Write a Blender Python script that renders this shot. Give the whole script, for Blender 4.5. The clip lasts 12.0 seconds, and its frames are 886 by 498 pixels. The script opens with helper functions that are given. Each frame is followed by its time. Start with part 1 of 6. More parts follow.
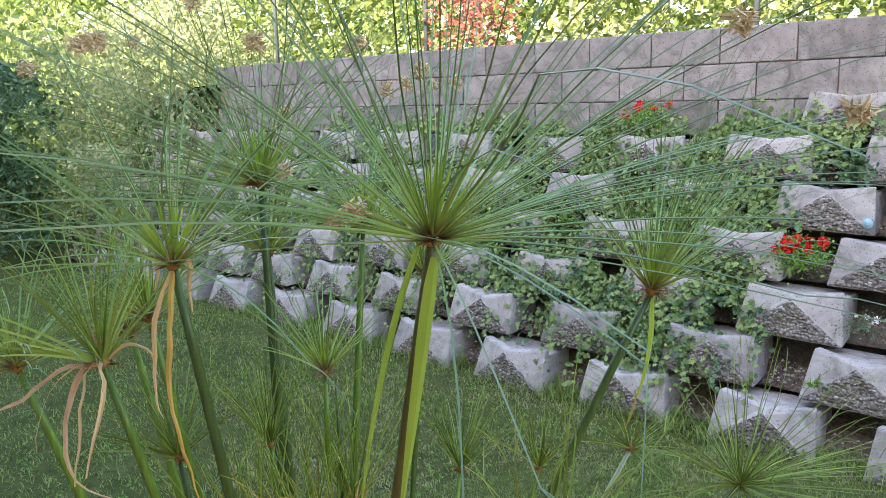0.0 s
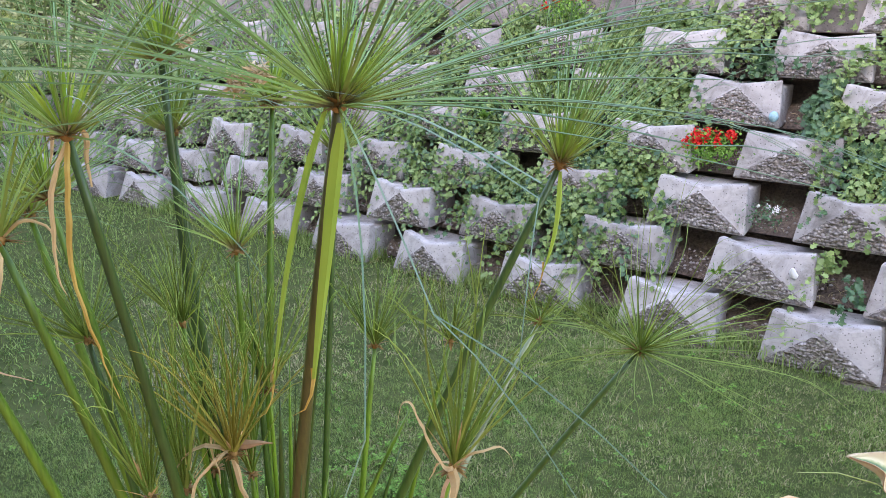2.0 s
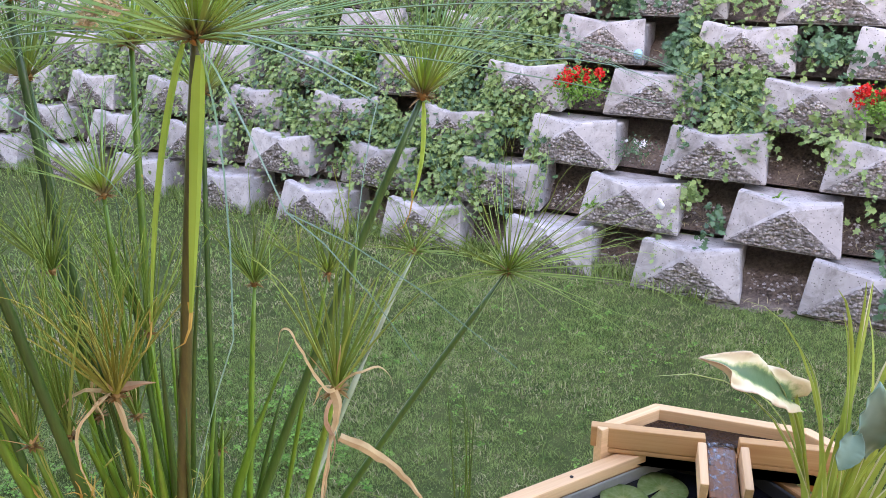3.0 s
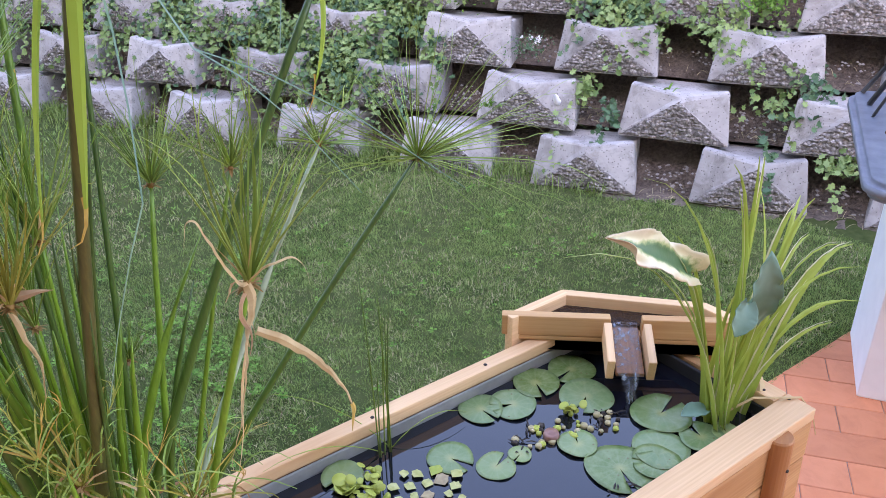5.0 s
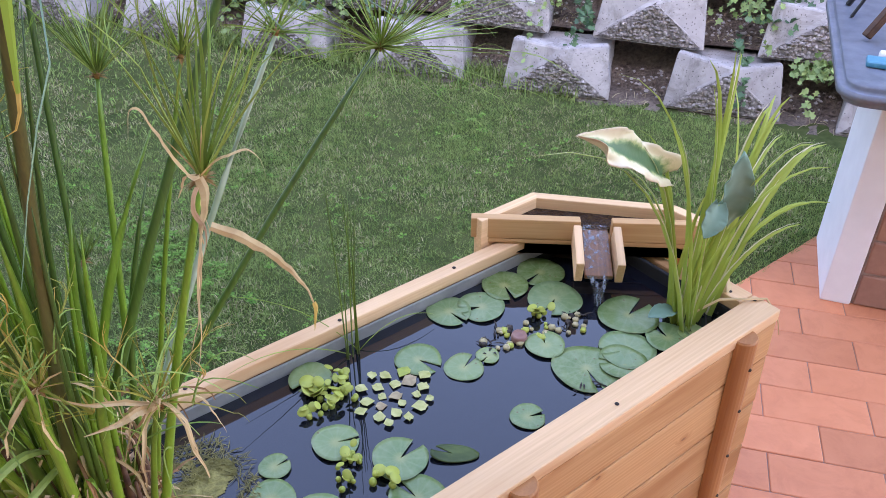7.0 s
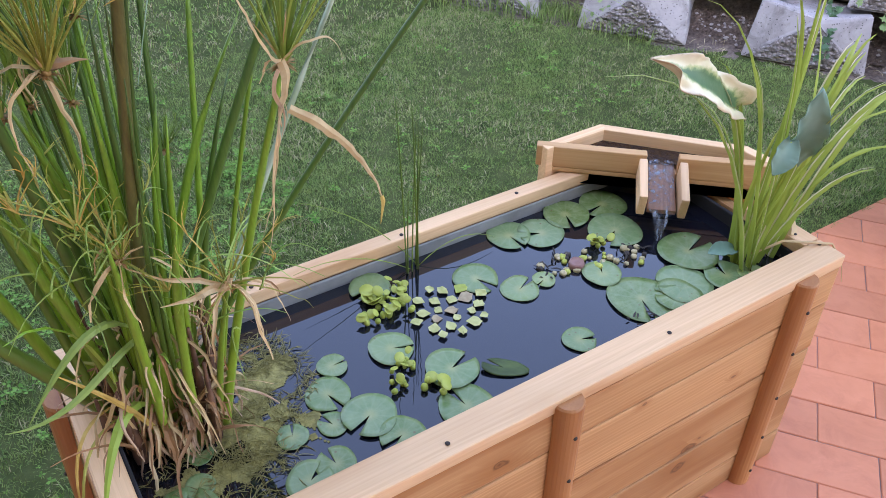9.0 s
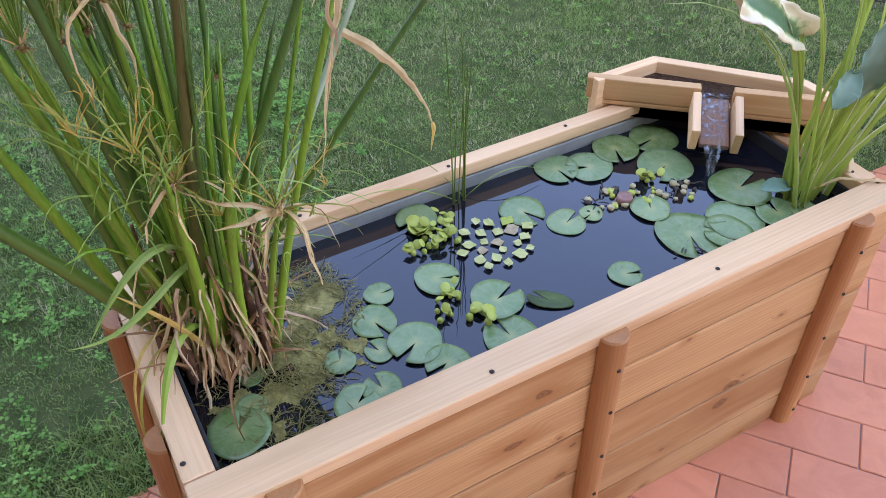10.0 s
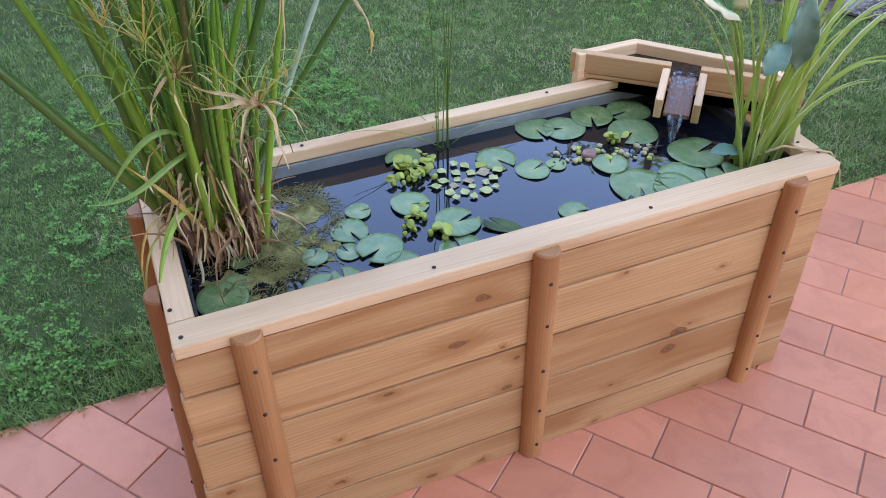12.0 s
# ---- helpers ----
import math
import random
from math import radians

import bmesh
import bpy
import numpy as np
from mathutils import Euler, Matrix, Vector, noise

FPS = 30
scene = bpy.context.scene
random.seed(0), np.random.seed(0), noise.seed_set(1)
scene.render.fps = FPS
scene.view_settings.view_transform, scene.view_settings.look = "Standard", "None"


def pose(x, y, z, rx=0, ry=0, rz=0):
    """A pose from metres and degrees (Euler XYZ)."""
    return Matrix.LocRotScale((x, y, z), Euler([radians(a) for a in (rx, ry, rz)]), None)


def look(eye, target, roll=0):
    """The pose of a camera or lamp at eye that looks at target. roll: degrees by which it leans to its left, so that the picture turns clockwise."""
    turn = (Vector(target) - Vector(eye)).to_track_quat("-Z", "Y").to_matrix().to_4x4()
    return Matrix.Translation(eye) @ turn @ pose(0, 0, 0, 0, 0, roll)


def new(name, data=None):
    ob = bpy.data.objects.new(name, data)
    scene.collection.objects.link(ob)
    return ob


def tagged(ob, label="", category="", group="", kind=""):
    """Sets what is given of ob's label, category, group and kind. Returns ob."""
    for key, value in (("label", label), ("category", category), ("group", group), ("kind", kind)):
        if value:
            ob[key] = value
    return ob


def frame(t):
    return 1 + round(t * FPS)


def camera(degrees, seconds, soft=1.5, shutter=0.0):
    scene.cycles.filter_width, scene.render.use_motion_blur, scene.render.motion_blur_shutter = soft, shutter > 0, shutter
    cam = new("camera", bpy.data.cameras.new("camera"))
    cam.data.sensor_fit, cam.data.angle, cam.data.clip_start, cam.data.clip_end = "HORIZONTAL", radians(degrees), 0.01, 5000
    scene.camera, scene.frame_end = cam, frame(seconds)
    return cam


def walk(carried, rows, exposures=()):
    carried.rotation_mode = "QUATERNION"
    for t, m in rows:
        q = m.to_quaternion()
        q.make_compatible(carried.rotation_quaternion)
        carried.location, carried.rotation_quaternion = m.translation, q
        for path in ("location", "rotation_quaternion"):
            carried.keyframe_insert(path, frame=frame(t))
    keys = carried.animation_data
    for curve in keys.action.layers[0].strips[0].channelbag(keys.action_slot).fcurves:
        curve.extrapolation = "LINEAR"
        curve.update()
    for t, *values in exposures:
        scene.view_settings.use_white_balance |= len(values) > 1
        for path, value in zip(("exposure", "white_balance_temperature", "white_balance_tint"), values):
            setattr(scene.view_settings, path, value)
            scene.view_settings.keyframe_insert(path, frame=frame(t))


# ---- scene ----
cam = camera(56.80, 12.0, soft=0.8)

PATH = [
    (0, (0.0412, -0.5929, 1.7877), (0.5369, 1.3105, 1.4251), -1.49),
    (0.5, (0.0485, -0.5775, 1.7871), (0.5880, 1.3030, 1.3717), -0.63),
    (1, (0.0467, -0.5950, 1.7846), (0.6180, 1.2648, 1.3209), -0.42),
    (1.5, (0.0501, -0.5947, 1.7739), (0.6594, 1.2353, 1.2451), -0.46),
    (2, (0.0487, -0.6021, 1.7629), (0.7060, 1.1867, 1.1561), -0.58),
    (2.5, (0.0537, -0.6286, 1.7594), (0.8128, 1.0893, 1.0720), -0.73),
    (3, (0.0473, -0.6471, 1.7540), (0.9367, 0.9896, 1.0257), -0.78),
    (5, (0.0383, -0.6341, 1.7193), (1.0806, 0.7966, 0.7883), -0.72),
    (5.5, (0.0439, -0.6291, 1.7098), (1.0967, 0.7459, 0.7093), -0.24),
    (6, (0.0549, -0.6199, 1.6968), (1.1053, 0.7057, 0.6293), 0.83),
    (6.5, (0.0604, -0.6173, 1.6923), (1.1019, 0.6885, 0.5921), 0.58),
    (8.5, (0.0340, -0.6599, 1.6678), (0.9748, 0.6371, 0.4708), 0.60),
    (9, (0.0225, -0.6627, 1.6587), (0.8896, 0.6574, 0.4318), 1.34),
    (9.5, (0.0194, -0.6519, 1.6556), (0.7964, 0.6798, 0.3816), 1.50),
    (10, (0.0109, -0.6663, 1.6517), (0.7396, 0.6220, 0.3066), -0.09),
    (10.5, (0.0302, -0.7697, 1.6431), (0.6589, 0.5683, 0.2961), 1.59),
    (11, (0.0861, -0.9162, 1.6429), (0.5773, 0.4762, 0.2939), -0.53),
    (11.5, (0.0742, -1.0206, 1.6421), (0.5884, 0.4225, 0.3564), -0.97),
    (12, (0.0629, -1.0645, 1.6409), (0.6463, 0.3612, 0.3653), -0.50),
]
walk(cam, [(t, look(eye, target, roll)) for t, eye, target, roll in PATH], exposures=[(0.0, 2.92, 7600, 17), (1.5, 3.12, 7700, 20), (3.0, 3.37, 7600, 27), (5.0, 3.30, 7300, 30), (6.5, 3.28, 7200, 30), (9.0, 3.26, 7100, 28), (10.5, 3.21, 6700, 26), (12.0, 3.16, 6400, 22)])
SKY = 0.15

# ---------------------------------------------------------------- light
world = bpy.data.worlds.new("sky_world")
scene.world = world
world.use_nodes = True
wn = world.node_tree.nodes
sky = wn.new("ShaderNodeTexSky")
sky.sky_type = "NISHITA"
sky.sun_disc = False
SUN_EL, SUN_AZ = radians(38), radians(231.6)
sky.sun_elevation, sky.sun_rotation = SUN_EL, SUN_AZ
wn["Background"].inputs["Strength"].default_value = SKY
world.node_tree.links.new(sky.outputs[0], wn["Background"].inputs["Color"])
sun = new("sun", bpy.data.lights.new("sun", "SUN"))
sun.data.energy, sun.data.angle, sun.data.color = 2.2, radians(0.6), (1.0, 0.93, 0.82)
# the sun stands behind the added shade wall, over the viewer's shoulder
sun_dir = Vector((math.sin(SUN_AZ) * math.cos(SUN_EL), math.cos(SUN_AZ) * math.cos(SUN_EL), math.sin(SUN_EL)))
sun.matrix_world = look(sun_dir * 30, (0, 0, 0))


# ---------------------------------------------------------------- helpers
def part(name, bm, material, parent=None, label="", smooth=False, loc=None):
    """Links a bmesh, or (verts, faces), or a mesh, as one mesh object under a thing or a part."""
    if isinstance(bm, bpy.types.Mesh):
        me = bm
    else:
        me = bpy.data.meshes.new(name)
        if isinstance(bm, tuple):
            me.from_pydata(bm[0], [], bm[1])
            me.update()
        else:
            bm.to_mesh(me)
            bm.free()
        mats = material if isinstance(material, (list, tuple)) else [material]
        for m in mats:
            me.materials.append(m)
        if smooth:
            me.polygons.foreach_set("use_smooth", [True] * len(me.polygons))
    ob = new(name, me)
    if loc is not None:
        ob.matrix_basis = loc if isinstance(loc, Matrix) else Matrix.Translation(loc)
    if parent is not None:
        ob.parent = parent
    if label:
        ob["label"] = label
    return ob


def empty(name, at, label, category, group="", kind=""):
    ob = new(name)
    ob.empty_display_size = 0.05
    ob.matrix_basis = at if isinstance(at, Matrix) else Matrix.Translation(at)
    return tagged(ob, label, category, group, kind)


def box_bm(x0, x1, y0, y1, z0, z1, bevel=0.0, seg=2, bm=None):
    bm = bm or bmesh.new()
    r = bmesh.ops.create_cube(bm, size=1)
    vs = r["verts"]
    for v in vs:
        v.co = Vector((x0 + (v.co.x + .5) * (x1 - x0), y0 + (v.co.y + .5) * (y1 - y0), z0 + (v.co.z + .5) * (z1 - z0)))
    if bevel:
        es = list({e for v in vs for e in v.link_edges})
        bmesh.ops.bevel(bm, geom=es, offset=bevel, segments=seg, affect="EDGES", profile=0.6)
    return bm


def board(length, width, thick, bevel=0.004, bow=0.0015, seed=0):
    """A sawn board along x from 0, with eased edges, slightly uneven."""
    rnd = random.Random(seed)
    bm = box_bm(0, length, 0, width, 0, thick, bevel, 2)
    n = max(2, int(length / 0.12))
    for i in range(1, n):
        x = length * i / n
        bmesh.ops.bisect_plane(bm, geom=bm.verts[:] + bm.edges[:] + bm.faces[:], plane_co=(x, 0, 0), plane_no=(1, 0, 0))
    ph = rnd.uniform(0, 6)
    for v in bm.verts:
        w = noise.noise(Vector((v.co.x * 5 + ph, v.co.y * 9, v.co.z * 9 + seed)))
        v.co.z += bow * w
        v.co.y += bow * 0.8 * noise.noise(Vector((v.co.x * 4 - ph, 7, v.co.z * 3 + seed)))
    return bm


def tube(path, radii, sides=6, flat=1.0, closed=True):
    """Vertices and faces of a tapered tube along a list of points."""
    verts, faces = [], []
    n = len(path)
    up = Vector((0, 0, 1))
    for i, p in enumerate(path):
        a, b = path[max(i - 1, 0)], path[min(i + 1, n - 1)]
        t = (b - a).normalized() if (b - a).length > 1e-9 else up
        s = t.cross(Vector((0.3, 0.9, 0.1)) if abs(t.z) > 0.9 else up).normalized()
        u = s.cross(t)
        for k in range(sides):
            an = 2 * math.pi * k / sides
            verts.append(p + s * (math.cos(an) * radii[i]) + u * (math.sin(an) * radii[i] * flat))
    for i in range(n - 1):
        for k in range(sides):
            a, b = i * sides + k, i * sides + (k + 1) % sides
            faces.append((a, b, b + sides, a + sides))
    if closed:
        faces.append(tuple(range(sides))[::-1])
        faces.append(tuple((n - 1) * sides + k for k in range(sides)))
    return verts, faces


def ribbon(path, widths, side, fold=0.25):
    """A leaf blade along a path: a shallow V in section, with real creases."""
    verts, faces = [], []
    n = len(path)
    for i, p in enumerate(path):
        a, b = path[max(i - 1, 0)], path[min(i + 1, n - 1)]
        t = (b - a).normalized()
        s = (side - t * side.dot(t)).normalized()
        u = s.cross(t)
        w = widths[i]
        verts += [p - s * w + u * (w * fold), p, p + s * w + u * (w * fold)]
    for i in range(n - 1):
        a = i * 3
        faces += [(a, a + 1, a + 4, a + 3), (a + 1, a + 2, a + 5, a + 4)]
    return verts, faces


def join(pieces):
    verts, faces = [], []
    for v, f in pieces:
        o = len(verts)
        verts += v
        faces += [tuple(i + o for i in q) for q in f]
    return verts, faces


def bez(a, b, c, n=8):
    return [a * (1 - t) ** 2 + b * (2 * t * (1 - t)) + c * t * t for t in (i / (n - 1) for i in range(n))]


# ---------------------------------------------------------------- materials
class Nodes:
    def __init__(self, name):
        self.mat = bpy.data.materials.new(name)
        self.mat.use_nodes = True
        self.t = self.mat.node_tree
        self.b = self.t.nodes["Principled BSDF"]

    def n(self, kind, **kw):
        node = self.t.nodes.new("ShaderNode" + kind)
        for k, v in kw.items():
            node.inputs[k.replace("_", " ")].default_value = v
        return node

    def l(self, a, b):
        self.t.links.new(a, b)

    def coord(self, which="Object", scale=(1, 1, 1), shift=True):
        c = self.n("TexCoord")
        m = self.n("Mapping")
        m.inputs["Scale"].default_value = scale
        if shift:
            o = self.n("ObjectInfo")
            v = self.n("VectorMath")
            v.operation = "SCALE"
            v.inputs[0].default_value = (17.0, 31.0, 23.0)
            self.l(o.outputs["Random"], v.inputs["Scale"])
            a = self.n("VectorMath")
            self.l(c.outputs[which], a.inputs[0])
            self.l(v.outputs[0], a.inputs[1])
            self.l(a.outputs[0], m.inputs["Vector"])
        else:
            self.l(c.outputs[which], m.inputs["Vector"])
        return m.outputs[0]

    def noise(self, vec, scale, detail=4, rough=0.55, dist=0.0):
        x = self.n("TexNoise", Scale=scale, Detail=detail, Roughness=rough, Distortion=dist)
        self.l(vec, x.inputs["Vector"])
        return x.outputs["Fac"]

    def ramp(self, fac, stops):
        r = self.n("ValToRGB")
        e = r.color_ramp.elements
        while len(e) < len(stops):
            e.new(0.5)
        for el, (p, c) in zip(e, stops):
            el.position = p
            el.color = (*c, 1) if len(c) == 3 else c
        self.l(fac, r.inputs["Fac"])
        return r.outputs["Color"]

    def mix(self, fac, a, b, mode="MIX"):
        m = self.n("Mix")
        m.data_type, m.blend_type = "RGBA", mode
        for sock, v in ((0, fac), (6, a), (7, b)):
            if hasattr(v, "is_linked"):
                self.l(v, m.inputs[sock])
            else:
                m.inputs[sock].default_value = v if sock == 0 else (*v, 1)
        return m.outputs[2]

    def calc(self, op, a, b=0.0):
        m = self.n("Math")
        m.operation = op
        for sock, v in ((0, a), (1, b)):
            if hasattr(v, "is_linked"):
                self.l(v, m.inputs[sock])
            else:
                m.inputs[sock].default_value = v
        return m.outputs[0]

    def bump(self, height, strength=0.3, dist=0.01):
        b = self.n("Bump", Strength=strength, Distance=dist)
        self.l(height, b.inputs["Height"])
        self.l(b.outputs[0], self.b.inputs["Normal"])

    def done(self, color=None, rough=0.6, **kw):
        if color is not None:
            if hasattr(color, "is_linked"):
                self.l(color, self.b.inputs["Base Color"])
            else:
                self.b.inputs["Base Color"].default_value = (*color, 1)
        if hasattr(rough, "is_linked"):
            self.l(rough, self.b.inputs["Roughness"])
        else:
            self.b.inputs["Roughness"].default_value = rough
        for k, v in kw.items():
            self.b.inputs[k.replace("_", " ")].default_value = v
        return self.mat


def wood(name, light, dark, knot, knots=True, rough=0.55, lines=0.5):
    """Sawn softwood: growth lines along x that bend round the knots, fine fibres, warm and pale zones."""
    m = Nodes(name)
    v = m.coord()
    sp = m.n("SeparateXYZ")
    m.l(v, sp.inputs[0])
    wave = m.noise(m.coord(scale=(1.3, 7.0, 7.0)), 1.0, 3, 0.5)
    across = m.calc("ADD", m.calc("MULTIPLY", sp.outputs["Y"], 620.0), m.calc("MULTIPLY", sp.outputs["Z"], 380.0))
    uneven = m.noise(m.coord(scale=(2.2, 30.0, 30.0)), 1.0, 2, 0.5)
    phase = m.calc("ADD", m.calc("ADD", across, m.calc("MULTIPLY", wave, 34.0)), m.calc("MULTIPLY", uneven, 7.0))
    if knots:
        vo = m.n("TexVoronoi", Scale=1.0, Randomness=0.9)
        vo.voronoi_dimensions = "2D"
        wob = m.n("VectorMath")
        wob.operation = "ADD"
        nz = m.n("TexNoise", Scale=16.0, Detail=2.0)
        m.l(v, nz.inputs["Vector"])
        sc = m.n("VectorMath")
        sc.operation = "SCALE"
        sc.inputs["Scale"].default_value = 0.20
        m.l(nz.outputs["Color"], sc.inputs[0])
        m.l(m.coord(scale=(3.4, 6.5, 0)), wob.inputs[0])
        m.l(sc.outputs[0], wob.inputs[1])
        m.l(wob.outputs[0], vo.inputs["Vector"])
        sep = m.n("SeparateColor")
        m.l(vo.outputs["Color"], sep.inputs[0])
        size = m.n("MapRange", From_Min=0.0, From_Max=1.0, To_Min=3.2, To_Max=0.85)
        m.l(sep.outputs[0], size.inputs["Value"])
        away = m.calc("MULTIPLY", vo.outputs["Distance"], size.outputs[0])
        swirl = m.n("MapRange", From_Min=0.0, From_Max=0.36, To_Min=16.0, To_Max=0.0)
        m.l(away, swirl.inputs["Value"])
        phase = m.calc("ADD", phase, swirl.outputs[0])
    rings = m.ramp(m.calc("MULTIPLY_ADD", m.calc("SINE", phase), 0.5), [(0.0, (0, 0, 0)), (0.30, (0.15, 0.15, 0.15)), (0.5, (1, 1, 1))])
    faint = m.ramp(m.noise(m.coord(scale=(1.6, 13.0, 13.0)), 1.0, 2, 0.5), [(0.36, (0.12, 0.12, 0.12)), (0.66, (1, 1, 1))])
    rings = m.mix(1.0, rings, faint, "MULTIPLY")
    fine = m.noise(m.coord(scale=(5.0, 210, 210)), 1.0, 3, 0.6)
    zone = m.noise(m.coord(scale=(1.3, 11.0, 11.0)), 1.0, 3, 0.5, 0.6)
    col = m.ramp(zone, [(0.33, [c * .2 + d * .8 for c, d in zip(light, dark)]), (0.49, light), (0.70, [min(1, c * 1.14) for c in light])])
    col = m.mix(m.ramp(fine, [(0.35, (0.30, 0.30, 0.30)), (0.60, (0, 0, 0))]), col, dark)
    damp = m.n("MapRange", From_Min=0.0, From_Max=1.0, To_Min=0.0, To_Max=lines)
    m.l(rings, damp.inputs["Value"])
    col = m.mix(damp.outputs[0], col, dark)
    if knots:
        col = m.mix(m.ramp(away, [(0.03, (0.9, 0.9, 0.9)), (0.11, (0.62, 0.62, 0.62)), (0.36, (0, 0, 0))]), col, dark)
        col = m.mix(m.ramp(away, [(0.0, (0.9, 0.9, 0.9)), (0.030, (0.45, 0.45, 0.45)), (0.050, (0.4, 0.4, 0.4)), (0.060, (0.85, 0.85, 0.85)), (0.085, (0, 0, 0))]), col, knot)
    o = m.n("ObjectInfo")
    hs = m.n("HueSaturation")
    mr = m.n("MapRange", To_Min=0.88, To_Max=1.10)
    m.l(o.outputs["Random"], mr.inputs["Value"])
    m.l(mr.outputs[0], hs.inputs["Value"])
    m.l(col, hs.inputs["Color"])
    m.bump(fine, 0.12, 0.0015)
    return m.done(hs.outputs[0], rough, Specular_IOR_Level=0.3)


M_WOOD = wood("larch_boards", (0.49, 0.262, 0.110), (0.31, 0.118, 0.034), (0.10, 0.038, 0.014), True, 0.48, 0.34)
# larch tone, lightened to hold the sky's sheen on the rim tops
M_RAIL_SHEEN = wood("larch_rail_sky_sheen", (0.72, 0.450, 0.240), (0.55, 0.285, 0.125), (0.20, 0.08, 0.03), False, 0.5, 0.22)
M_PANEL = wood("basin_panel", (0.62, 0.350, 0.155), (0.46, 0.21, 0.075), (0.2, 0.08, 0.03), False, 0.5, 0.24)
M_WET = wood("wet_spout_wood", (0.26, 0.125, 0.06), (0.15, 0.065, 0.03), (0.06, 0.03, 0.015), False, 0.35)
M_PROP = wood("dark_prop_wood", (0.095, 0.040, 0.020), (0.04, 0.018, 0.010), (0.04, 0.02, 0.01), False, 0.5, 0.3)
M_POST = wood("brown_posts", (0.42, 0.180, 0.062), (0.29, 0.105, 0.034), (0.10, 0.035, 0.014), False, 0.45, 0.28)


def mottled(name, a, b, scale=20, rough=0.8, bump=0.3, dist=0.004, spec=None, pits=False, shift=True, detail=6, vary=0.0, stain=None):
    m = Nodes(name)
    v = m.coord(shift=shift)
    f = m.noise(v, scale, detail, 0.6)
    g = m.noise(v, scale * 0.17, 3, 0.5)
    col = m.ramp(f, [(0.3, a), (0.7, b)])
    col = m.mix(0.4, col, m.ramp(g, [(0.3, a), (0.7, b)]))
    if pits:
        vo = m.n("TexVoronoi", Scale=58.0)
        m.l(v, vo.inputs["Vector"])
        k = m.ramp(vo.outputs["Distance"], [(0.13, (0.85, 0.85, 0.85)), (0.23, (0, 0, 0))])
        col = m.mix(k, col, [c * 0.25 for c in a])
    if stain:
        st = m.noise(v, 7.5, 6, 0.7, 0.8)
        col = m.mix(m.ramp(st, [(0.46, (0, 0, 0)), (0.70, (0.8, 0.8, 0.8))]), col, stain)
    if vary:
        o = m.n("ObjectInfo")
        hs = m.n("HueSaturation")
        mr = m.n("MapRange", To_Min=1 - vary, To_Max=1 + vary)
        m.l(o.outputs["Random"], mr.inputs["Value"])
        m.l(mr.outputs[0], hs.inputs["Value"])
        m.l(col, hs.inputs["Color"])
        col = hs.outputs[0]
    m.bump(f, bump, dist)
    return m.done(col, rough, Specular_IOR_Level=0.5 if spec is None else spec)


M_CONC = mottled("smooth_concrete", (0.335, 0.303, 0.288), (0.49, 0.453, 0.432), 14, 0.85, 0.3, 0.003, pits=True, vary=0.14, stain=(0.15, 0.135, 0.115))
def aggregate():
    """Broken face: pebbles of mixed greys in a pitted dark matrix."""
    m = Nodes("broken_aggregate")
    v = m.coord()
    vo = m.n("TexVoronoi", Scale=62.0, Randomness=1.0)
    wob = m.n("VectorMath")
    wob.operation = "ADD"
    nz = m.n("TexNoise", Scale=60.0, Detail=3.0)
    m.l(v, nz.inputs["Vector"])
    sc = m.n("VectorMath")
    sc.operation = "SCALE"
    sc.inputs["Scale"].default_value = 0.012
    m.l(nz.outputs["Color"], sc.inputs[0])
    m.l(v, wob.inputs[0])
    m.l(sc.outputs[0], wob.inputs[1])
    m.l(wob.outputs[0], vo.inputs["Vector"])
    sep = m.n("SeparateColor")
    m.l(vo.outputs["Color"], sep.inputs[0])
    stone = m.ramp(sep.outputs[0], [(0.0, (0.22, 0.187, 0.17)), (0.4, (0.31, 0.272, 0.25)), (0.75, (0.38, 0.342, 0.315)), (1.0, (0.53, 0.485, 0.455))])
    gap = m.ramp(vo.outputs["Distance"], [(0.38, (0, 0, 0)), (0.75, (0.85, 0.85, 0.85))])
    col = m.mix(gap, stone, (0.115, 0.098, 0.086))
    big = m.noise(v, 16, 4, 0.6)
    col = m.mix(m.ramp(big, [(0.42, (0, 0, 0)), (0.72, (0.6, 0.6, 0.6))]), col, (0.13, 0.112, 0.095))
    inv = m.ramp(vo.outputs["Distance"], [(0.0, (1, 1, 1)), (0.7, (0, 0, 0))])
    m.bump(inv, 1.0, 0.008)
    return m.done(col, 0.95)


M_ROUGH = aggregate()
M_PARAPET = mottled("weathered_concrete_blocks", (0.23, 0.205, 0.20), (0.46, 0.41, 0.395), 9, 0.9, 0.5, 0.005, pits=True, vary=0.16, stain=(0.13, 0.115, 0.11))
M_SOIL = mottled("dry_soil", (0.058, 0.042, 0.032), (0.27, 0.205, 0.162), 62, 0.95, 0.9, 0.02, shift=False)
M_TURF = mottled("lawn_soil", (0.030, 0.050, 0.014), (0.105, 0.118, 0.042), 16, 0.95, 0.6, 0.02, 0.06, shift=False)
M_GROUT = mottled("grey_grout", (0.22, 0.15, 0.12), (0.38, 0.29, 0.25), 40, 0.95, 0.3, 0.002, shift=False)
M_TILE = mottled("terracotta_tile", (0.60, 0.205, 0.092), (0.69, 0.255, 0.125), 12, 0.5, 0.10, 0.001, vary=0.13, stain=(0.53, 0.175, 0.08))
M_PLASTER = mottled("white_plaster", (0.70, 0.69, 0.70), (0.80, 0.79, 0.80), 10, 0.85, 0.15, 0.002)
M_SHADE_WALL = mottled("beige_shade_wall", (0.40, 0.34, 0.27), (0.50, 0.43, 0.35), 8, 0.9, 0.2, 0.003)
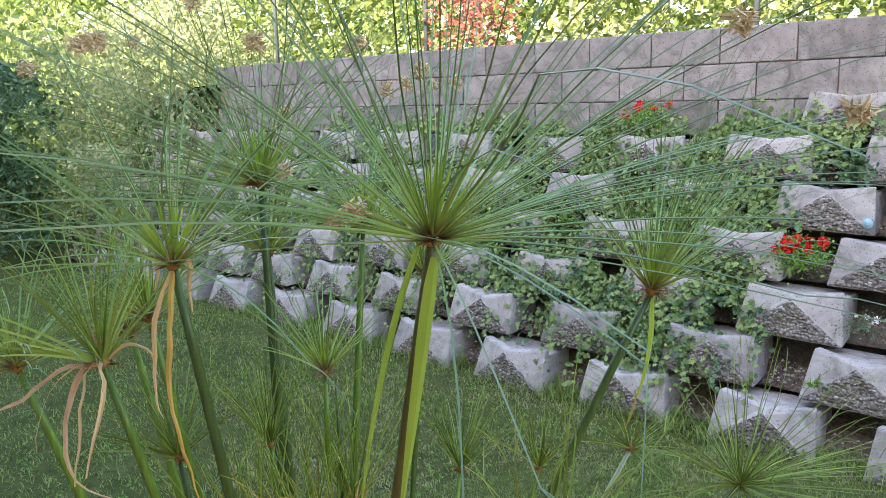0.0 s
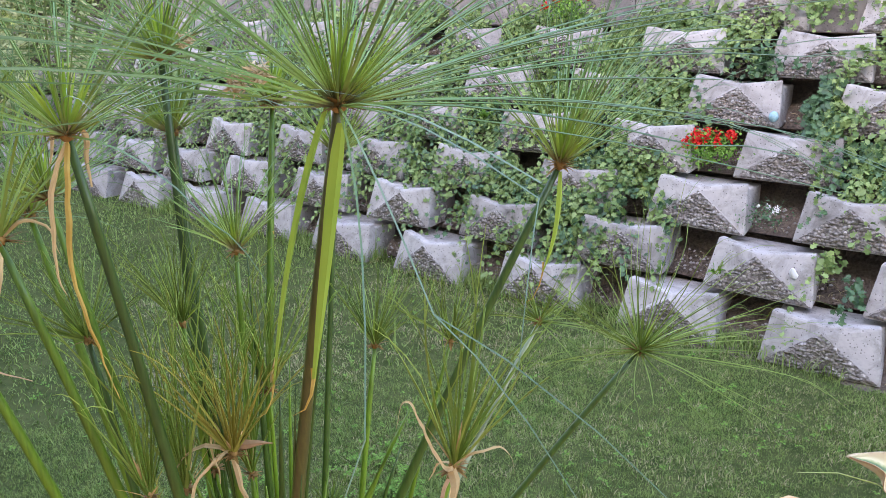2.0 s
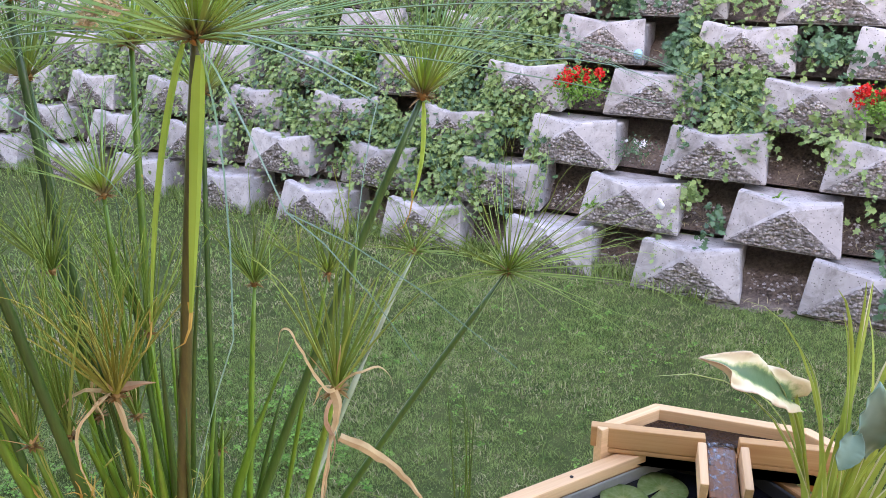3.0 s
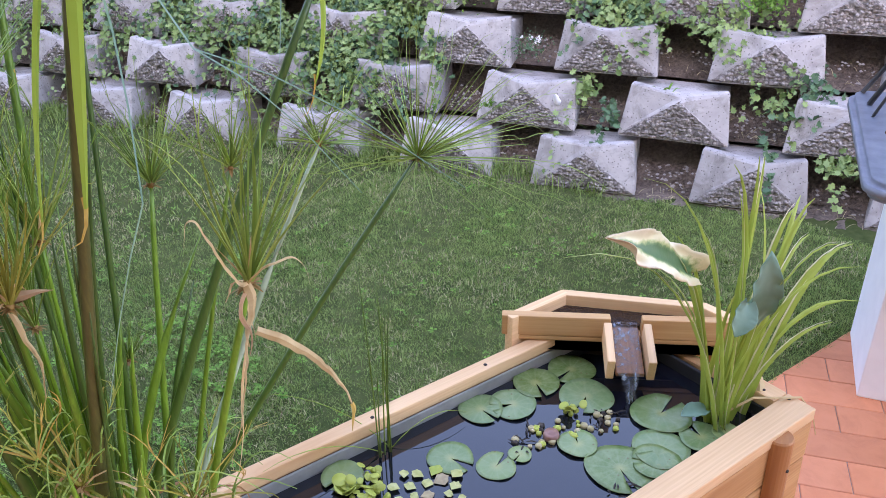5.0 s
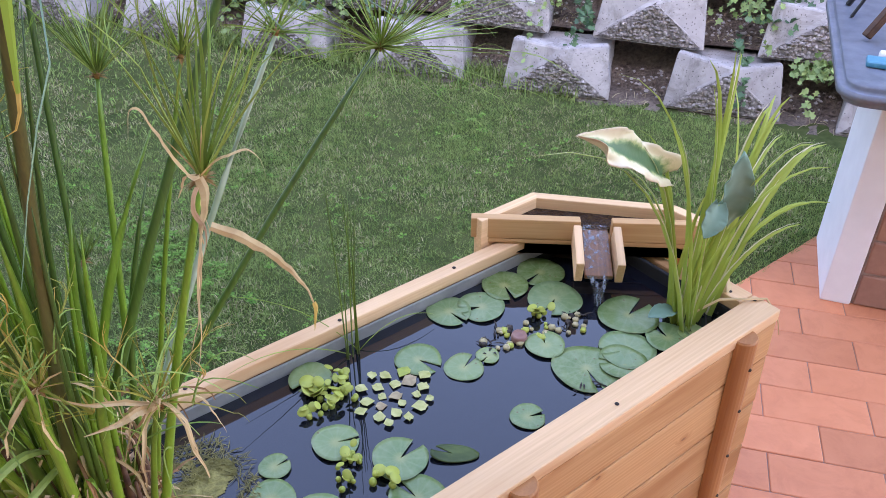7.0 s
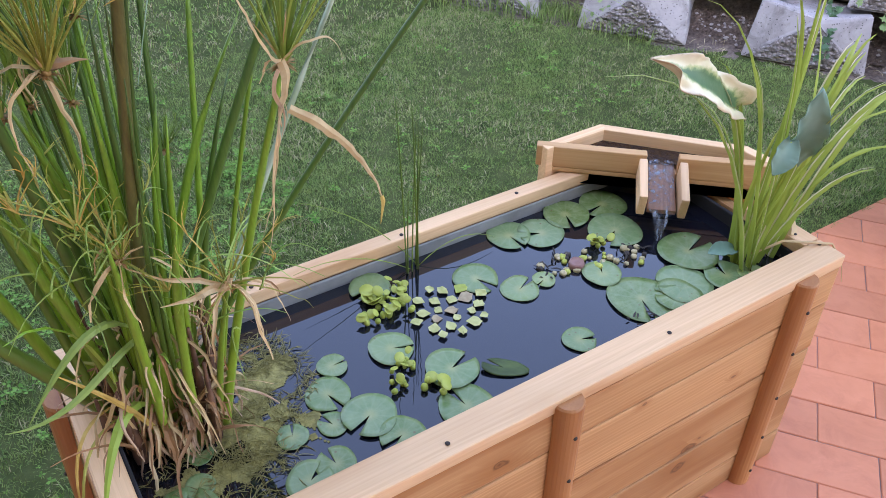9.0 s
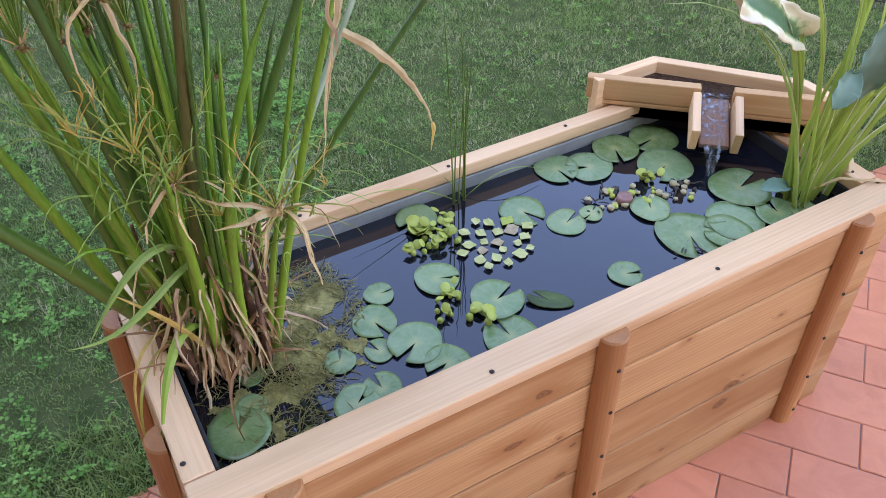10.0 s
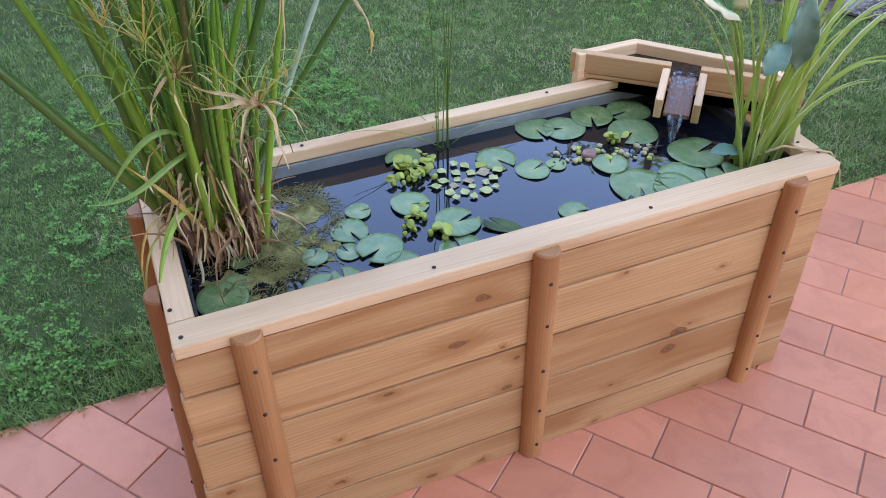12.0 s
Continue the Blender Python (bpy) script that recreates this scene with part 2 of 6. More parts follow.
M_SLAB = mottled("grey_blue_slab", (0.105, 0.12, 0.155), (0.24, 0.26, 0.31), 16, 0.5, 0.2, 0.002)
M_BRICK = mottled("brown_brick", (0.26, 0.13, 0.09), (0.36, 0.19, 0.13), 25, 0.85, 0.3, 0.003)
M_LINER = mottled("grey_pond_liner", (0.15, 0.148, 0.13), (0.29, 0.28, 0.25), 18, 0.6, 0.2, 0.002)
M_BLACK = mottled("black_liner", (0.010, 0.010, 0.011), (0.022, 0.022, 0.022), 30, 0.85, 0.1, 0.002)
M_IRON = mottled("black_iron", (0.012, 0.012, 0.013), (0.03, 0.028, 0.028), 60, 0.5, 0.2, 0.001)
M_SCREW = mottled("dark_screw", (0.018, 0.012, 0.008), (0.04, 0.028, 0.02), 90, 0.85, 0.1, 0.001)


def leaf_mat(name, a, b, rough=0.5, scale=9, translucent=0.0, island=False, gloss=0.3, single=0.65):
    m = Nodes(name)
    v = m.coord(shift=not island)
    f = m.noise(v, scale, 4, 0.55)
    col = m.ramp(f, [(0.3, a), (0.7, b)])
    if island:
        g = m.n("NewGeometry")
        c2 = m.ramp(g.outputs["Random Per Island"], [(0.0, a), (0.6, b), (1.0, [min(1, c * 1.35) for c in b])])
        col = m.mix(single, col, c2)
    m.bump(f, 0.15, 0.002)
    mat = m.done(col, rough, Specular_IOR_Level=gloss)
    if translucent:
        tr = m.n("BsdfTranslucent")
        m.l(col, tr.inputs["Color"])
        mx = m.n("MixShader", Fac=translucent)
        m.l(m.b.outputs[0], mx.inputs[1])
        m.l(tr.outputs[0], mx.inputs[2])
        m.l(mx.outputs[0], m.t.nodes["Material Output"].inputs["Surface"])
    return mat


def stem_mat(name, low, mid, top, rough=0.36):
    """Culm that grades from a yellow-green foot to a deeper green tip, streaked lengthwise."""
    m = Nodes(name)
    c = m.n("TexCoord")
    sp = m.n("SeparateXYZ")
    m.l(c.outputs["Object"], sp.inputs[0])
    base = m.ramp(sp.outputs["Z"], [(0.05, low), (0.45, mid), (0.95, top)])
    f = m.noise(m.coord(scale=(260, 260, 5)), 1.0, 3, 0.6)
    col = m.mix(m.ramp(f, [(0.4, (0, 0, 0)), (0.75, (0.5, 0.5, 0.5))]), base, [min(1, x * 1.7) for x in mid])
    g = m.noise(m.coord(scale=(9, 9, 7)), 1.0, 3, 0.6)
    col = m.mix(m.ramp(g, [(0.52, (0, 0, 0)), (0.8, (0.5, 0.5, 0.5))]), col, [x * 0.5 for x in mid])
    o = m.n("ObjectInfo")
    hs = m.n("HueSaturation")
    mr = m.n("MapRange", To_Min=0.8, To_Max=1.15)
    m.l(o.outputs["Random"], mr.inputs["Value"])
    m.l(mr.outputs[0], hs.inputs["Value"])
    m.l(col, hs.inputs["Color"])
    m.bump(f, 0.2, 0.002)
    return m.done(hs.outputs[0], rough)


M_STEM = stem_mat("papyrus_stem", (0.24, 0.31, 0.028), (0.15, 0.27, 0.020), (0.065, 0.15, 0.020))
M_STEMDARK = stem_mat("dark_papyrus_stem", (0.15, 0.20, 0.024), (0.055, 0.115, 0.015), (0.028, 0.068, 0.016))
M_RAY = leaf_mat("papyrus_rays", (0.125, 0.22, 0.04), (0.29, 0.39, 0.09), 0.45, 14, 0.3, True)
def great_rays():
    m = Nodes("great_papyrus_rays")
    c = m.n("TexCoord")
    ln = m.n("VectorMath")
    ln.operation = "LENGTH"
    m.l(c.outputs["Object"], ln.inputs[0])
    col = m.ramp(ln.outputs["Value"], [(0.012, (0.22, 0.10, 0.03)), (0.030, (0.36, 0.48, 0.06)), (0.10, (0.165, 0.335, 0.065)), (0.24, (0.10, 0.20, 0.080)), (0.42, (0.14, 0.22, 0.13))])
    g = m.n("NewGeometry")
    tint = m.ramp(g.outputs["Random Per Island"], [(0.0, (0.06, 0.15, 0.055)), (1.0, (0.22, 0.34, 0.18))])
    return m.done(m.mix(0.4, col, tint), 0.4)


M_RAYGREAT = great_rays()
M_RAYDRY = leaf_mat("yellowing_rays", (0.20, 0.24, 0.032), (0.44, 0.39, 0.085), 0.5, 14, 0.25, True)
M_DRY = leaf_mat("dry_straw_leaf", (0.40, 0.235, 0.095), (0.68, 0.48, 0.25), 0.6, 12, 0.2, True)
M_SPIKE = leaf_mat("brown_spikelet", (0.50, 0.38, 0.20), (0.70, 0.57, 0.36), 0.7, 30, 0.1, True)
M_SHEATH = leaf_mat("dark_sheath", (0.060, 0.022, 0.013), (0.25, 0.115, 0.058), 0.6, 30)
M_FOOTDRY = leaf_mat("brown_dead_leaf", (0.10, 0.036, 0.015), (0.38, 0.19, 0.080), 0.65, 16, 0.15, True)
M_HEART = leaf_mat("brown_umbel_heart", (0.20, 0.10, 0.028), (0.36, 0.20, 0.06), 0.6, 40)
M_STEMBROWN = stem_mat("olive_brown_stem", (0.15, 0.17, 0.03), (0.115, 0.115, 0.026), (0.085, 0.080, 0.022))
# the stem's whitish highlights are put into this pale colour
M_PALESTEM = leaf_mat("pale_glossy_stem", (0.26, 0.34, 0.20), (0.44, 0.52, 0.37), 0.18, 14)
M_BRACT = leaf_mat("bright_bracts", (0.16, 0.30, 0.03), (0.34, 0.46, 0.07), 0.4, 10, 0.35, True)
M_RAYTUFT = leaf_mat("olive_rays", (0.15, 0.28, 0.04), (0.35, 0.45, 0.11), 0.5, 14, 0.25, True)
M_STRAW = leaf_mat("cream_dry_bract", (0.40, 0.24, 0.10), (0.66, 0.49, 0.265), 0.55, 30, 0.25)
M_ORANGE = leaf_mat("orange_dry_tip", (0.45, 0.25, 0.05), (0.66, 0.46, 0.13), 0.55, 22, 0.25)
M_PINKDRY = leaf_mat("pinkish_dry_bract", (0.40, 0.225, 0.12), (0.64, 0.43, 0.27), 0.55, 18, 0.2)
M_GRASS = leaf_mat("lawn_grass", (0.066, 0.168, 0.034), (0.335, 0.415, 0.135), 0.6, 13, 0.25, True, 0.12, 0.45)
M_GRASSDRY = leaf_mat("dry_grass", (0.26, 0.22, 0.11), (0.52, 0.45, 0.26), 0.6, 3, 0.2, True)
M_CLOVER = leaf_mat("clover_leaves", (0.055, 0.18, 0.022), (0.20, 0.37, 0.075), 0.6, 5, 0.25, True, 0.15)
M_IVY = leaf_mat("ivy_leaves", (0.065, 0.150, 0.038), (0.27, 0.365, 0.13), 0.4, 4, 0.2, True)
M_IVYDARK = leaf_mat("dark_ivy_leaves", (0.035, 0.085, 0.045), (0.10, 0.19, 0.085), 0.35, 4, 0.15, True)
M_HEDGE = leaf_mat("hedge_leaves", (0.085, 0.17, 0.035), (0.27, 0.33, 0.10), 0.5, 2, 0.35, True)
# yellow-green leaves, paled further to carry sun and haze in the colour
M_HEDGE_HAZY = leaf_mat("yellow_hazy_hedge_leaves", (0.21, 0.29, 0.11), (0.46, 0.48, 0.26), 0.5, 2, 0.35, True)
M_REDLEAF = leaf_mat("red_leaves", (0.26, 0.07, 0.05), (0.52, 0.22, 0.15), 0.5, 4, 0.3, True)
M_BARK = mottled("bark", (0.06, 0.045, 0.03), (0.15, 0.11, 0.08), 30, 0.95, 0.8, 0.01)
M_RED = leaf_mat("red_petals", (0.55, 0.012, 0.01), (0.80, 0.03, 0.02), 0.5, 20, 0.15, True)
M_WHITEP = leaf_mat("white_petals", (0.7, 0.66, 0.66), (0.85, 0.8, 0.8), 0.6, 20, 0.2, True)
def lily_mat():
    m = Nodes("lily_pad")
    o = m.n("ObjectInfo")
    f = m.noise(m.coord(), 30, 6, 0.7)
    base = m.ramp(o.outputs["Random"], [(0.0, (0.095, 0.15, 0.032)), (0.35, (0.11, 0.185, 0.055)), (0.7, (0.135, 0.215, 0.085)), (1.0, (0.19, 0.25, 0.075))])
    col = m.mix(m.ramp(f, [(0.38, (0, 0, 0)), (0.7, (0.6, 0.6, 0.6))]), base, (0.25, 0.30, 0.14))
    c = m.n("TexCoord")
    gr = m.n("TexGradient")
    gr.gradient_type = "RADIAL"
    m.l(c.outputs["Object"], gr.inputs["Vector"])
    sn = m.n("Math")
    sn.operation = "PINGPONG"
    sn.inputs[1].default_value = 0.04
    m.l(gr.outputs["Fac"], sn.inputs[0])
    vein = m.ramp(sn.outputs[0], [(0.0, (0.13, 0.13, 0.13)), (0.016, (0, 0, 0))])
    col = m.mix(vein, col, (0.30, 0.36, 0.20))
    vo = m.n("TexVoronoi", Scale=42.0)
    m.l(m.coord(), vo.inputs["Vector"])
    col = m.mix(m.ramp(vo.outputs["Distance"], [(0.06, (0.7, 0.7, 0.7)), (0.12, (0, 0, 0))]), col, (0.15, 0.085, 0.035))
    ln = m.n("VectorMath")
    ln.operation = "LENGTH"
    m.l(c.outputs["Object"], ln.inputs[0])
    col = m.mix(m.ramp(ln.outputs["Value"], [(0.004, (0.5, 0.5, 0.5)), (0.016, (0, 0, 0))]), col, (0.34, 0.33, 0.12))
    m.bump(f, 0.25, 0.003)
    return m.done(col, 0.25)


M_LILY = lily_mat()
M_HYA = leaf_mat("water_hyacinth", (0.20, 0.28, 0.03), (0.44, 0.46, 0.09), 0.35, 25, 0.1, True)
M_TRAPA = leaf_mat("pale_rosette_leaf", (0.36, 0.36, 0.10), (0.56, 0.53, 0.22), 0.4, 60, 0.1)
M_TRAPAPINK = leaf_mat("pinkish_rosette_leaf", (0.28, 0.19, 0.10), (0.46, 0.36, 0.20), 0.4, 60, 0.1)
M_LILYDARK = leaf_mat("dark_lily_pad", (0.03, 0.05, 0.012), (0.09, 0.13, 0.03), 0.3, 20)
M_REED = leaf_mat("striped_reed", (0.15, 0.26, 0.028), (0.40, 0.47, 0.085), 0.4, 9, 0.25, True)
M_CREAM = leaf_mat("cream_leaf_margin", (0.58, 0.50, 0.27), (0.74, 0.68, 0.44), 0.45, 12, 0.2, True)
M_TEAL = leaf_mat("blue_green_leaf", (0.12, 0.24, 0.17), (0.23, 0.36, 0.27), 0.35, 9, 0.15)
M_ALGAE = mottled("floating_algae", (0.085, 0.070, 0.012), (0.38, 0.315, 0.085), 90, 0.75, 0.9, 0.008, shift=False)


def variegated():
    m = Nodes("variegated_calla")
    at = m.n("Attribute")
    at.attribute_name = "rim"
    v = m.coord(shift=False)
    ad = m.n("Math")
    ad.operation = "MULTIPLY_ADD"
    ad.inputs[1].default_value = 0.5
    m.l(m.noise(v, 70, 4, 0.6), ad.inputs[0])
    m.l(at.outputs["Fac"], ad.inputs[2])
    col = m.ramp(ad.outputs[0], [(0.0, (0.05, 0.13, 0.05)), (0.12, (0.11, 0.20, 0.075)), (0.20, (0.33, 0.38, 0.16)), (0.34, (0.66, 0.60, 0.37)), (0.85, (0.70, 0.60, 0.42)), (1.0, (0.50, 0.33, 0.19))])
    m.bump(m.noise(v, 40, 3, 0.6), 0.3, 0.003)
    return m.done(col, 0.4)


M_VARIEG = variegated()


def water_mat():
    m = Nodes("pond_water")
    v = m.coord(shift=False)
    m.bump(m.noise(v, 16, 2, 0.5), 0.035, 0.01)
    return m.done((0.007, 0.008, 0.012), 0.02, IOR=1.42, Specular_IOR_Level=1.0)


def clear_water():
    m = Nodes("falling_water")
    v = m.coord(scale=(90, 90, 11), shift=False)
    f = m.noise(v, 1.0, 3, 0.6)
    m.bump(f, 1.0, 0.010)
    # pale base, shown in noise streaks, paints the white glints and foam
    mat = m.done((0.34, 0.38, 0.43), 0.05, IOR=1.33, Specular_IOR_Level=1.0)
    tr = m.n("BsdfTransparent")
    mx = m.n("MixShader")
    m.l(m.ramp(f, [(0.42, (0.04, 0.04, 0.04)), (0.56, (0.22, 0.22, 0.22)), (0.66, (0.75, 0.75, 0.75))]), mx.inputs[0])
    m.l(tr.outputs[0], mx.inputs[1])
    m.l(m.b.outputs[0], mx.inputs[2])
    m.l(mx.outputs[0], m.t.nodes["Material Output"].inputs["Surface"])
    return mat


def basin_water_mat():
    m = Nodes("basin_water")
    m.bump(m.noise(m.coord(shift=False), 55, 3, 0.6), 1.0, 0.03)
    # brown base colour stands for the wood mirrored in the water
    return m.done((0.040, 0.020, 0.012), 0.06, IOR=1.25, Specular_IOR_Level=0.5)


M_WATER, M_FALL, M_BASINWATER = water_mat(), clear_water(), basin_water_mat()

# ---------------------------------------------------------------- the plan
H = 0.631         # rim of the pond box
LONG, WIDE = 1.45, 0.549
WATER = 0.572
WALL_TURN = -1.0007
WD = Vector((math.cos(WALL_TURN), math.sin(WALL_TURN), 0))    # along the retaining wall
WB = Vector((-WD.y, WD.x, 0))                       # back into the slope
WO = Vector((2.879, 2.342, 0))                      # wall's zero mark at the lawn
PITCH, RISE, BACK, BW, BH = 0.790, 0.2532, 0.1946, 0.487, 0.247
PBACK, TOPZ, COURSE, PLONG = 1.156, 2.18, 0.2267, 0.4815    # parapet: set-back, top, course height, block length
SS, ZS = PITCH / 0.705, RISE / 0.231
PLANT = Matrix(((1, 0, -.006, .007), (0, .999, -.046, .029), (.006, .046, .999, .016), (0, 0, 0, 1)))   # lean of the pond's tall plants


def wall_point(s, back=0.0, z=0.0):
    return WO + WD * s + WB * back + Vector((0, 0, z))


WALLM = Matrix((( WD.x, WB.x, 0, WO.x), (WD.y, WB.y, 0, WO.y), (0, 0, 1, 0), (0, 0, 0, 1)))

# ---------------------------------------------------------------- structure
EDGE = 0.543      # where the patio meets the lawn


def ground():
    bm = bmesh.new()
    bmesh.ops.create_grid(bm, x_segments=2, y_segments=2, size=250)
    tagged(part("ground", bm, M_TURF, loc=(0, 0, -0.03)), "wide dull green earth ground sheet round the garden", "ground", kind="structure")
    n = 70
    vs, fs = [], []
    for j in range(n + 1):
        for i in range(n + 1):
            x, y = -4 + 9 * i / n, EDGE + 9.0 * (j / n) ** 1.4
            vs.append(Vector((x, y, -0.004 + 0.012 * noise.noise(Vector((x * 2, y * 2, 0))) * min(1, j / 3))))
    for j in range(n):
        for i in range(n):
            a = j * (n + 1) + i
            fs.append((a, a + 1, a + n + 2, a + n + 1))
    return tagged(part("lawn", (vs, fs), M_TURF, smooth=True), "mown green lawn turf beside the patio", "lawn", kind="structure")


ground()


def shade_wall():
    """A plain unseen wall added behind the viewer, which keeps the sun off the garden."""
    bm = box_bm(-14, 9, -6.3, -6.0, -0.02, 8.0)
    tagged(part("wall_south", bm, M_SHADE_WALL, loc=WALLM), "plain beige unseen wall added behind the patio to block the sun", "wall", kind="structure")


shade_wall()


def retaining_wall():
    root = empty("retaining_wall", (0, 0, 0), "stepped retaining wall of concrete planter blocks with soil", "retaining wall", kind="structure")
    # soil steps behind the blocks
    ss = [-9.4 + 0.10 * i for i in range(132)]
    prof = []
    for r in range(8):
        z0, z1, b = RISE * r, RISE * (r + 1), BACK * r
        if r:
            prof += [(b + 0.05, z0 - 0.02)]
        prof += [(b + 0.09, z0 + 0.012), (b + 0.16, z0 + 0.050), (b + 0.23, z0 + 0.090), (b + 0.35, z1 - 0.06)]
    vs, fs = [], []
    for s in ss:
        for b, z in prof:
            q = wall_point(s, b, z)
            w = noise.noise(q * 6) * 0.035 + noise.noise(q * 21) * 0.012
            vs.append(q - WB * w + Vector((0, 0, w * 0.5)))
    k = len(prof)
    for i in range(len(ss) - 1):
        for j in range(k - 1):
            a = i * k + j
            fs.append((a, a + k, a + k + 1, a + 1))
    part("soil", (vs, fs), M_SOIL, root, "crumbly brown soil between the blocks")
    # four kinds of block
    kinds = []
    for q in range(5):
        rnd = random.Random(40 + q)
        bm = bmesh.new()
        j = lambda a: rnd.uniform(-a, a)
        tl, tr = Vector((0, 0.0 + j(.008), BH + .008 + j(.006))), Vector((BW, 0.0 + j(.008), BH + .008 + j(.006)))
        mid = Vector((BW * .5 + j(.025), -0.045 + j(.01), BH - 0.020 + j(.006)))
        ap = Vector((mid.x + j(.01), -0.068 + j(.006), BH - 0.048 + j(.008)))
        bl, br = Vector((-0.034, -0.090, 0.0)), Vector((BW + 0.034, -0.090, 0.0))
        til, tim, tir = tl + Vector((.01, .055, -.002)), mid + Vector((0, .06, .0)), tr + Vector((-.01, .055, -.002))
        dl, dm, dr_ = til - Vector((0, 0, .035)), tim - Vector((0, 0, .02)), tir - Vector((0, 0, .035))
        tbl, tbr = Vector((0.0, 0.26, BH - .035)), Vector((BW, 0.26, BH - .035))
        bbl, bbr = Vector((0.0, 0.26, 0.0)), Vector((BW, 0.26, 0.0))
        V = [bm.verts.new(p) for p in (tl, mid, tr, ap, bl, br, tbl, tbr, bbl, bbr, til, tim, tir, dl, dm, dr_)]
        for f in ((0, 1, 3, 4), (1, 2, 5, 3), (3, 5, 4), (0, 10, 11, 1), (1, 11, 12, 2), (10, 13, 14, 11), (11, 14, 15, 12), (13, 6, 7, 15, 14),
                  (0, 4, 8, 6, 13, 10), (2, 12, 15, 7, 9, 5), (4, 5, 9, 8), (6, 8, 9, 7)):
            bm.faces.new([V[i] for i in f][::-1])
        bmesh.ops.recalc_face_normals(bm, faces=bm.faces[:])
        bmesh.ops.bevel(bm, geom=bm.edges[:], offset=0.010, segments=2, affect="EDGES", profile=0.6)
        for f in bm.faces:
            f.smooth = False
        # the broken triangle, a little proud of the cast faces
        n = 24
        out = (br - bl).cross(ap - bl).normalized()
        if out.y > 0:
            out = -out
        a0, b0, c0 = bl + Vector((.012, 0, .008)), br + Vector((-.012, 0, .008)), ap + Vector((0, 0, .008))
        grid = {}
        for a in range(n + 1):
            for b in range(n + 1 - a):
                u, v = a / n, b / n
                p = a0 * (1 - u - v) + b0 * u + c0 * v
                inner = min(u, v, 1 - u - v) * n
                hgt = 0.001 if inner < 0.5 else 0.007 + 0.008 * noise.noise(p * 30 + Vector((q * 9, 0, 0))) + 0.009 * noise.noise(p * 105)
                grid[a, b] = bm.verts.new(p + out * hgt + Vector((j(.003), j(.003), j(.003))))
        for a in range(n):
            for b in range(n - a):
                f = bm.faces.new((grid[a, b], grid[a + 1, b], grid[a, b + 1]))
                f.material_index = 1
                if a + b < n - 1:
                    f = bm.faces.new((grid[a + 1, b], grid[a + 1, b + 1], grid[a, b + 1]))
                    f.material_index = 1
        bmesh.ops.recalc_face_normals(bm, faces=bm.faces[:])
        me = bpy.data.meshes.new("planter_block")
        bm.to_mesh(me)
        bm.free()
        me.materials.append(M_CONC)
        me.materials.append(M_ROUGH)
        kinds.append(me)
    rnd = random.Random(7)
    for r in range(7):
        for k in range(-12, 4):
            s = k * PITCH + (r % 2) * PITCH * .5
            if s < -8.5 or s > 2.7 or (r == 6 and s < -1.0):
                continue
            j = lambda a: rnd.uniform(-a, a)
            at = WALLM @ pose(s + j(.02), BACK * r + j(.015), RISE * r + j(.008) - 0.004, j(1.5), j(1.6), j(2.5))
            part("planter_block", kinds[rnd.randrange(5)], None, root, loc=at)
    return root


retaining_wall()


def parapet():
    root = empty("parapet_wall", (0, 0, 0), "grey weathered concrete block parapet with level top", "wall", kind="structure")
    b0 = PBACK
    core = box_bm(-7.1, 3.6, 0.02, 0.22, TOPZ - 3 * COURSE, TOPZ - 0.02)
    part("mortar", core, M_GROUT, root, loc=WALLM @ Matrix.Translation((0, b0, 0)))
    meshes = []
    for q in range(4):
        bm = box_bm(0.004, PLONG - 0.004, 0, 0.24, 0.003, COURSE - 0.003, 0.007, 2)
        for v in bm.verts:
            v.co += Vector((0, 0.006 * noise.noise(v.co * 9 + Vector((q * 5, 0, 0))), 0.003 * noise.noise(v.co * 7)))
        me = bpy.data.meshes.new("block")
        bm.to_mesh(me)
        bm.free()
        me.materials.append(M_PARAPET)
        meshes.append(me)
    rnd = random.Random(3)
    for c in range(3):
        for i in range(-14, 8):
            s = -0.404 + i * PLONG + (PLONG / 2 if c == 1 else 0.0)
            part("block", meshes[rnd.randrange(4)], None, root, loc=WALLM @ pose(s, b0 + rnd.uniform(-.004, .004), TOPZ - COURSE * (3 - c), 0, 0, rnd.uniform(-.4, .4)))


parapet()


def upper_ground():
    vs, fs = [], []
    nx, ny = 40, 24
    for j in range(ny + 1):
        for i in range(nx + 1):
            s, b = -25 + 40 * i / nx, PBACK + 0.21 + 30 * (j / ny) ** 2
            e = min(1, max(0, (s + 12) / 4.5))     # the bank runs out beyond the wall's end
            vs.append(wall_point(s, b, (TOPZ - .15 + 0.02 * b) * (3 * e * e - 2 * e ** 3) + 0.06 * noise.noise(Vector((s, b, 0)))))
    for j in range(ny):
        for i in range(nx):
            a = j * (nx + 1) + i
            fs.append((a, a + 1, a + nx + 2, a + nx + 1))
    tagged(part("upper_ground", (vs, fs), M_TURF, smooth=True), "raised garden ground behind the parapet", "ground", kind="structure")


upper_ground()

# ---------------------------------------------------------------- pond box
F_OUT, L_OUT = 0.012, 0.024     # the boards spread a little towards the ground


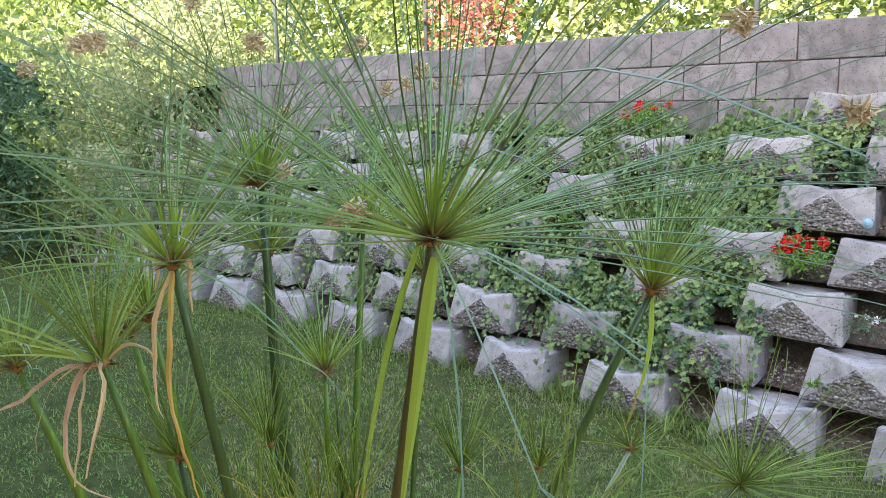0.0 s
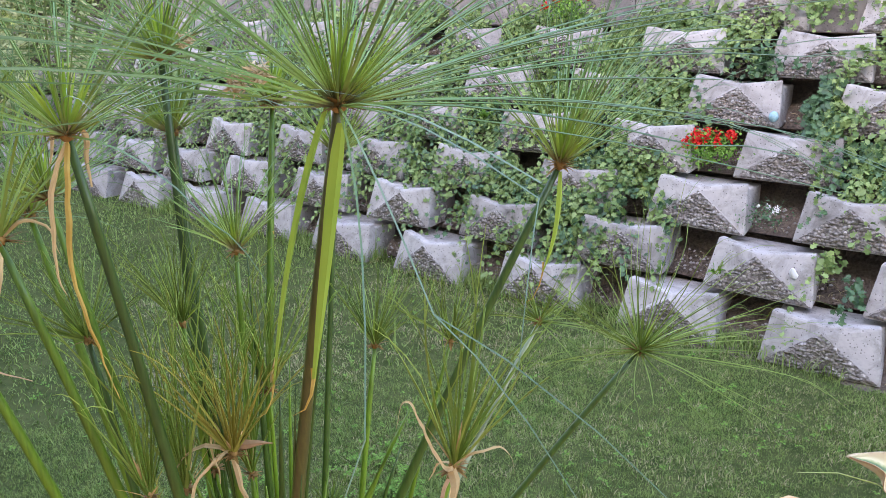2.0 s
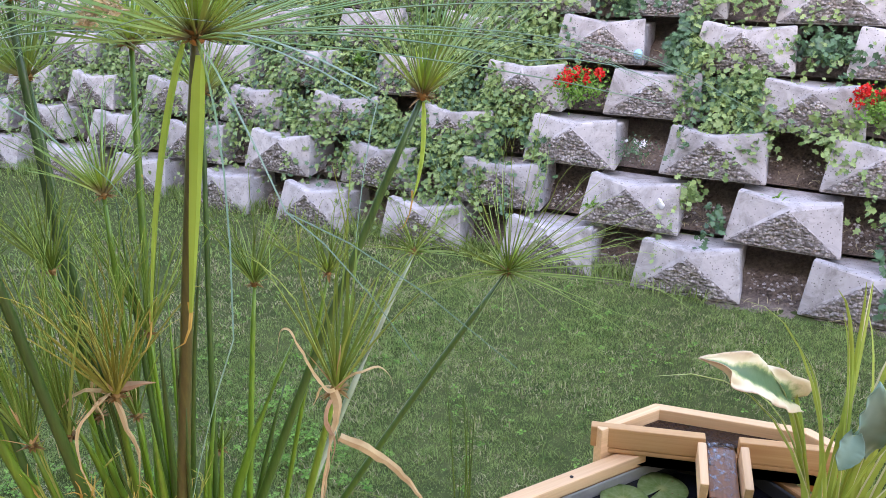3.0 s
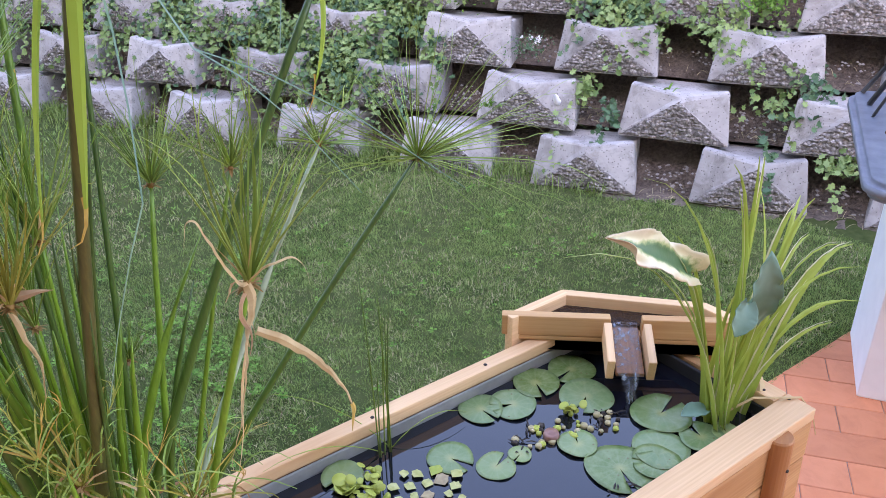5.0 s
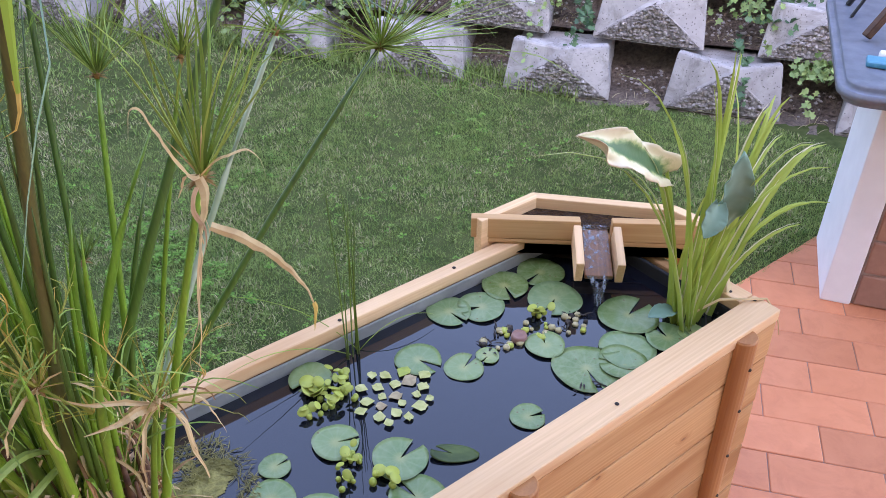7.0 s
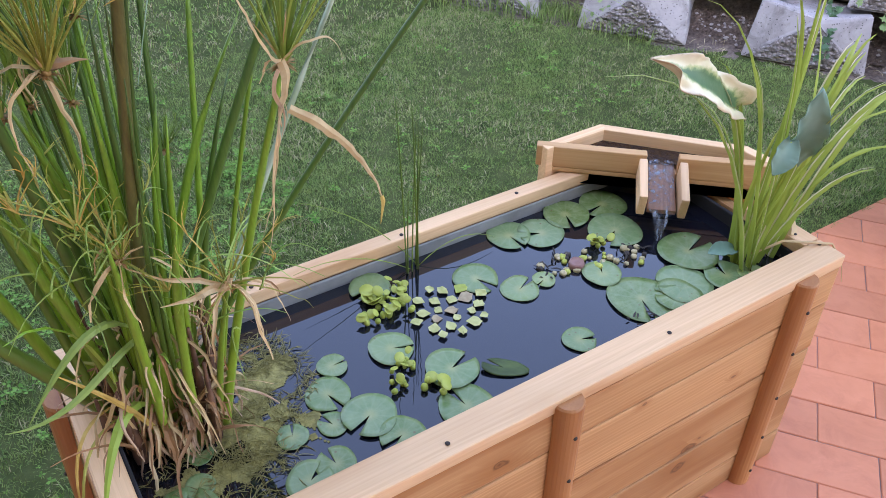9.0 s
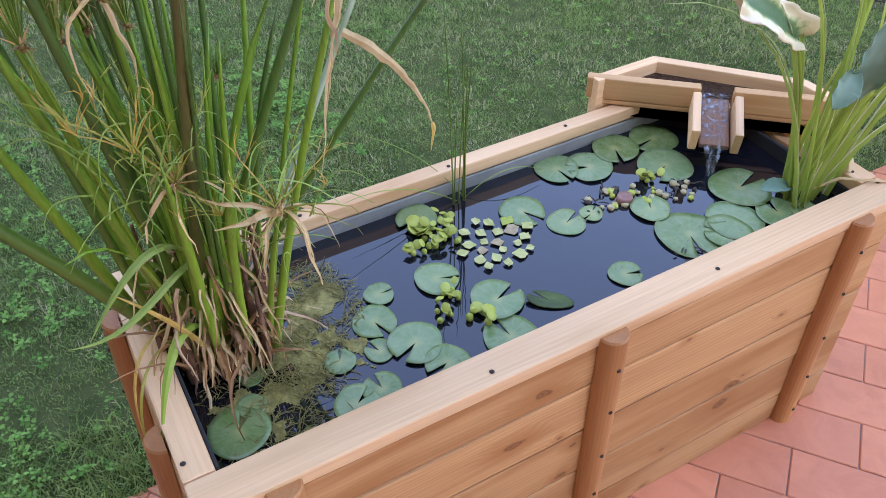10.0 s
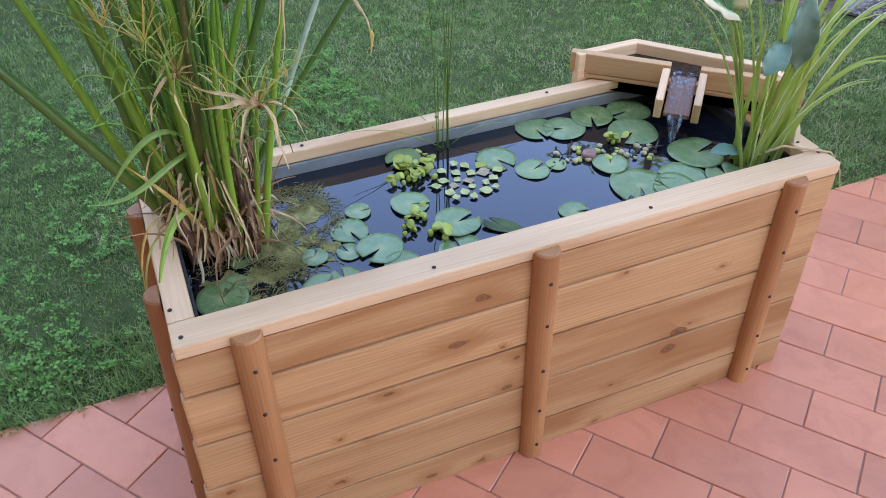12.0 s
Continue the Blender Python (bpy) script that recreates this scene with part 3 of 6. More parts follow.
def pond_box():
    root = empty("raised_pond", (0, 0, 0), "raised rectangular larch-board garden pond box on terracotta tiles", "raised pond")
    def fy(z):
        return -F_OUT * (1 - z / H)
    def lx(z):
        return -L_OUT * (1 - z / H)
    # front and side boards: courses from the ground up
    zs = [0.0, 0.095, 0.234, 0.368, 0.502, 0.601]
    for i in range(5):
        z0, z1 = zs[i], zs[i + 1] - 0.0035
        hgt = z1 - z0
        bm = board(LONG - lx(z0) , hgt, 0.028, 0.0055, 0.0020, 10 + i)
        tilt = math.degrees(math.atan2(F_OUT, H))
        m = Matrix.Translation((lx(z0), fy(z0) + 0.028, z0)) @ pose(0, 0, 0, 90 - tilt)
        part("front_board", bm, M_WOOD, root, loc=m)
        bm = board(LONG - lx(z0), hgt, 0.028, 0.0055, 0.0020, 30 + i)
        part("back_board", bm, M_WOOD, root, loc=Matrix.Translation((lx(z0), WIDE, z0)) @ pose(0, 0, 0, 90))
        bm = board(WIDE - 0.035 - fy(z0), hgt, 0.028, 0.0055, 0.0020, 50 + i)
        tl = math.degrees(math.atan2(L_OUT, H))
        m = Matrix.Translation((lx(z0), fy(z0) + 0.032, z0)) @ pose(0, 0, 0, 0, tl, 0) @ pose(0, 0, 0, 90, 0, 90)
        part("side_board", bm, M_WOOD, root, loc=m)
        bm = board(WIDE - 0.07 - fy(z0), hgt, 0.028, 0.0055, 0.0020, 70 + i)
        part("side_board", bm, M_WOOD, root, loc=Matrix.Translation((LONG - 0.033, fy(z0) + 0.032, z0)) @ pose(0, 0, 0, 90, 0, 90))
    # flat rails round the rim
    z = 0.601
    part("front_rail", board(LONG - 0.004, 0.066, 0.030, 0.004, 0.001, 91), M_RAIL_SHEEN, root, loc=(0.002, -0.003, z))
    part("back_rail", board(1.20, 0.036, 0.030, 0.004, 0.001, 92), M_RAIL_SHEEN, root, loc=(0.002, WIDE - 0.034, z))
    part("side_rail", board(WIDE - 0.100, 0.048, 0.030, 0.004, 0.001, 93), M_RAIL_SHEEN, root, loc=Matrix.Translation((0.050, 0.0645, z)) @ pose(0, 0, 0, 0, 0, 90))
    part("side_rail", board(0.16, 0.048, 0.030, 0.004, 0.001, 94), M_RAIL_SHEEN, root, loc=Matrix.Translation((LONG - 0.002, 0.0645, z)) @ pose(0, 0, 0, 0, 0, 90))
    # half-round posts
    def post(x, y, top, yaw, lean):
        r = 0.029
        bm = bmesh.new()
        n = 12
        rings = []
        for zz in [0.0, 0.15, 0.3, 0.47, top - 0.004, top]:
            k = 1.0 if zz < top - 0.001 else 0.9
            rr = r * k * (1 + 0.02 * noise.noise(Vector((x * 9, y * 7, zz * 8))))
            rings.append([bm.verts.new((rr * math.cos(math.pi * a / n) , -rr * math.sin(math.pi * a / n), zz)) for a in range(n + 1)])
        for a, b in zip(rings, rings[1:]):
            for i in range(n):
                bm.faces.new((a[i + 1], a[i], b[i], b[i + 1]))
            bm.faces.new((a[0], a[-1], b[-1], b[0]))
        bm.faces.new(rings[0])
        bm.faces.new(rings[-1][::-1])
        bmesh.ops.recalc_face_normals(bm, faces=bm.faces[:])
        # grain runs along local x: build lying, stand it up
        bmesh.ops.rotate(bm, verts=bm.verts[:], cent=(0, 0, 0), matrix=Matrix.Rotation(radians(90), 3, "Y"))
        p = part("post", bm, M_POST, root, "brown half-round wooden post", loc=pose(x, y, 0, 0, 0, yaw) @ pose(0, 0, 0, lean, 0, 0) @ pose(0, 0, 0, 0, -90, 0))
        for zz in (0.05, 0.17, 0.30, 0.435, 0.55):
            sb = bmesh.new()
            bmesh.ops.create_uvsphere(sb, u_segments=8, v_segments=5, radius=0.0042)
            part("screw", sb, M_SCREW, p, loc=pose(zz, -r * 0.99, 0))
        return p
    lean = -math.degrees(math.atan2(F_OUT, H))
    for x in (0.125, 0.716, 1.325):
        post(x, -F_OUT - 0.001, 0.622, 0, lean)
    lean = -math.degrees(math.atan2(L_OUT, H))
    for y in (0.17, 0.45):
        post(-L_OUT - 0.001, y, 0.615, -90, lean)
    # screws in the rails
    for x, y in ((0.02, 0.02), (0.012, 0.096), (0.488, 0.02), (0.968, 0.02), (1.43, 0.05), (0.012, 0.455), (0.37, 0.532), (0.70, 0.528), (1.0, 0.530), (1.415, 0.10)):
        sb = bmesh.new()
        bmesh.ops.create_uvsphere(sb, u_segments=10, v_segments=6, radius=0.0045)
        for v in sb.verts:
            v.co.z *= 0.35
        part("screw", sb, M_SCREW, root, loc=(x, y, H + 0.001))
    # liner walls and bottom
    x0, x1, y0, y1 = 0.052, LONG - 0.052, 0.066, WIDE - 0.038
    for q in ((x0 - .006, x1 + .006, y1, y1 + .006), (x0 - .006, x1 + .006, y0 - .006, y0), (x1, x1 + .006, y0 + .001, y1 - .001)):
        bm = box_bm(q[0], q[1], q[2], q[3], 0.10, 0.600, 0.0015, 1)
        part("liner", bm, M_LINER if q[2] > .4 else M_BLACK, root, "grey rubber pond liner wall" if q[2] > .4 else "black rubber pond liner wall")
    # black sheet added to stand for the shade under the basin
    part("liner", box_bm(x1 - .008, x1 - .002, .235, y1 - .002, .43, .604, .0015, 1), M_BLACK, root, "black sheet added for the shade under the basin")
    part("bottom", box_bm(x0, x1, y0, y1, 0.09, 0.10), M_BLACK, root, "dark pond bottom")
    bm = box_bm(0.0505, 0.0565, 0.068, WIDE - 0.042, 0.40, 0.628, 0.002, 1)
    part("liner_fold", bm, M_BLACK, root, "black liner fold along the rail")
    return root


pond_box()


def pond_water():
    n = 60
    vs, fs = [], []
    x0, x1, y0, y1 = 0.054, LONG - 0.053, 0.067, WIDE - 0.039
    for j in range(n // 2 + 1):
        for i in range(n + 1):
            vs.append(Vector((x0 + (x1 - x0) * i / n, y0 + (y1 - y0) * j / (n // 2), WATER)))
    for j in range(n // 2):
        for i in range(n):
            a = j * (n + 1) + i
            fs.append((a, a + 1, a + n + 2, a + n + 1))
    tagged(part("pond_water", (vs, fs), M_WATER, smooth=True), "dark still pond water reflecting the sky", "water", kind="structure")


pond_water()

# upper basin, a trapezium across the far corner
BL_, BB_, BR1, BR2 = Vector((1.093, 0.585, 0)), Vector((1.287, 0.587, 0)), Vector((1.512, 0.336, 0)), Vector((1.520, 0.212, 0))
BZ = 0.655
BUP = 0.044         # how far the basin is lifted onto the rim
BFRONT = (BR2 - BL_).normalized()
BIN = Vector((-BFRONT.y, BFRONT.x, 0))      # from the front panel into the basin


def basin():
    root = empty("waterfall_basin", (1.3, 0.42, H), "small larch waterfall basin set across the pond's corner", "waterfall basin")
    inv = root.matrix_basis.inverted() @ Matrix.Translation((0, 0, BUP))
    def wall(a, b, z0, z1, t, name, seed, trim=0.0, mat=None):
        d = (b - a)
        L = d.length - trim
        ang = math.degrees(math.atan2(d.y, d.x))
        part(name, board(L, t, z1 - z0, 0.003, 0.0006, seed), mat or M_RAIL_SHEEN, root, loc=inv @ pose(a.x, a.y, z0, 0, 0, ang))
    front_l = BL_ + BFRONT * 0.250
    front_r = BL_ + BFRONT * 0.321
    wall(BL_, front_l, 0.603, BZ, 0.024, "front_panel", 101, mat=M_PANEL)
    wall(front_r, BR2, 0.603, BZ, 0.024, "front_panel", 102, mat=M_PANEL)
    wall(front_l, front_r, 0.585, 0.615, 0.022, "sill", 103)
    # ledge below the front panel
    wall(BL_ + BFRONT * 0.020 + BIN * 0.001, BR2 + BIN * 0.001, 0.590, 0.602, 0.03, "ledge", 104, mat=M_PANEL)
    def back(a, b, seed, t=0.026):
        d = (b - a).normalized()
        inn = Vector((d.y, -d.x, 0))
        wall(a + inn * t, b + inn * t, 0.52, BZ, t, "back_panel", seed)
    back(BL_ + Vector((0.010, 0.0, 0)), BB_, 105)
    back(BB_, BR1, 106)
    back(BR1, BR2 + Vector((0, 0.012, 0)), 107)
    bm = bmesh.new()
    f = bm.faces.new([bm.verts.new((p.x, p.y, 0.565)) for p in (BL_ + BFRONT * .03, BR2 - BFRONT * .01, BR1, BB_)])
    bmesh.ops.solidify(bm, geom=[f], thickness=0.015)
    part("floor", bm, M_BLACK, root, "black lined basin floor", loc=inv)
    # the spout: a sloping floor with two cheeks
    c = BL_ + BFRONT * 0.2855
    out = -BIN
    ang = math.degrees(math.atan2(out.y, out.x))
    m = inv @ pose(c.x, c.y, 0.632, 0, 0, ang)
    part("spout_floor", board(0.148, 0.062, 0.012, 0.002, 0.0005, 110), M_WET, root, "wet brown spout floor", loc=m @ pose(-0.03, -0.031, -0.020, 0, 13, 0))
    for y in (-0.0535, 0.0355):
        part("spout_cheek", board(0.118, 0.018, 0.058, 0.003, 0.0005, 111), M_RAIL_SHEEN, root, loc=m @ pose(0.0005, y, -0.034, 0, 13, 0))
    return c, out


SPC, SPO = basin()


def basin_water():
    bm = bmesh.new()
    bm.faces.new([bm.verts.new((p.x, p.y, 0.626 + BUP)) for p in (BL_ + BFRONT * .05 + BIN * .02, BR2 - BFRONT * .03 + BIN * .02, BR1 - Vector((.02, 0.01, 0)), BB_ - Vector((0.01, .025, 0)))])
    bmesh.ops.subdivide_edges(bm, edges=bm.edges[:], cuts=6, use_grid_fill=True)
    tagged(part("basin_water", bm, M_BASINWATER, smooth=True), "water in the small upper basin, wood's reflection tinted in brown", "water", kind="structure")
    side = Vector((-SPO.y, SPO.x, 0))
    # sheet on the spout and the fall
    vs, fs = [], []
    path = []
    for i in range(7):
        a = i / 6
        path.append((SPC + SPO * (-0.03 + 0.144 * a) + Vector((0, 0, 0.632 + BUP - 0.005 - 0.0395 * a)), 0.028))
    tip = SPC + SPO * 0.1155
    for i in range(1, 9):
        a = i / 8
        path.append((tip + SPO * (0.028 * a) + Vector((0, 0, 0.585 + BUP - 0.056 * a * a - 0.002 * a)), 0.025 - 0.019 * a))
    n = 7
    for p, w in path:
        for k in range(n):
            t = k / (n - 1) * 2 - 1
            vs.append(p + side * (w * t) + SPO * (0.004 * noise.noise(Vector((t * 4, p.z * 50, 3)))) + Vector((0, 0, 0.0015 * noise.noise(p * 90 + Vector((t * 5, 0, 0))))))
    for i in range(len(path) - 1):
        for k in range(n - 1):
            a = i * n + k
            fs.append((a, a + 1, a + n + 1, a + n))
    ob = tagged(part("falling_water", (vs, fs), M_FALL, smooth=True), "clear thin water falling from the wooden spout", "water", kind="structure")
    mod = ob.modifiers.new("thick", "SOLIDIFY")
    mod.thickness = 0.003


basin_water()

# ---------------------------------------------------------------- papyrus
def umbel(rnd, axis, n, L, spread, droop, thick=0.0011, tips=True):
    """Thin rays from one heart, arching outwards; local to the heart."""
    axis = axis.normalized()
    a = axis.cross(Vector((0.2, 1, 0.1))).normalized()
    b = axis.cross(a)
    out = []
    for i in range(n):
        th = radians(spread) * (rnd.random() ** 0.62)
        ph = rnd.uniform(0, 2 * math.pi)
        d = axis * math.cos(th) + (a * math.cos(ph) + b * math.sin(ph)) * math.sin(th)
        ll = L * rnd.uniform(0.62, 1.08)
        start = d * 0.006
        mid = d * (ll * 0.55) + Vector((rnd.uniform(-.03, .03) * ll, rnd.uniform(-.03, .03) * ll, 0.02 * ll))
        end = d * ll + Vector((rnd.uniform(-.10, .10) * ll, rnd.uniform(-.10, .10) * ll, -droop * ll * (0.15 + math.sin(th))))
        path = bez(start, mid, end, 6)
        r = thick * rnd.uniform(0.75, 1.2)
        out.append(tube(path, [r * 1.5, r * 1.1, r, r * 0.85, r * 0.7, r * 0.5], 3, 1.0, False))
        if tips:
            for k in range(rnd.choice((0, 1, 2, 2))):
                e2 = end + (end - mid).normalized() * ll * rnd.uniform(.18, .4) + Vector((rnd.uniform(-1, 1), rnd.uniform(-1, 1), rnd.uniform(-1, .3))) * ll * 0.13
                out.append(tube(bez(end, (end + e2) / 2 + Vector((0, 0, .012)), e2, 4), [r * .5, r * .45, r * .35, r * .2], 3, 1.0, False))
    return join(out)


def spikelets(rnd, axis, n, L):
    out = []
    axis = axis.normalized()
    for i in range(n):
        d = (axis * rnd.uniform(.2, 1) + Vector((rnd.uniform(-1, 1), rnd.uniform(-1, 1), rnd.uniform(-.4, .6))) * 0.8).normalized()
        c = d * L * rnd.uniform(0.65, 0.98)
        for k in range(90):
            e = Vector((rnd.uniform(-1, 1), rnd.uniform(-1, 1), rnd.uniform(-.8, .8))).normalized() * rnd.uniform(.003, .0100)
            o = c + Vector((rnd.uniform(-1, 1), rnd.uniform(-1, 1), rnd.uniform(-1, 1))) * .006
            out.append(tube([o, o + e * .6, o + e], [.0006, .0009, .0003], 3, 1, False))
    return join(out)


def strip(rnd, start, way, length, width, curl=1.0, n=9):
    """A dry hanging leaf that twists and curls as it falls."""
    pts, p, d = [], start.copy(), way.normalized()
    side = d.cross(Vector((rnd.uniform(-1, 1), rnd.uniform(-1, 1), .3))).normalized()
    for i in range(n):
        pts.append(p.copy())
        p = p + d * (length / (n - 1))
        d = (d + Vector((rnd.uniform(-.25, .25) * curl, rnd.uniform(-.25, .25) * curl, -0.34 * curl))).normalized()
    ws = [width * (1 - 0.75 * (i / (n - 1)) ** 1.5) for i in range(n)]
    return ribbon(pts, ws, side, rnd.uniform(.2, .7))


BASE = Vector((0.135, 0.325, 0.50))


def papyrus():
    root = empty("papyrus_plant", PLANT @ Matrix.Translation(BASE), "tall green papyrus clump with dry leaves growing in the pond", "papyrus")
    rnd = random.Random(11)
    # base x, y; heart; lean point offset; stem radius; rays, length, spread, droop; look
    V = Vector
    heads = [
        ((.110, .352), (.203, .099, 1.653), .0082, 104, .42, 92, .07, "great"),
        ((.115, .341), (-.012, .248, 1.614), .0076, 52, .28, 84, .10, "tired"),
        ((.085, .365), (.083, .492, 1.650), .0078, 92, .34, 92, .08, "great"),
        ((.107, .350), (.216, .536, 1.579), .0068, 74, .26, 86, .08, "great"),
        ((.105, .372), (.478, .228, 1.548), .0070, 70, .22, 58, .03, "green"),
        ((.124, .364), (.600, .221, 1.301), .0062, 84, .185, 98, .02, "pale"),
        ((.200, .405), (.543, .382, 1.279), .0058, 40, .10, 95, .06, "pale"),
        ((.210, .330), (.321, .447, 1.250), .0056, 44, .12, 50, .0, "young"),
        ((.060, .335), (-.045, .494, 1.299), .0068, 40, .14, 62, .04, "young"),
        ((.108, .336), (-.092, .304, 1.504), .0072, 40, .16, 60, .05, "dry"),
        ((.130, .330), (.106, .293, 1.221), .0062, 34, .15, 36, .03, "dry"),
        ((.110, .420), (.091, .604, 1.536), .0074, 70, .20, 66, .06, "green"),
        ((.212, .298), (.322, .141, 1.251), .0062, 28, .20, 32, .02, "dry"),
        ((.100, .410), (.070, .400, 1.346), .0050, 34, .12, 44, .0, "young"),
        ((.105, .300), (.121, .240, .982), .0050, 8, .09, 70, .25, "yellow"),
        ((.205, .300), (.235, .193, .925), .0050, 9, .10, 75, .25, "yellow"),
        ((.205, .400), (.246, .450, .986), .0040, 34, .05, 45, .0, "young"),
        ((.100, .368), (-.359, .370, 1.348), .0110, 40, .20, 75, .12, "green"),
        ((.050, .410), (-.200, .420, 1.470), .0080, 50, .20, 80, .12, "green"),
        ((.070, .430), (-.100, .600, 1.440), .0080, 50, .20, 75, .12, "green"),
        ((.176, .336), (.291, .500, 1.515), .0050, 40, .15, 62, .05, "green"),
        ((.150, .390), (.130, .350, 1.150), .0042, 26, .24, 26, .02, "tuft"),
        ((.110, .380), (.050, .330, 1.160), .0042, 26, .24, 26, .02, "tuft"),
        ((.120, .420), (.090, .420, 1.120), .0042, 26, .24, 30, .02, "tuft"),
        ((.160, .400), (.170, .430, 1.220), .0042, 28, .18, 40, .03, "tuft"),
        ((.090, .350), (.010, .300, 1.180), .0042, 22, .18, 34, .04, "tuft"),
        ((.130, .400), (.140, .400, 1.430), .0052, 36, .15, 55, .05, "green"),
        ((.090, .400), (-.060, .460, 1.500), .0068, 60, .17, 70, .08, "green"),
        ((.235, .380), (.390, .330, 1.300), .0040, 26, .09, 55, .05, "young"),
    ]
    for i, (b, h, r, n, L, spread, droop, kind) in enumerate(heads):
        h = V(h)
        b0 = V((b[0], b[1], 0.50))
        mid = (b0 + h) / 2 + V((b0.x - h.x, b0.y - h.y, 0)) * (0.03 if i != 17 else 0) + V((0, 0, 0.05))
        path = bez(b0, mid, h, 12)
        nn = len(path)
        rad = [r * (1.70 - 1.08 * (k / (nn - 1)) ** 0.55) for k in range(nn)]
        rad[-1] = r * 0.5
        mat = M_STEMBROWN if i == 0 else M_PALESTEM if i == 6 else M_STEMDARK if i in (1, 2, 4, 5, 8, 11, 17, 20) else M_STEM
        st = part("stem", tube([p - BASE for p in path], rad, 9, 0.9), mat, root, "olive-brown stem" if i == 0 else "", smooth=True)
        axis = (path[-1] - path[-2]).normalized()
        axis = (axis + V((0, 0, .6))).normalized()
        m = Matrix.Translation(h - BASE)
        ray_mat = {"great": M_RAYGREAT, "green": M_RAYGREAT, "pale": M_RAY, "young": M_RAY, "tired": M_RAYGREAT, "tuft": M_RAYTUFT, "dry": M_RAYDRY, "yellow": M_RAYDRY}[kind]
        if i in (9, 12):
            ray_mat = M_RAYTUFT
        label = {"dry": "fading umbel of yellow-green rays", "yellow": "yellowed umbel of thin drooping rays"}.get(kind, "green umbel of fine rays")
        um = part("umbel", umbel(rnd, axis, n, L, spread, droop, 0.0014 if kind in ("tuft", "yellow", "dry") else 0.00080 if L > .2 else 0.00078 if kind == 'pale' else 0.0010, True), ray_mat, st, label, loc=m)
        # heart and the blades that rise from it
        bm = bmesh.new()
        bmesh.ops.create_uvsphere(bm, u_segments=10, v_segments=7, radius=r * 0.95)
        for v in bm.verts:
            v.co.z = v.co.z * 1.1 + r * 0.3
            v.co += v.co.normalized() * 0.0015 * noise.noise(v.co * 400)
        part("heart", bm, M_HEART, st, "brown fibrous umbel heart", smooth=True, loc=m)
        br = []
        for k in range({"great": 15, "tired": 10, "green": 10, "young": 8, "pale": 6}.get(kind, 6)):
            ph = rnd.uniform(0, 6.28)
            th = rnd.uniform(.05, .75)
            d = axis * math.cos(th) + V((math.cos(ph), math.sin(ph), 0)) * math.sin(th)
            ll = min(L * rnd.uniform(.22, .42), .075)
            w = .0024 if kind in ("great", "tired") else .0018
            br.append(ribbon(bez(d * .013, d * ll * .5, d * ll + V((0, 0, -.05 * ll)), 5), [w * .8, w, w * .85, w * .6, w * .15], d.cross(V((0, .3, 1))).normalized()))
        part("bract_whorl", join(br), M_BRACT if kind not in ("dry", "yellow", "tuft") else M_DRY, st, loc=m)
        # short brown scales round the heart
        sc = []
        for k in range(22 if L > .14 else 10):
            ph = rnd.uniform(0, 6.28)
            d = (V((math.cos(ph), math.sin(ph), rnd.uniform(-.25, .6)))).normalized()
            ll = r * rnd.uniform(2.0, 4.2)
            sc.append(ribbon(bez(d * r * .5, d * ll * .6, d * ll + V((0, 0, -.002)), 4), [.0022, .0024, .0016, .0004], d.cross(V((0, .2, 1))).normalized()))
        part("scale_whorl", join(sc), M_HEART if kind != "yellow" else M_FOOTDRY, st, loc=m)
        if kind in ("great", "tired"):
            tagged(part("spikelet", spikelets(rnd, axis, 9 if i in (0, 2) else 6, L * 1.05), M_SPIKE, st, "small brown fluffy spikelets", loc=m), kind="stuff")
        if kind in ("dry", "yellow", "tired"):
            dd = []
            for k in range({"dry": 3, "yellow": 5, "tired": 2}[kind]):
                ph = rnd.uniform(0, 6.28)
                d = V((math.cos(ph), math.sin(ph), rnd.uniform(.1, .9)))
                dd.append(strip(rnd, V((0, 0, 0)), d, rnd.uniform(.06, .15), rnd.uniform(.002, .0045), 1.5))
            part("dry_tuft", join(dd), M_DRY, st, "curled straw-coloured dry bracts", loc=m)
    # bright strap leaves that hang down along the stems and end in orange tips
    for a, c, e, w in (((.203, .088, 1.641), (.193, .110, 1.53), (.178, .142, 1.385), .0062), ((.216, .532, 1.570), (.206, .52, 1.505), (.200, .50, 1.405), .0034),
                       ((.478, .224, 1.542), (.480, .218, 1.474), (.464, .228, 1.424), .0036), ((.196, .11, 1.65), (.161, .13, 1.55), (.146, .19, 1.36), .0032)):
        pts = [p - BASE for p in bez(V(a), V(c), V(e), 10)]
        lf = part("strap_leaf", ribbon(pts, [w * .6, w, w * 1.1, w * 1.1, w, w * .95, w * .85, w * .7, w * .5, w * .35], V((1, .25, 0)).normalized(), .5), M_BRACT, root, "bright green strap leaf hanging along the stem")
        q = pts[-1]
        part("leaf_tip", ribbon([q + V((0, 0, .012)), q, q + V((-.003, .002, -.018)), q + V((-.010, .004, -.034)), q + V((-.022, .004, -.038))], [w * .42, w * .38, w * .3, w * .2, w * .05], V((1, .25, 0)).normalized(), .5), M_ORANGE, lf, "withered orange leaf tip")
    # the broad cream bract that arches down to an orange tip, and its curled fellows
    def sweep(pts, w, mat, side, label, off=(0, 0, 0)):
        p = [V(x) + V(off) - BASE for x in pts]
        q = []
        for k in range(len(p) - 1):
            a0, a1, a2, a3 = p[max(k - 1, 0)], p[k], p[k + 1], p[min(k + 2, len(p) - 1)]
            for j in range(4):
                t = j / 4
                q.append(.5 * (2 * a1 + (a2 - a0) * t + (2 * a0 - 5 * a1 + 4 * a2 - a3) * t * t + (3 * a1 - a0 - 3 * a2 + a3) * t ** 3))
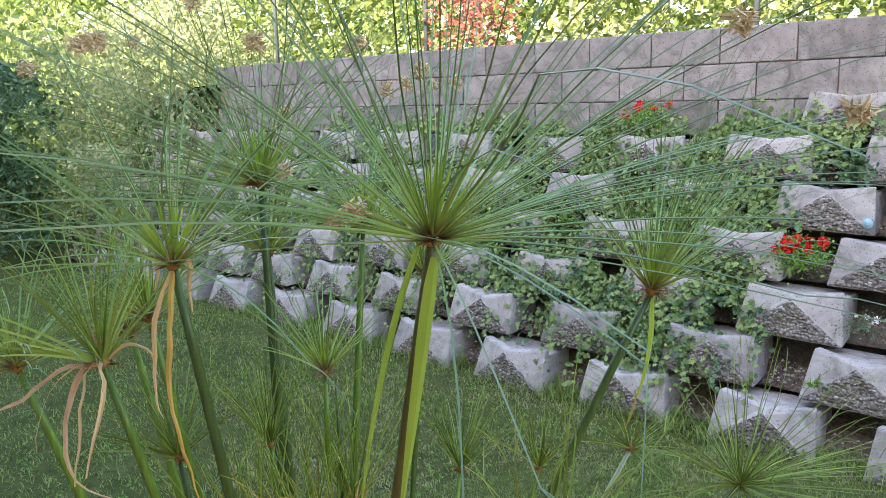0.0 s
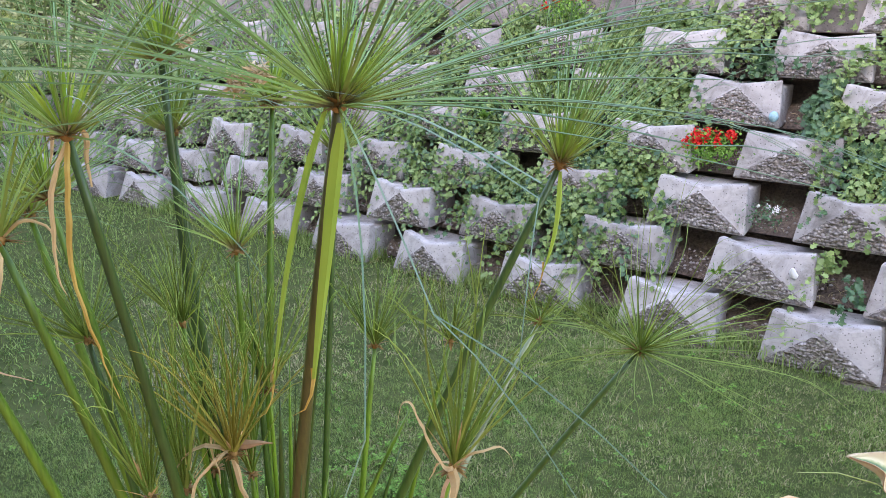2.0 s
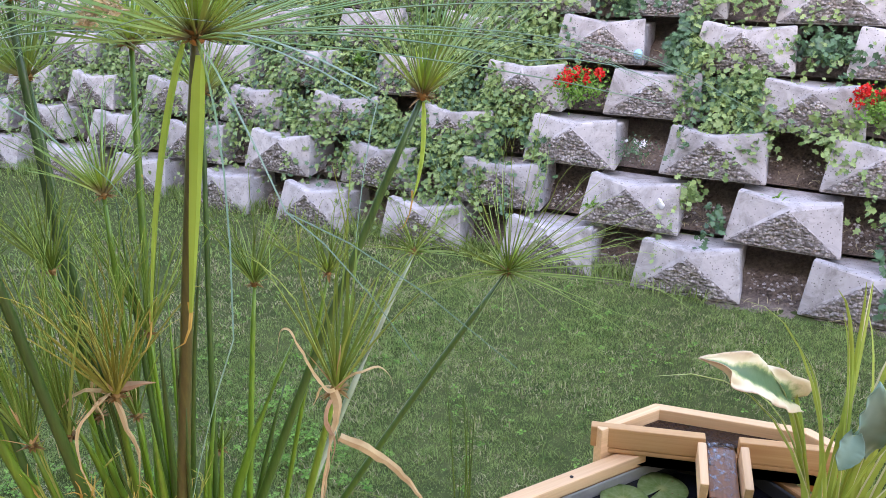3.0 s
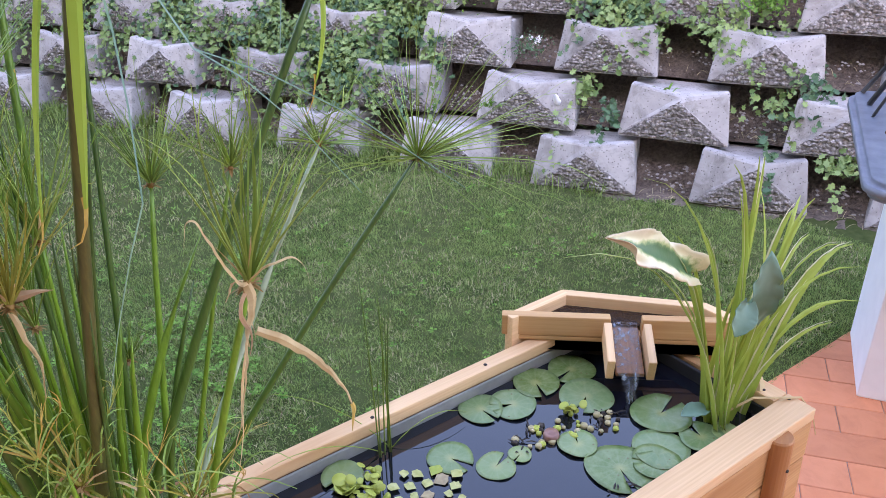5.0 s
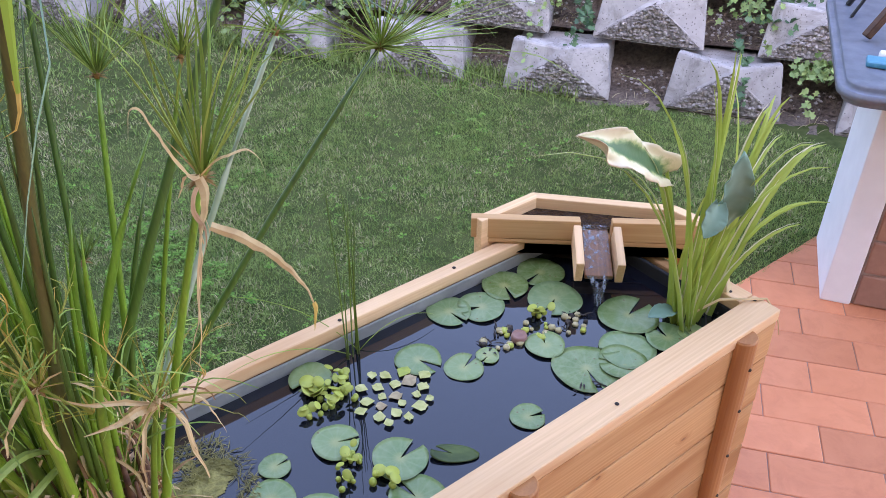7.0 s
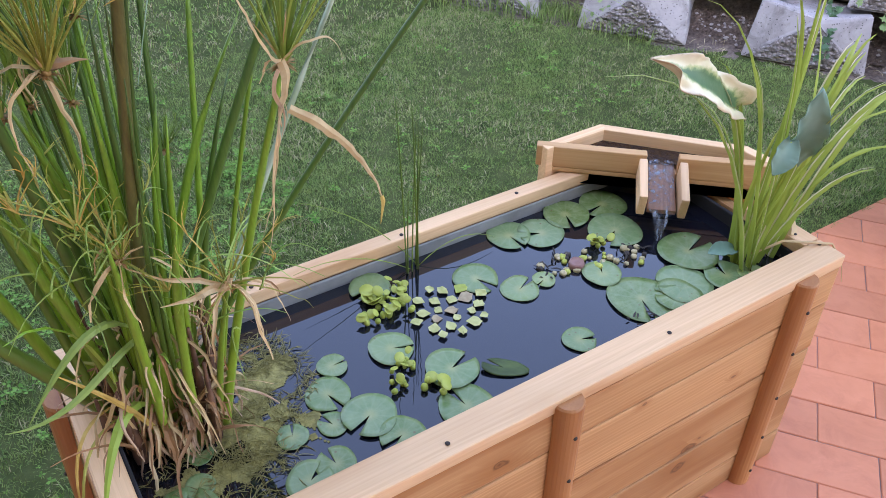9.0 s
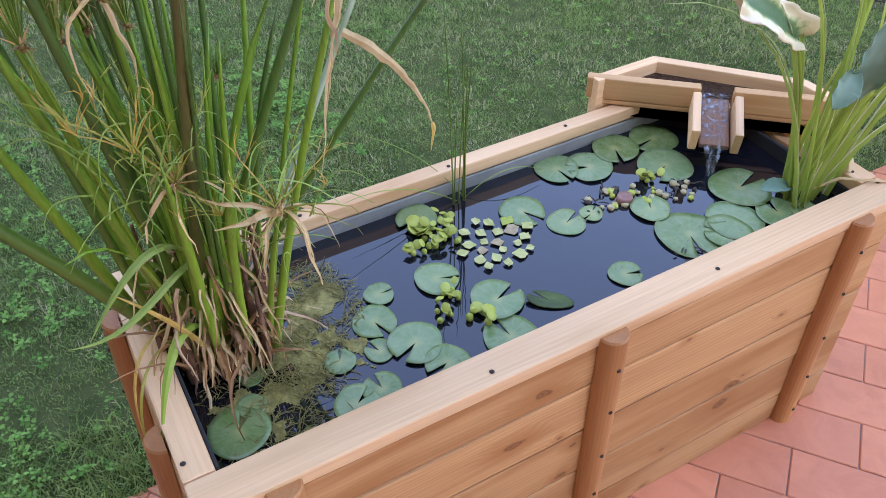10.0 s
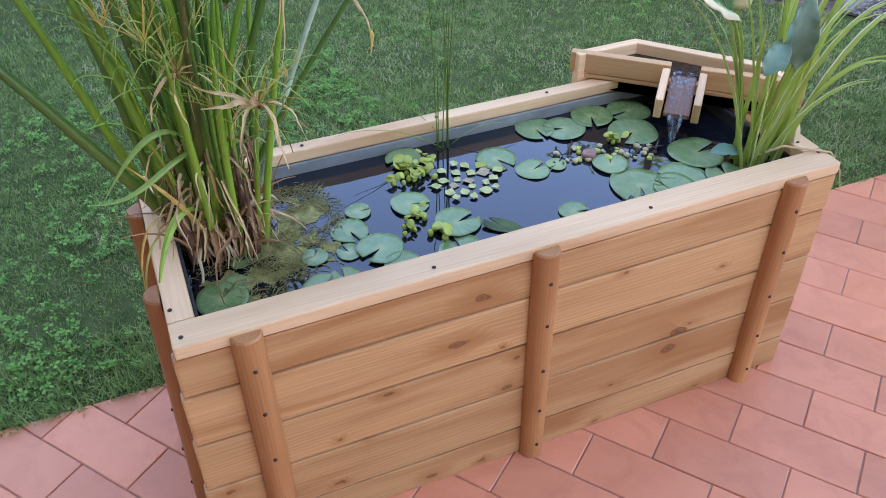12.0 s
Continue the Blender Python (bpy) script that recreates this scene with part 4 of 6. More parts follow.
        q.append(p[-1])
        n = len(q)
        q = [x + V((noise.noise(x * 55), noise.noise(x * 55 + V((7, 0, 0))), noise.noise(x * 55 + V((0, 9, 0))))) * .0028 for x in q]
        part("dry_bract", ribbon(q, [w * (.45 + .40 * math.sin(math.pi * min(1, .25 + k / n)) + .28 * noise.noise(q[k] * 70)) * (1 - .8 * (k / (n - 1)) ** 3) for k in range(n)], V(side).normalized(), .5), mat, root, label)
    sweep(((.312, .104, 1.218), (.333, .10, 1.203), (.364, .10, 1.170), (.390, .10, 1.132), (.410, .10, 1.093), (.417, .10, 1.066)), .0062, M_STRAW, (.3, .2, 1), "broad cream dry bract arching to an orange tip", (-.009, -.019, .011))
    sweep(((.416, .0995, 1.072), (.419, .099, 1.055), (.414, .098, 1.031)), .0040, M_ORANGE, (1, .2, .3), "orange withered bract tip", (-.009, -.019, .011))
    sweep(((.325, .15, 1.250), (.311, .135, 1.258), (.294, .13, 1.289), (.282, .13, 1.325), (.273, .13, 1.347), (.264, .13, 1.346), (.260, .13, 1.322)), .0036, M_DRY, (.4, .8, .5), "curled straw bract hooked over at its tip", (-.009, -.019, .011))
    sweep(((.326, .15, 1.250), (.343, .13, 1.277), (.370, .13, 1.275), (.385, .13, 1.258), (.388, .13, 1.233)), .0018, M_DRY, (.2, .8, .5), "thin hooked straw bract", (-.009, -.019, .011))
    sweep(((.316, .125, 1.262), (.318, .12, 1.240), (.308, .12, 1.210), (.307, .12, 1.190)), .0062, M_STRAW, (1, .2, 0), "folded cream bract below the umbel", (-.009, -.019, .011))
    sweep(((.312, .122, 1.255), (.302, .12, 1.232), (.312, .118, 1.205), (.304, .116, 1.18)), .0040, M_PINKDRY, (1, .5, 0), "folded brown bract below the umbel", (-.009, -.019, .011))
    sweep(((.306, .112, 1.218), (.296, .10, 1.19), (.292, .10, 1.165), (.286, .10, 1.140), (.276, .10, 1.10), (.264, .10, 1.073), (.262, .10, 1.05)), .0018, M_STRAW, (1, .3, 0), "long pale thread-like bract hanging down", (-.009, -.019, .011))
    sweep(((.308, .115, 1.215), (.296, .125, 1.14), (.290, .13, 1.07), (.278, .13, 1.02)), .0022, M_DRY, (1, .3, 0), "thin hanging straw bract", (-.009, -.019, .011))
    B = (-.049, .242, 1.615)
    sweep((B, (-.055, .235, 1.56), (-.060, .23, 1.48), (-.045, .225, 1.40), (-.038, .222, 1.36)), .0030, M_ORANGE, (1, .3, 0), "yellow-orange bract hanging down", (.037, .002, -.006))
    sweep((B, (-.068, .24, 1.57), (-.075, .24, 1.50), (-.070, .236, 1.47)), .0030, M_DRY, (1, .3, 0), "short straw bract hanging down", (.037, .002, -.006))
    M0 = (-.130, .295, 1.505)
    sweep((M0, (-.150, .29, 1.500), (-.168, .285, 1.45), (-.165, .28, 1.39), (-.120, .275, 1.36)), .0040, M_PINKDRY, (1, .4, .2), "long pinkish-brown bract curling down", (.038, .007, -.001))
    sweep((M0, (-.17, .29, 1.505), (-.215, .285, 1.475), (-.26, .28, 1.48)), .0030, M_PINKDRY, (.2, .4, 1), "pinkish-brown bract held out sideways", (.038, .007, -.001))
    sweep((M0, (-.11, .29, 1.525), (-.085, .285, 1.52), (-.075, .28, 1.49)), .0025, M_DRY, (.2, .4, 1), "thin curled bract", (.038, .007, -.001))
    I0 = (.105, .297, 1.230)
    sweep((I0, (.125, .285, 1.235), (.15, .275, 1.237)), .0060, M_PINKDRY, (.1, .3, 1), "short folded brown bract")
    sweep((I0, (.085, .28, 1.225), (.060, .275, 1.20), (.055, .27, 1.15), (.062, .27, 1.11)), .0035, M_DRY, (1, .4, .2), "curled brown bract")
    sweep((I0, (.110, .285, 1.19), (.120, .285, 1.14), (.112, .284, 1.09)), .0040, M_DRY, (1, .4, .2), "hanging brown bract")
    Q = (.235, .190, .925)
    sweep((Q, (.212, .165, .955), (.175, .16, .955), (.141, .16, .958)), .0065, M_STRAW, (.2, .5, 1), "broad straw bract held out sideways")
    sweep((Q, (.20, .19, .955), (.16, .20, .965), (.121, .235, .978)), .0045, M_DRY, (.2, .5, 1), "brown bract lying between two umbels")
    sweep((Q, (.225, .16, .96), (.228, .15, .975), (.222, .14, .955)), .0060, M_STRAW, (1, .2, .2), "small curled cream bract")
    sweep((Q, (.262, .19, .93), (.290, .185, .905), (.305, .18, .86), (.312, .18, .83)), .0030, M_DRY, (.3, .6, .6), "thin brown bract")
    for cx, cy, cz in ((.121, .24, .985), (.085, .25, 1.04), (.235, .193, .93), (.03, .29, 1.06), (.17, .25, .90)):
        for k in range(8):
            an = rnd.uniform(0, 6.28)
            d = V((math.cos(an) * .6, math.sin(an) * .6, rnd.uniform(.3, 1.0))).normalized()
            p0 = V((cx, cy, cz)) - BASE
            p1 = p0 + d * rnd.uniform(.05, .11)
            part("forked_bract", join([ribbon(bez(p0, (p0 + p1) / 2 + V((0, 0, .01)), p1, 5), [.0012, .0014, .0012, .0010, .0008], V((1, .3, 0)))] + [
                ribbon(bez(p1, p1 + d * .02 + V((0, 0, .008)), p1 + d * .03 + V((rnd.uniform(-.025, .025), rnd.uniform(-.02, .02), rnd.uniform(-.01, .03))), 4), [.0008, .0008, .0006, .0003], V((1, .3, 0))) for j in range(3)]),
                M_ORANGE if k % 3 == 0 else M_RAYDRY, root, "forked orange-yellow withered bract")
    # sheaths and dead leaves about the foot
    for k in range(120):
        an = rnd.uniform(0, 6.28)
        rr = rnd.uniform(.02, .105)
        p = V((.140 + rr * math.cos(an) * .9, .345 + rr * math.sin(an) * .9, .545))
        d = V((math.cos(an) * .10, math.sin(an) * .10, rnd.uniform(.8, 1.5)))
        part("dead_leaf", strip(rnd, p - BASE, d, rnd.uniform(.08, .27), rnd.uniform(.002, .0046), rnd.uniform(.3, 1.3) if k % 3 else rnd.uniform(1.3, 2.4), 11), (M_PINKDRY, M_FOOTDRY, M_DRY, M_FOOTDRY, M_FOOTDRY)[k % 5], root, "curled straw-brown dead leaf")
    # straw leaves that hang in bunches between the culms
    for k in range(84):
        an = rnd.uniform(-3.3, .9)
        rr = rnd.uniform(.02, .085)
        p = V((.140 + rr * math.cos(an), .335 + rr * math.sin(an), rnd.uniform(.61, .80)))
        d = V((math.cos(an) * .22, math.sin(an) * .22, rnd.uniform(-.6, .5)))
        part("dead_leaf", strip(rnd, p - BASE, d, min(rnd.uniform(.07, .2), p.z - .55), rnd.uniform(.0018, .004), rnd.uniform(.7, 1.6), 11), (M_PINKDRY, M_DRY, M_STRAW, M_FOOTDRY)[k % 4], root, "curled straw-brown dead leaf")
    # broad dry curls that hang from the root ball to the water
    for k in range(64):
        an = rnd.uniform(-2.9, .5)
        rr = rnd.uniform(.05, .085)
        p = V((.142 + rr * math.cos(an), .335 + rr * math.sin(an), rnd.uniform(.585, .66)))
        d = V((math.cos(an) * .7, math.sin(an) * .7, rnd.uniform(-.5, .6)))
        part("dead_leaf", strip(rnd, p - BASE, d, rnd.uniform(.5, 1.0) * (p.z - .545) + .025, rnd.uniform(.0030, .0058), rnd.uniform(1.2, 2.4), 12), (M_FOOTDRY, M_PINKDRY, M_FOOTDRY, M_STRAW, M_FOOTDRY)[k % 5], root, "broad curled straw-brown dead leaf")
    # leaves that arch out of the foot: one folded over the rail, two blue-green ones, one yellowing
    for pts, w, mt in ((((.125, .299, .61), (.098, .285, .755), (.025, .205, .70), (-.008, .166, .575)), .0090, M_BRACT),
                       (((.125, .300, .80), (.085, .250, .935), (.010, .232, .855), (-.046, .218, .785)), .0062, M_RAY),
                       (((.125, .290, .80), (.060, .240, .825), (.010, .226, .745), (-.075, .227, .778)), .0058, M_RAY),
                       (((.130, .265, .60), (.110, .330, .70), (.080, .360, .695), (.030, .405, .690)), .0070, M_RAYDRY),
                       (((.190, .262, .665), (.225, .262, .700), (.250, .270, .680), (.258, .278, .645)), .0042, M_STRAW),
                       (((.070, .330, .64), (.010, .280, .70), (-.035, .250, .64), (-.030, .215, .50)), .0030, M_ORANGE),
                       (((.060, .320, .62), (.000, .270, .66), (-.040, .230, .58), (-.030, .190, .47)), .0026, M_RAYDRY),
                       (((.12, .27, .58), (.09, .25, .70), (.05, .25, .76), (.0, .26, .82)), .0045, M_ORANGE)):
        q = [V(x) - BASE for x in pts]
        path = [q[0] * (1 - t) ** 3 + q[1] * 3 * t * (1 - t) ** 2 + q[2] * 3 * t * t * (1 - t) + q[3] * t ** 3 for t in [j / 11 for j in range(12)]]
        part("strap_leaf", ribbon(path, [w * (.7 + .3 * math.sin(j * .28)) * (1 - (j / 11) ** 3 * .9) for j in range(12)], (q[3] - q[0]).cross(V((.05, .67, -.74))).normalized(), .4), mt, root, "long arching strap leaf")
    # young spear-like shoots between the culms, and a few strap leaves
    for k in range(36):
        an = rnd.uniform(0, 6.28)
        rr = rnd.uniform(.01, .075)
        p = V((.150 + rr * math.cos(an), .335 + rr * math.sin(an), .53)) - BASE
        tall = rnd.uniform(.30, .72) if k % 3 else rnd.uniform(.55, .88)
        h = p + V((math.cos(an) * tall * rnd.uniform(.0, .26), math.sin(an) * tall * rnd.uniform(0, .24), tall))
        c = p + V((0, 0, tall * .55))
        r0 = rnd.uniform(.0036, .0075) * (1 if k % 3 else .7)
        path = bez(p, c, h, 10)
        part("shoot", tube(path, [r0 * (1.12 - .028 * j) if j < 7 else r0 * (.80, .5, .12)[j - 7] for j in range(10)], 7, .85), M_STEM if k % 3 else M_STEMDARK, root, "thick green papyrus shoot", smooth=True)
    for k in range(14):
        an = rnd.uniform(0, 6.28)
        rr = rnd.uniform(.02, .09)
        p = V((.135 + rr * math.cos(an), .325 + rr * math.sin(an), .53)) - BASE
        h = p + V((math.cos(an) * rnd.uniform(.04, .18), math.sin(an) * rnd.uniform(.04, .16), rnd.uniform(.10, .40)))
        c = p + V((0, 0, (h.z - p.z) * .9 + .05))
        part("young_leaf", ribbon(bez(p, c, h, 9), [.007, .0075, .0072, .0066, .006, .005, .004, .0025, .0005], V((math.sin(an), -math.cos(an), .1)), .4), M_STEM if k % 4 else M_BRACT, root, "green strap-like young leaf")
    # fine drooping yellow threads of the lower umbels
    th = []
    for k in range(70):
        c = rnd.choice(((.122, .25, .98), (.238, .2, .92), (.10, .27, .92), (.25, .24, .87), (.05, .28, 1.0)))
        p = V(c) + V((rnd.uniform(-.05, .05), rnd.uniform(-.04, .04), rnd.uniform(-.06, .06)))
        d = V((rnd.uniform(-1, 1), rnd.uniform(-1, 1), rnd.uniform(-.1, .9)))
        q = p + d.normalized() * rnd.uniform(.04, .15)
        th.append(tube([x - BASE for x in bez(p, (p + q) / 2 + V((rnd.uniform(-.03, .03), rnd.uniform(-.03, .03), .05)), q - V((0, 0, .02)), 8)], [.0015, .0014, .0013, .0012, .001, .0009, .0007, .0004], 3, 1, False))
    tagged(part("thread", join(th), M_RAYTUFT, root, "yellow-green withering threads"), kind="stuff")
    # rhizomes at the water line
    for k in range(34):
        an = rnd.uniform(0, 6.28)
        rr = rnd.uniform(.01, .095)
        p = V((.140 + rr * math.cos(an), .345 + rr * math.sin(an), .50)) - BASE
        part("sheath", tube([p, p + V((math.cos(an) * .01, math.sin(an) * .01, .06)), p + V((math.cos(an) * .012, math.sin(an) * .012, rnd.uniform(.17, .31)))], [.011, .009, .0025], 7), M_SHEATH, root, "dark red-brown stem sheath", smooth=True)


papyrus()

# ---------------------------------------------------------------- floating plants
def lily_pad(x, y, r, notch, tilt=(0, 0), seed=0, z=WATER + 0.003, label="round green water lily pad floating on the pond"):
    rnd = random.Random(seed)
    bm = bmesh.new()
    n, rings = 30, 5
    gap = radians(rnd.uniform(4, 13))
    rows = []
    c = bm.verts.new((0, 0, -0.0005))
    for j in range(1, rings + 1):
        q = j / rings
        row = []
        for i in range(n + 1):
            an = radians(notch) + gap * (1 - 0.15 * q) + (2 * math.pi - 2 * gap) * i / n
            rr = r * q * (1 + 0.035 * math.sin(3 * an + seed) + 0.02 * noise.noise(Vector((math.cos(an) * 2, math.sin(an) * 2, seed))))
            zz = 0.0018 * q * q * noise.noise(Vector((math.cos(an) * 1.7, math.sin(an) * 1.7, seed * 3))) + (0.0016 if j == rings else 0)
            row.append(bm.verts.new((rr * math.cos(an), rr * math.sin(an), zz)))
        rows.append(row)
    for i in range(n):
        bm.faces.new((c, rows[0][i], rows[0][i + 1]))
        for a, b in zip(rows, rows[1:]):
            bm.faces.new((a[i], b[i], b[i + 1], a[i + 1]))
    bmesh.ops.recalc_face_normals(bm, faces=bm.faces[:])
    bmesh.ops.solidify(bm, geom=bm.faces[:], thickness=-0.0012)
    ob = part("water_lily_pad", bm, M_LILY, smooth=True, loc=pose(x, y, z, tilt[0], tilt[1], 0))
    return tagged(ob, label, "lily pad", "lily pads on the pond")


pads = [(0.794, 0.386, 0.048, -70), (0.939, 0.469, 0.049, -85), (1.005, 0.439, 0.052, 160), (1.096, 0.465, 0.053, 250), (1.199, 0.456, 0.056, 190), (1.154, 0.362, 0.061, -150), (1.239, 0.222, 0.066, 10), (1.027, 0.26, 0.041, 60), (1.044, 0.16, 0.069, -110), (1.151, 0.147, 0.059, 150), (1.247, 0.121, 0.048, 80), (0.592, 0.47, 0.043, 200), (0.852, 0.312, 0.04, 20), (0.912, 0.309, 0.024, 200), (0.543, 0.298, 0.043, -20), (0.612, 0.196, 0.05, 15), (0.587, 0.112, 0.05, 100), (0.393, 0.258, 0.04, -80), (0.43, 0.315, 0.028, 0), (0.433, 0.177, 0.048, -150), (0.372, 0.194, 0.027, 120), (0.302, 0.204, 0.027, 70), (0.459, 0.112, 0.04, 200), (0.29, 0.108, 0.039, 30), (0.34, 0.119, 0.034, 100), (0.86, 0.134, 0.033, -20), (0.16, 0.248, 0.022, 40), (0.105, 0.15, 0.05, 60), (0.14, 0.191, 0.024, -30), (1.115, 0.128, 0.05, 140), (1.3, 0.1, 0.03, 60)]
for i, (x, y, r, nt) in enumerate(pads):
    lily_pad(x, y, r, nt, (random.uniform(-1.2, 1.2), random.uniform(-1.2, 1.2)), i, WATER + 0.0022 + 0.0011 * (i % 4))
dark_pad = lily_pad(.692, .141, .044, 150, (8, 6), 77, WATER + 0.006, "narrow dark olive half-turned lily leaf on the water")
dark_pad.matrix_basis = pose(.693, .146, WATER + .006, 10, 4, -38) @ Matrix.Diagonal((1, .42, 1, 1))
dark_pad.data.materials[0] = M_LILYDARK


def hyacinth(x, y, n, spread, seed, size=1.0):
    size *= .84
    rnd = random.Random(seed)
    root = empty("water_hyacinth", (x, y, WATER), "small light green floating hyacinth rosette with swollen stalks", "water hyacinth", "hyacinths on the pond")
    for k in range(n):
        an, rr = rnd.uniform(0, 6.28), spread * math.sqrt(rnd.random())
        c = Vector((rr * math.cos(an), rr * math.sin(an) * .8, 0))
        bm = bmesh.new()
        bmesh.ops.create_uvsphere(bm, u_segments=10, v_segments=7, radius=0.0068 * size * rnd.uniform(.7, 1.15))
        for v in bm.verts:
            v.co.z *= 1.2
        part("float", bm, M_HYA, root, "swollen yellow-green stalk", smooth=True, loc=pose(c.x, c.y, 0.008, rnd.uniform(-30, 30), rnd.uniform(-30, 30), 0))
        if rnd.random() < .75:
            bm = bmesh.new()
            bmesh.ops.create_circle(bm, cap_ends=True, radius=0.0115 * size * rnd.uniform(.7, 1.25), segments=12)
            bmesh.ops.poke(bm, faces=bm.faces[:], offset=-0.004)
            for v in bm.verts:
                v.co.y *= .82
            bmesh.ops.solidify(bm, geom=bm.faces[:], thickness=0.001)
            part("leaf", bm, M_HYA, root, smooth=True, loc=pose(c.x + rnd.uniform(-.01, .01), c.y + rnd.uniform(-.01, .01), rnd.uniform(.014, .03), rnd.uniform(-35, 35), rnd.uniform(-35, 35), rnd.uniform(0, 360)))
    return root


hyacinth(.628, .428, 9, .030, 1)
hyacinth(.562, .388, 8, .030, 2, 1.1)
hyacinth(.612, .380, 9, .032, 3, 1.05)
hyacinth(.577, .432, 4, .02, 8, 1.5)
hyacinth(.532, .246, 8, .028, 4)
hyacinth(.505, .207, 4, .018, 5)
hyacinth(.560, .172, 6, .026, 6, 1.25)
hyacinth(1.092, .340, 5, .022, 7, 1.2)


def rosette():
    rnd = random.Random(5)
    root = empty("floating_rosette", (.693, .330, WATER), "flat rosette of pale diamond-shaped floating leaves", "floating plant")
    for k in range(22):
        an = k * 2.399
        rr = 0.0158 * math.sqrt(k) + rnd.uniform(0, .008)
        s = 0.0160 * rnd.uniform(.65, 1.2)
        bm = bmesh.new()
        pts = [(-s, 0, 0), (-.1 * s, -.85 * s, .0), (.45 * s, -.62 * s, .0), (.62 * s, -.28 * s, .0), (.85 * s, 0, .0), (.62 * s, .28 * s, .0), (.45 * s, .62 * s, .0), (-.1 * s, .85 * s, .0)]
        f = bm.faces.new([bm.verts.new((p[0], p[1] * rnd.uniform(.85, 1.1), rnd.uniform(-.001, .002))) for p in pts])
        bmesh.ops.poke(bm, faces=[f], offset=-.0012)
        bmesh.ops.solidify(bm, geom=bm.faces[:], thickness=0.0008)
        part("leaf", bm, (M_TRAPA, M_TRAPA, M_TRAPAPINK, M_TRAPA, M_HYA)[rnd.randrange(5)], root, loc=pose(rr * math.cos(an) * 1.05, rr * math.sin(an), .0025 + .00022 * k, rnd.uniform(-6, 6), rnd.uniform(-6, 6), math.degrees(an) + rnd.uniform(-40, 40)))


rosette()

M_BULB = mottled("pinkish_ball", (0.20, 0.085, 0.065), (0.34, 0.175, 0.13), 60, 0.45, 0.1, 0.001)
M_PALEBIT = mottled("pale_pebble", (0.34, 0.28, 0.12), (0.54, 0.44, 0.24), 60, 0.5, 0.2, 0.001)
M_DARKBIT = mottled("dark_debris", (0.02, 0.018, 0.014), (0.07, 0.05, 0.035), 80, 0.8, 0.5, 0.003)


def floating_bits():
    bm = bmesh.new()
    bmesh.ops.create_uvsphere(bm, u_segments=20, v_segments=12, radius=0.0175)
    for v in bm.verts:
        if v.co.z > .010:
            v.co.z -= .004
    tagged(part("floating_ball", bm, M_BULB, smooth=True, loc=(.999, .310, WATER + .006)), "small pinkish-brown ball afloat in the pond", "ball")
    rnd = random.Random(21)
    for k in range(36):
        u = rnd.random()
        x, y = .945 + .20 * u + rnd.uniform(-.02, .02), .335 - .07 * u + rnd.uniform(-.035, .035)
        bm = bmesh.new()
        bmesh.ops.create_icosphere(bm, subdivisions=1, radius=rnd.uniform(.0045, .0105))
        for v in bm.verts:
            v.co.z *= .75
            v.co += v.co * .25 * noise.noise(v.co * 300 + Vector((k, 0, 0)))
        m = rnd.choice((M_PALEBIT, M_HYA, M_PALEBIT, M_PALEBIT, M_DARKBIT))
        tagged(part("floating_seed", bm, m, smooth=True, loc=(x, y, WATER + .003)), "small pale seed floating among the lily pads", "seed", "floating seeds")
    # black debris
    pcs = []
    for k in range(46):
        x, y = rnd.choice(((.95, .335), (1.13, .28), (1.0, .10), (1.36, .13))) 
        p = Vector((x + rnd.uniform(-.04, .04), y + rnd.uniform(-.03, .03), WATER + .003))
        q = p + Vector((rnd.uniform(-.02, .02), rnd.uniform(-.02, .02), rnd.uniform(-.002, .006)))
        pcs.append(tube([p, (p + q) / 2 + Vector((0, 0, .002)), q], [.0015, .002, .0008], 4))
    tagged(part("debris", join(pcs), M_DARKBIT), "dark rotting twigs afloat among the pads", "debris", kind="stuff")


floating_bits()


def white_clip():
    """Bent plastic strip that grips the liner on the rail."""
    bm = bmesh.new()
    arc = [(-.013, .000), (-.012, .0035), (-.006, .006), (0, .0065), (.006, .006), (.0105, .003), (.012, -.005)]
    rows = [[bm.verts.new((x, y * 1.0, z + dz)) for x, z in arc] for y in (-.007, .007) for dz in (0, -.0016)]
    for a, b in ((0, 2), (3, 1), (1, 0), (2, 3)):
        for i in range(len(arc) - 1):
            bm.faces.new((rows[a][i], rows[b][i], rows[b][i + 1], rows[a][i + 1]))
    for i in (0, len(arc) - 1):
        bm.faces.new((rows[0][i], rows[1][i], rows[3][i], rows[2][i]))
    bmesh.ops.recalc_face_normals(bm, faces=bm.faces[:])
    tagged(part("white_clip", bm, M_PLASTER, smooth=True, loc=pose(.044, .378, H + .0015, 0, 0, 12)), "small white plastic clip on the pond's liner edge", "clip")


white_clip()


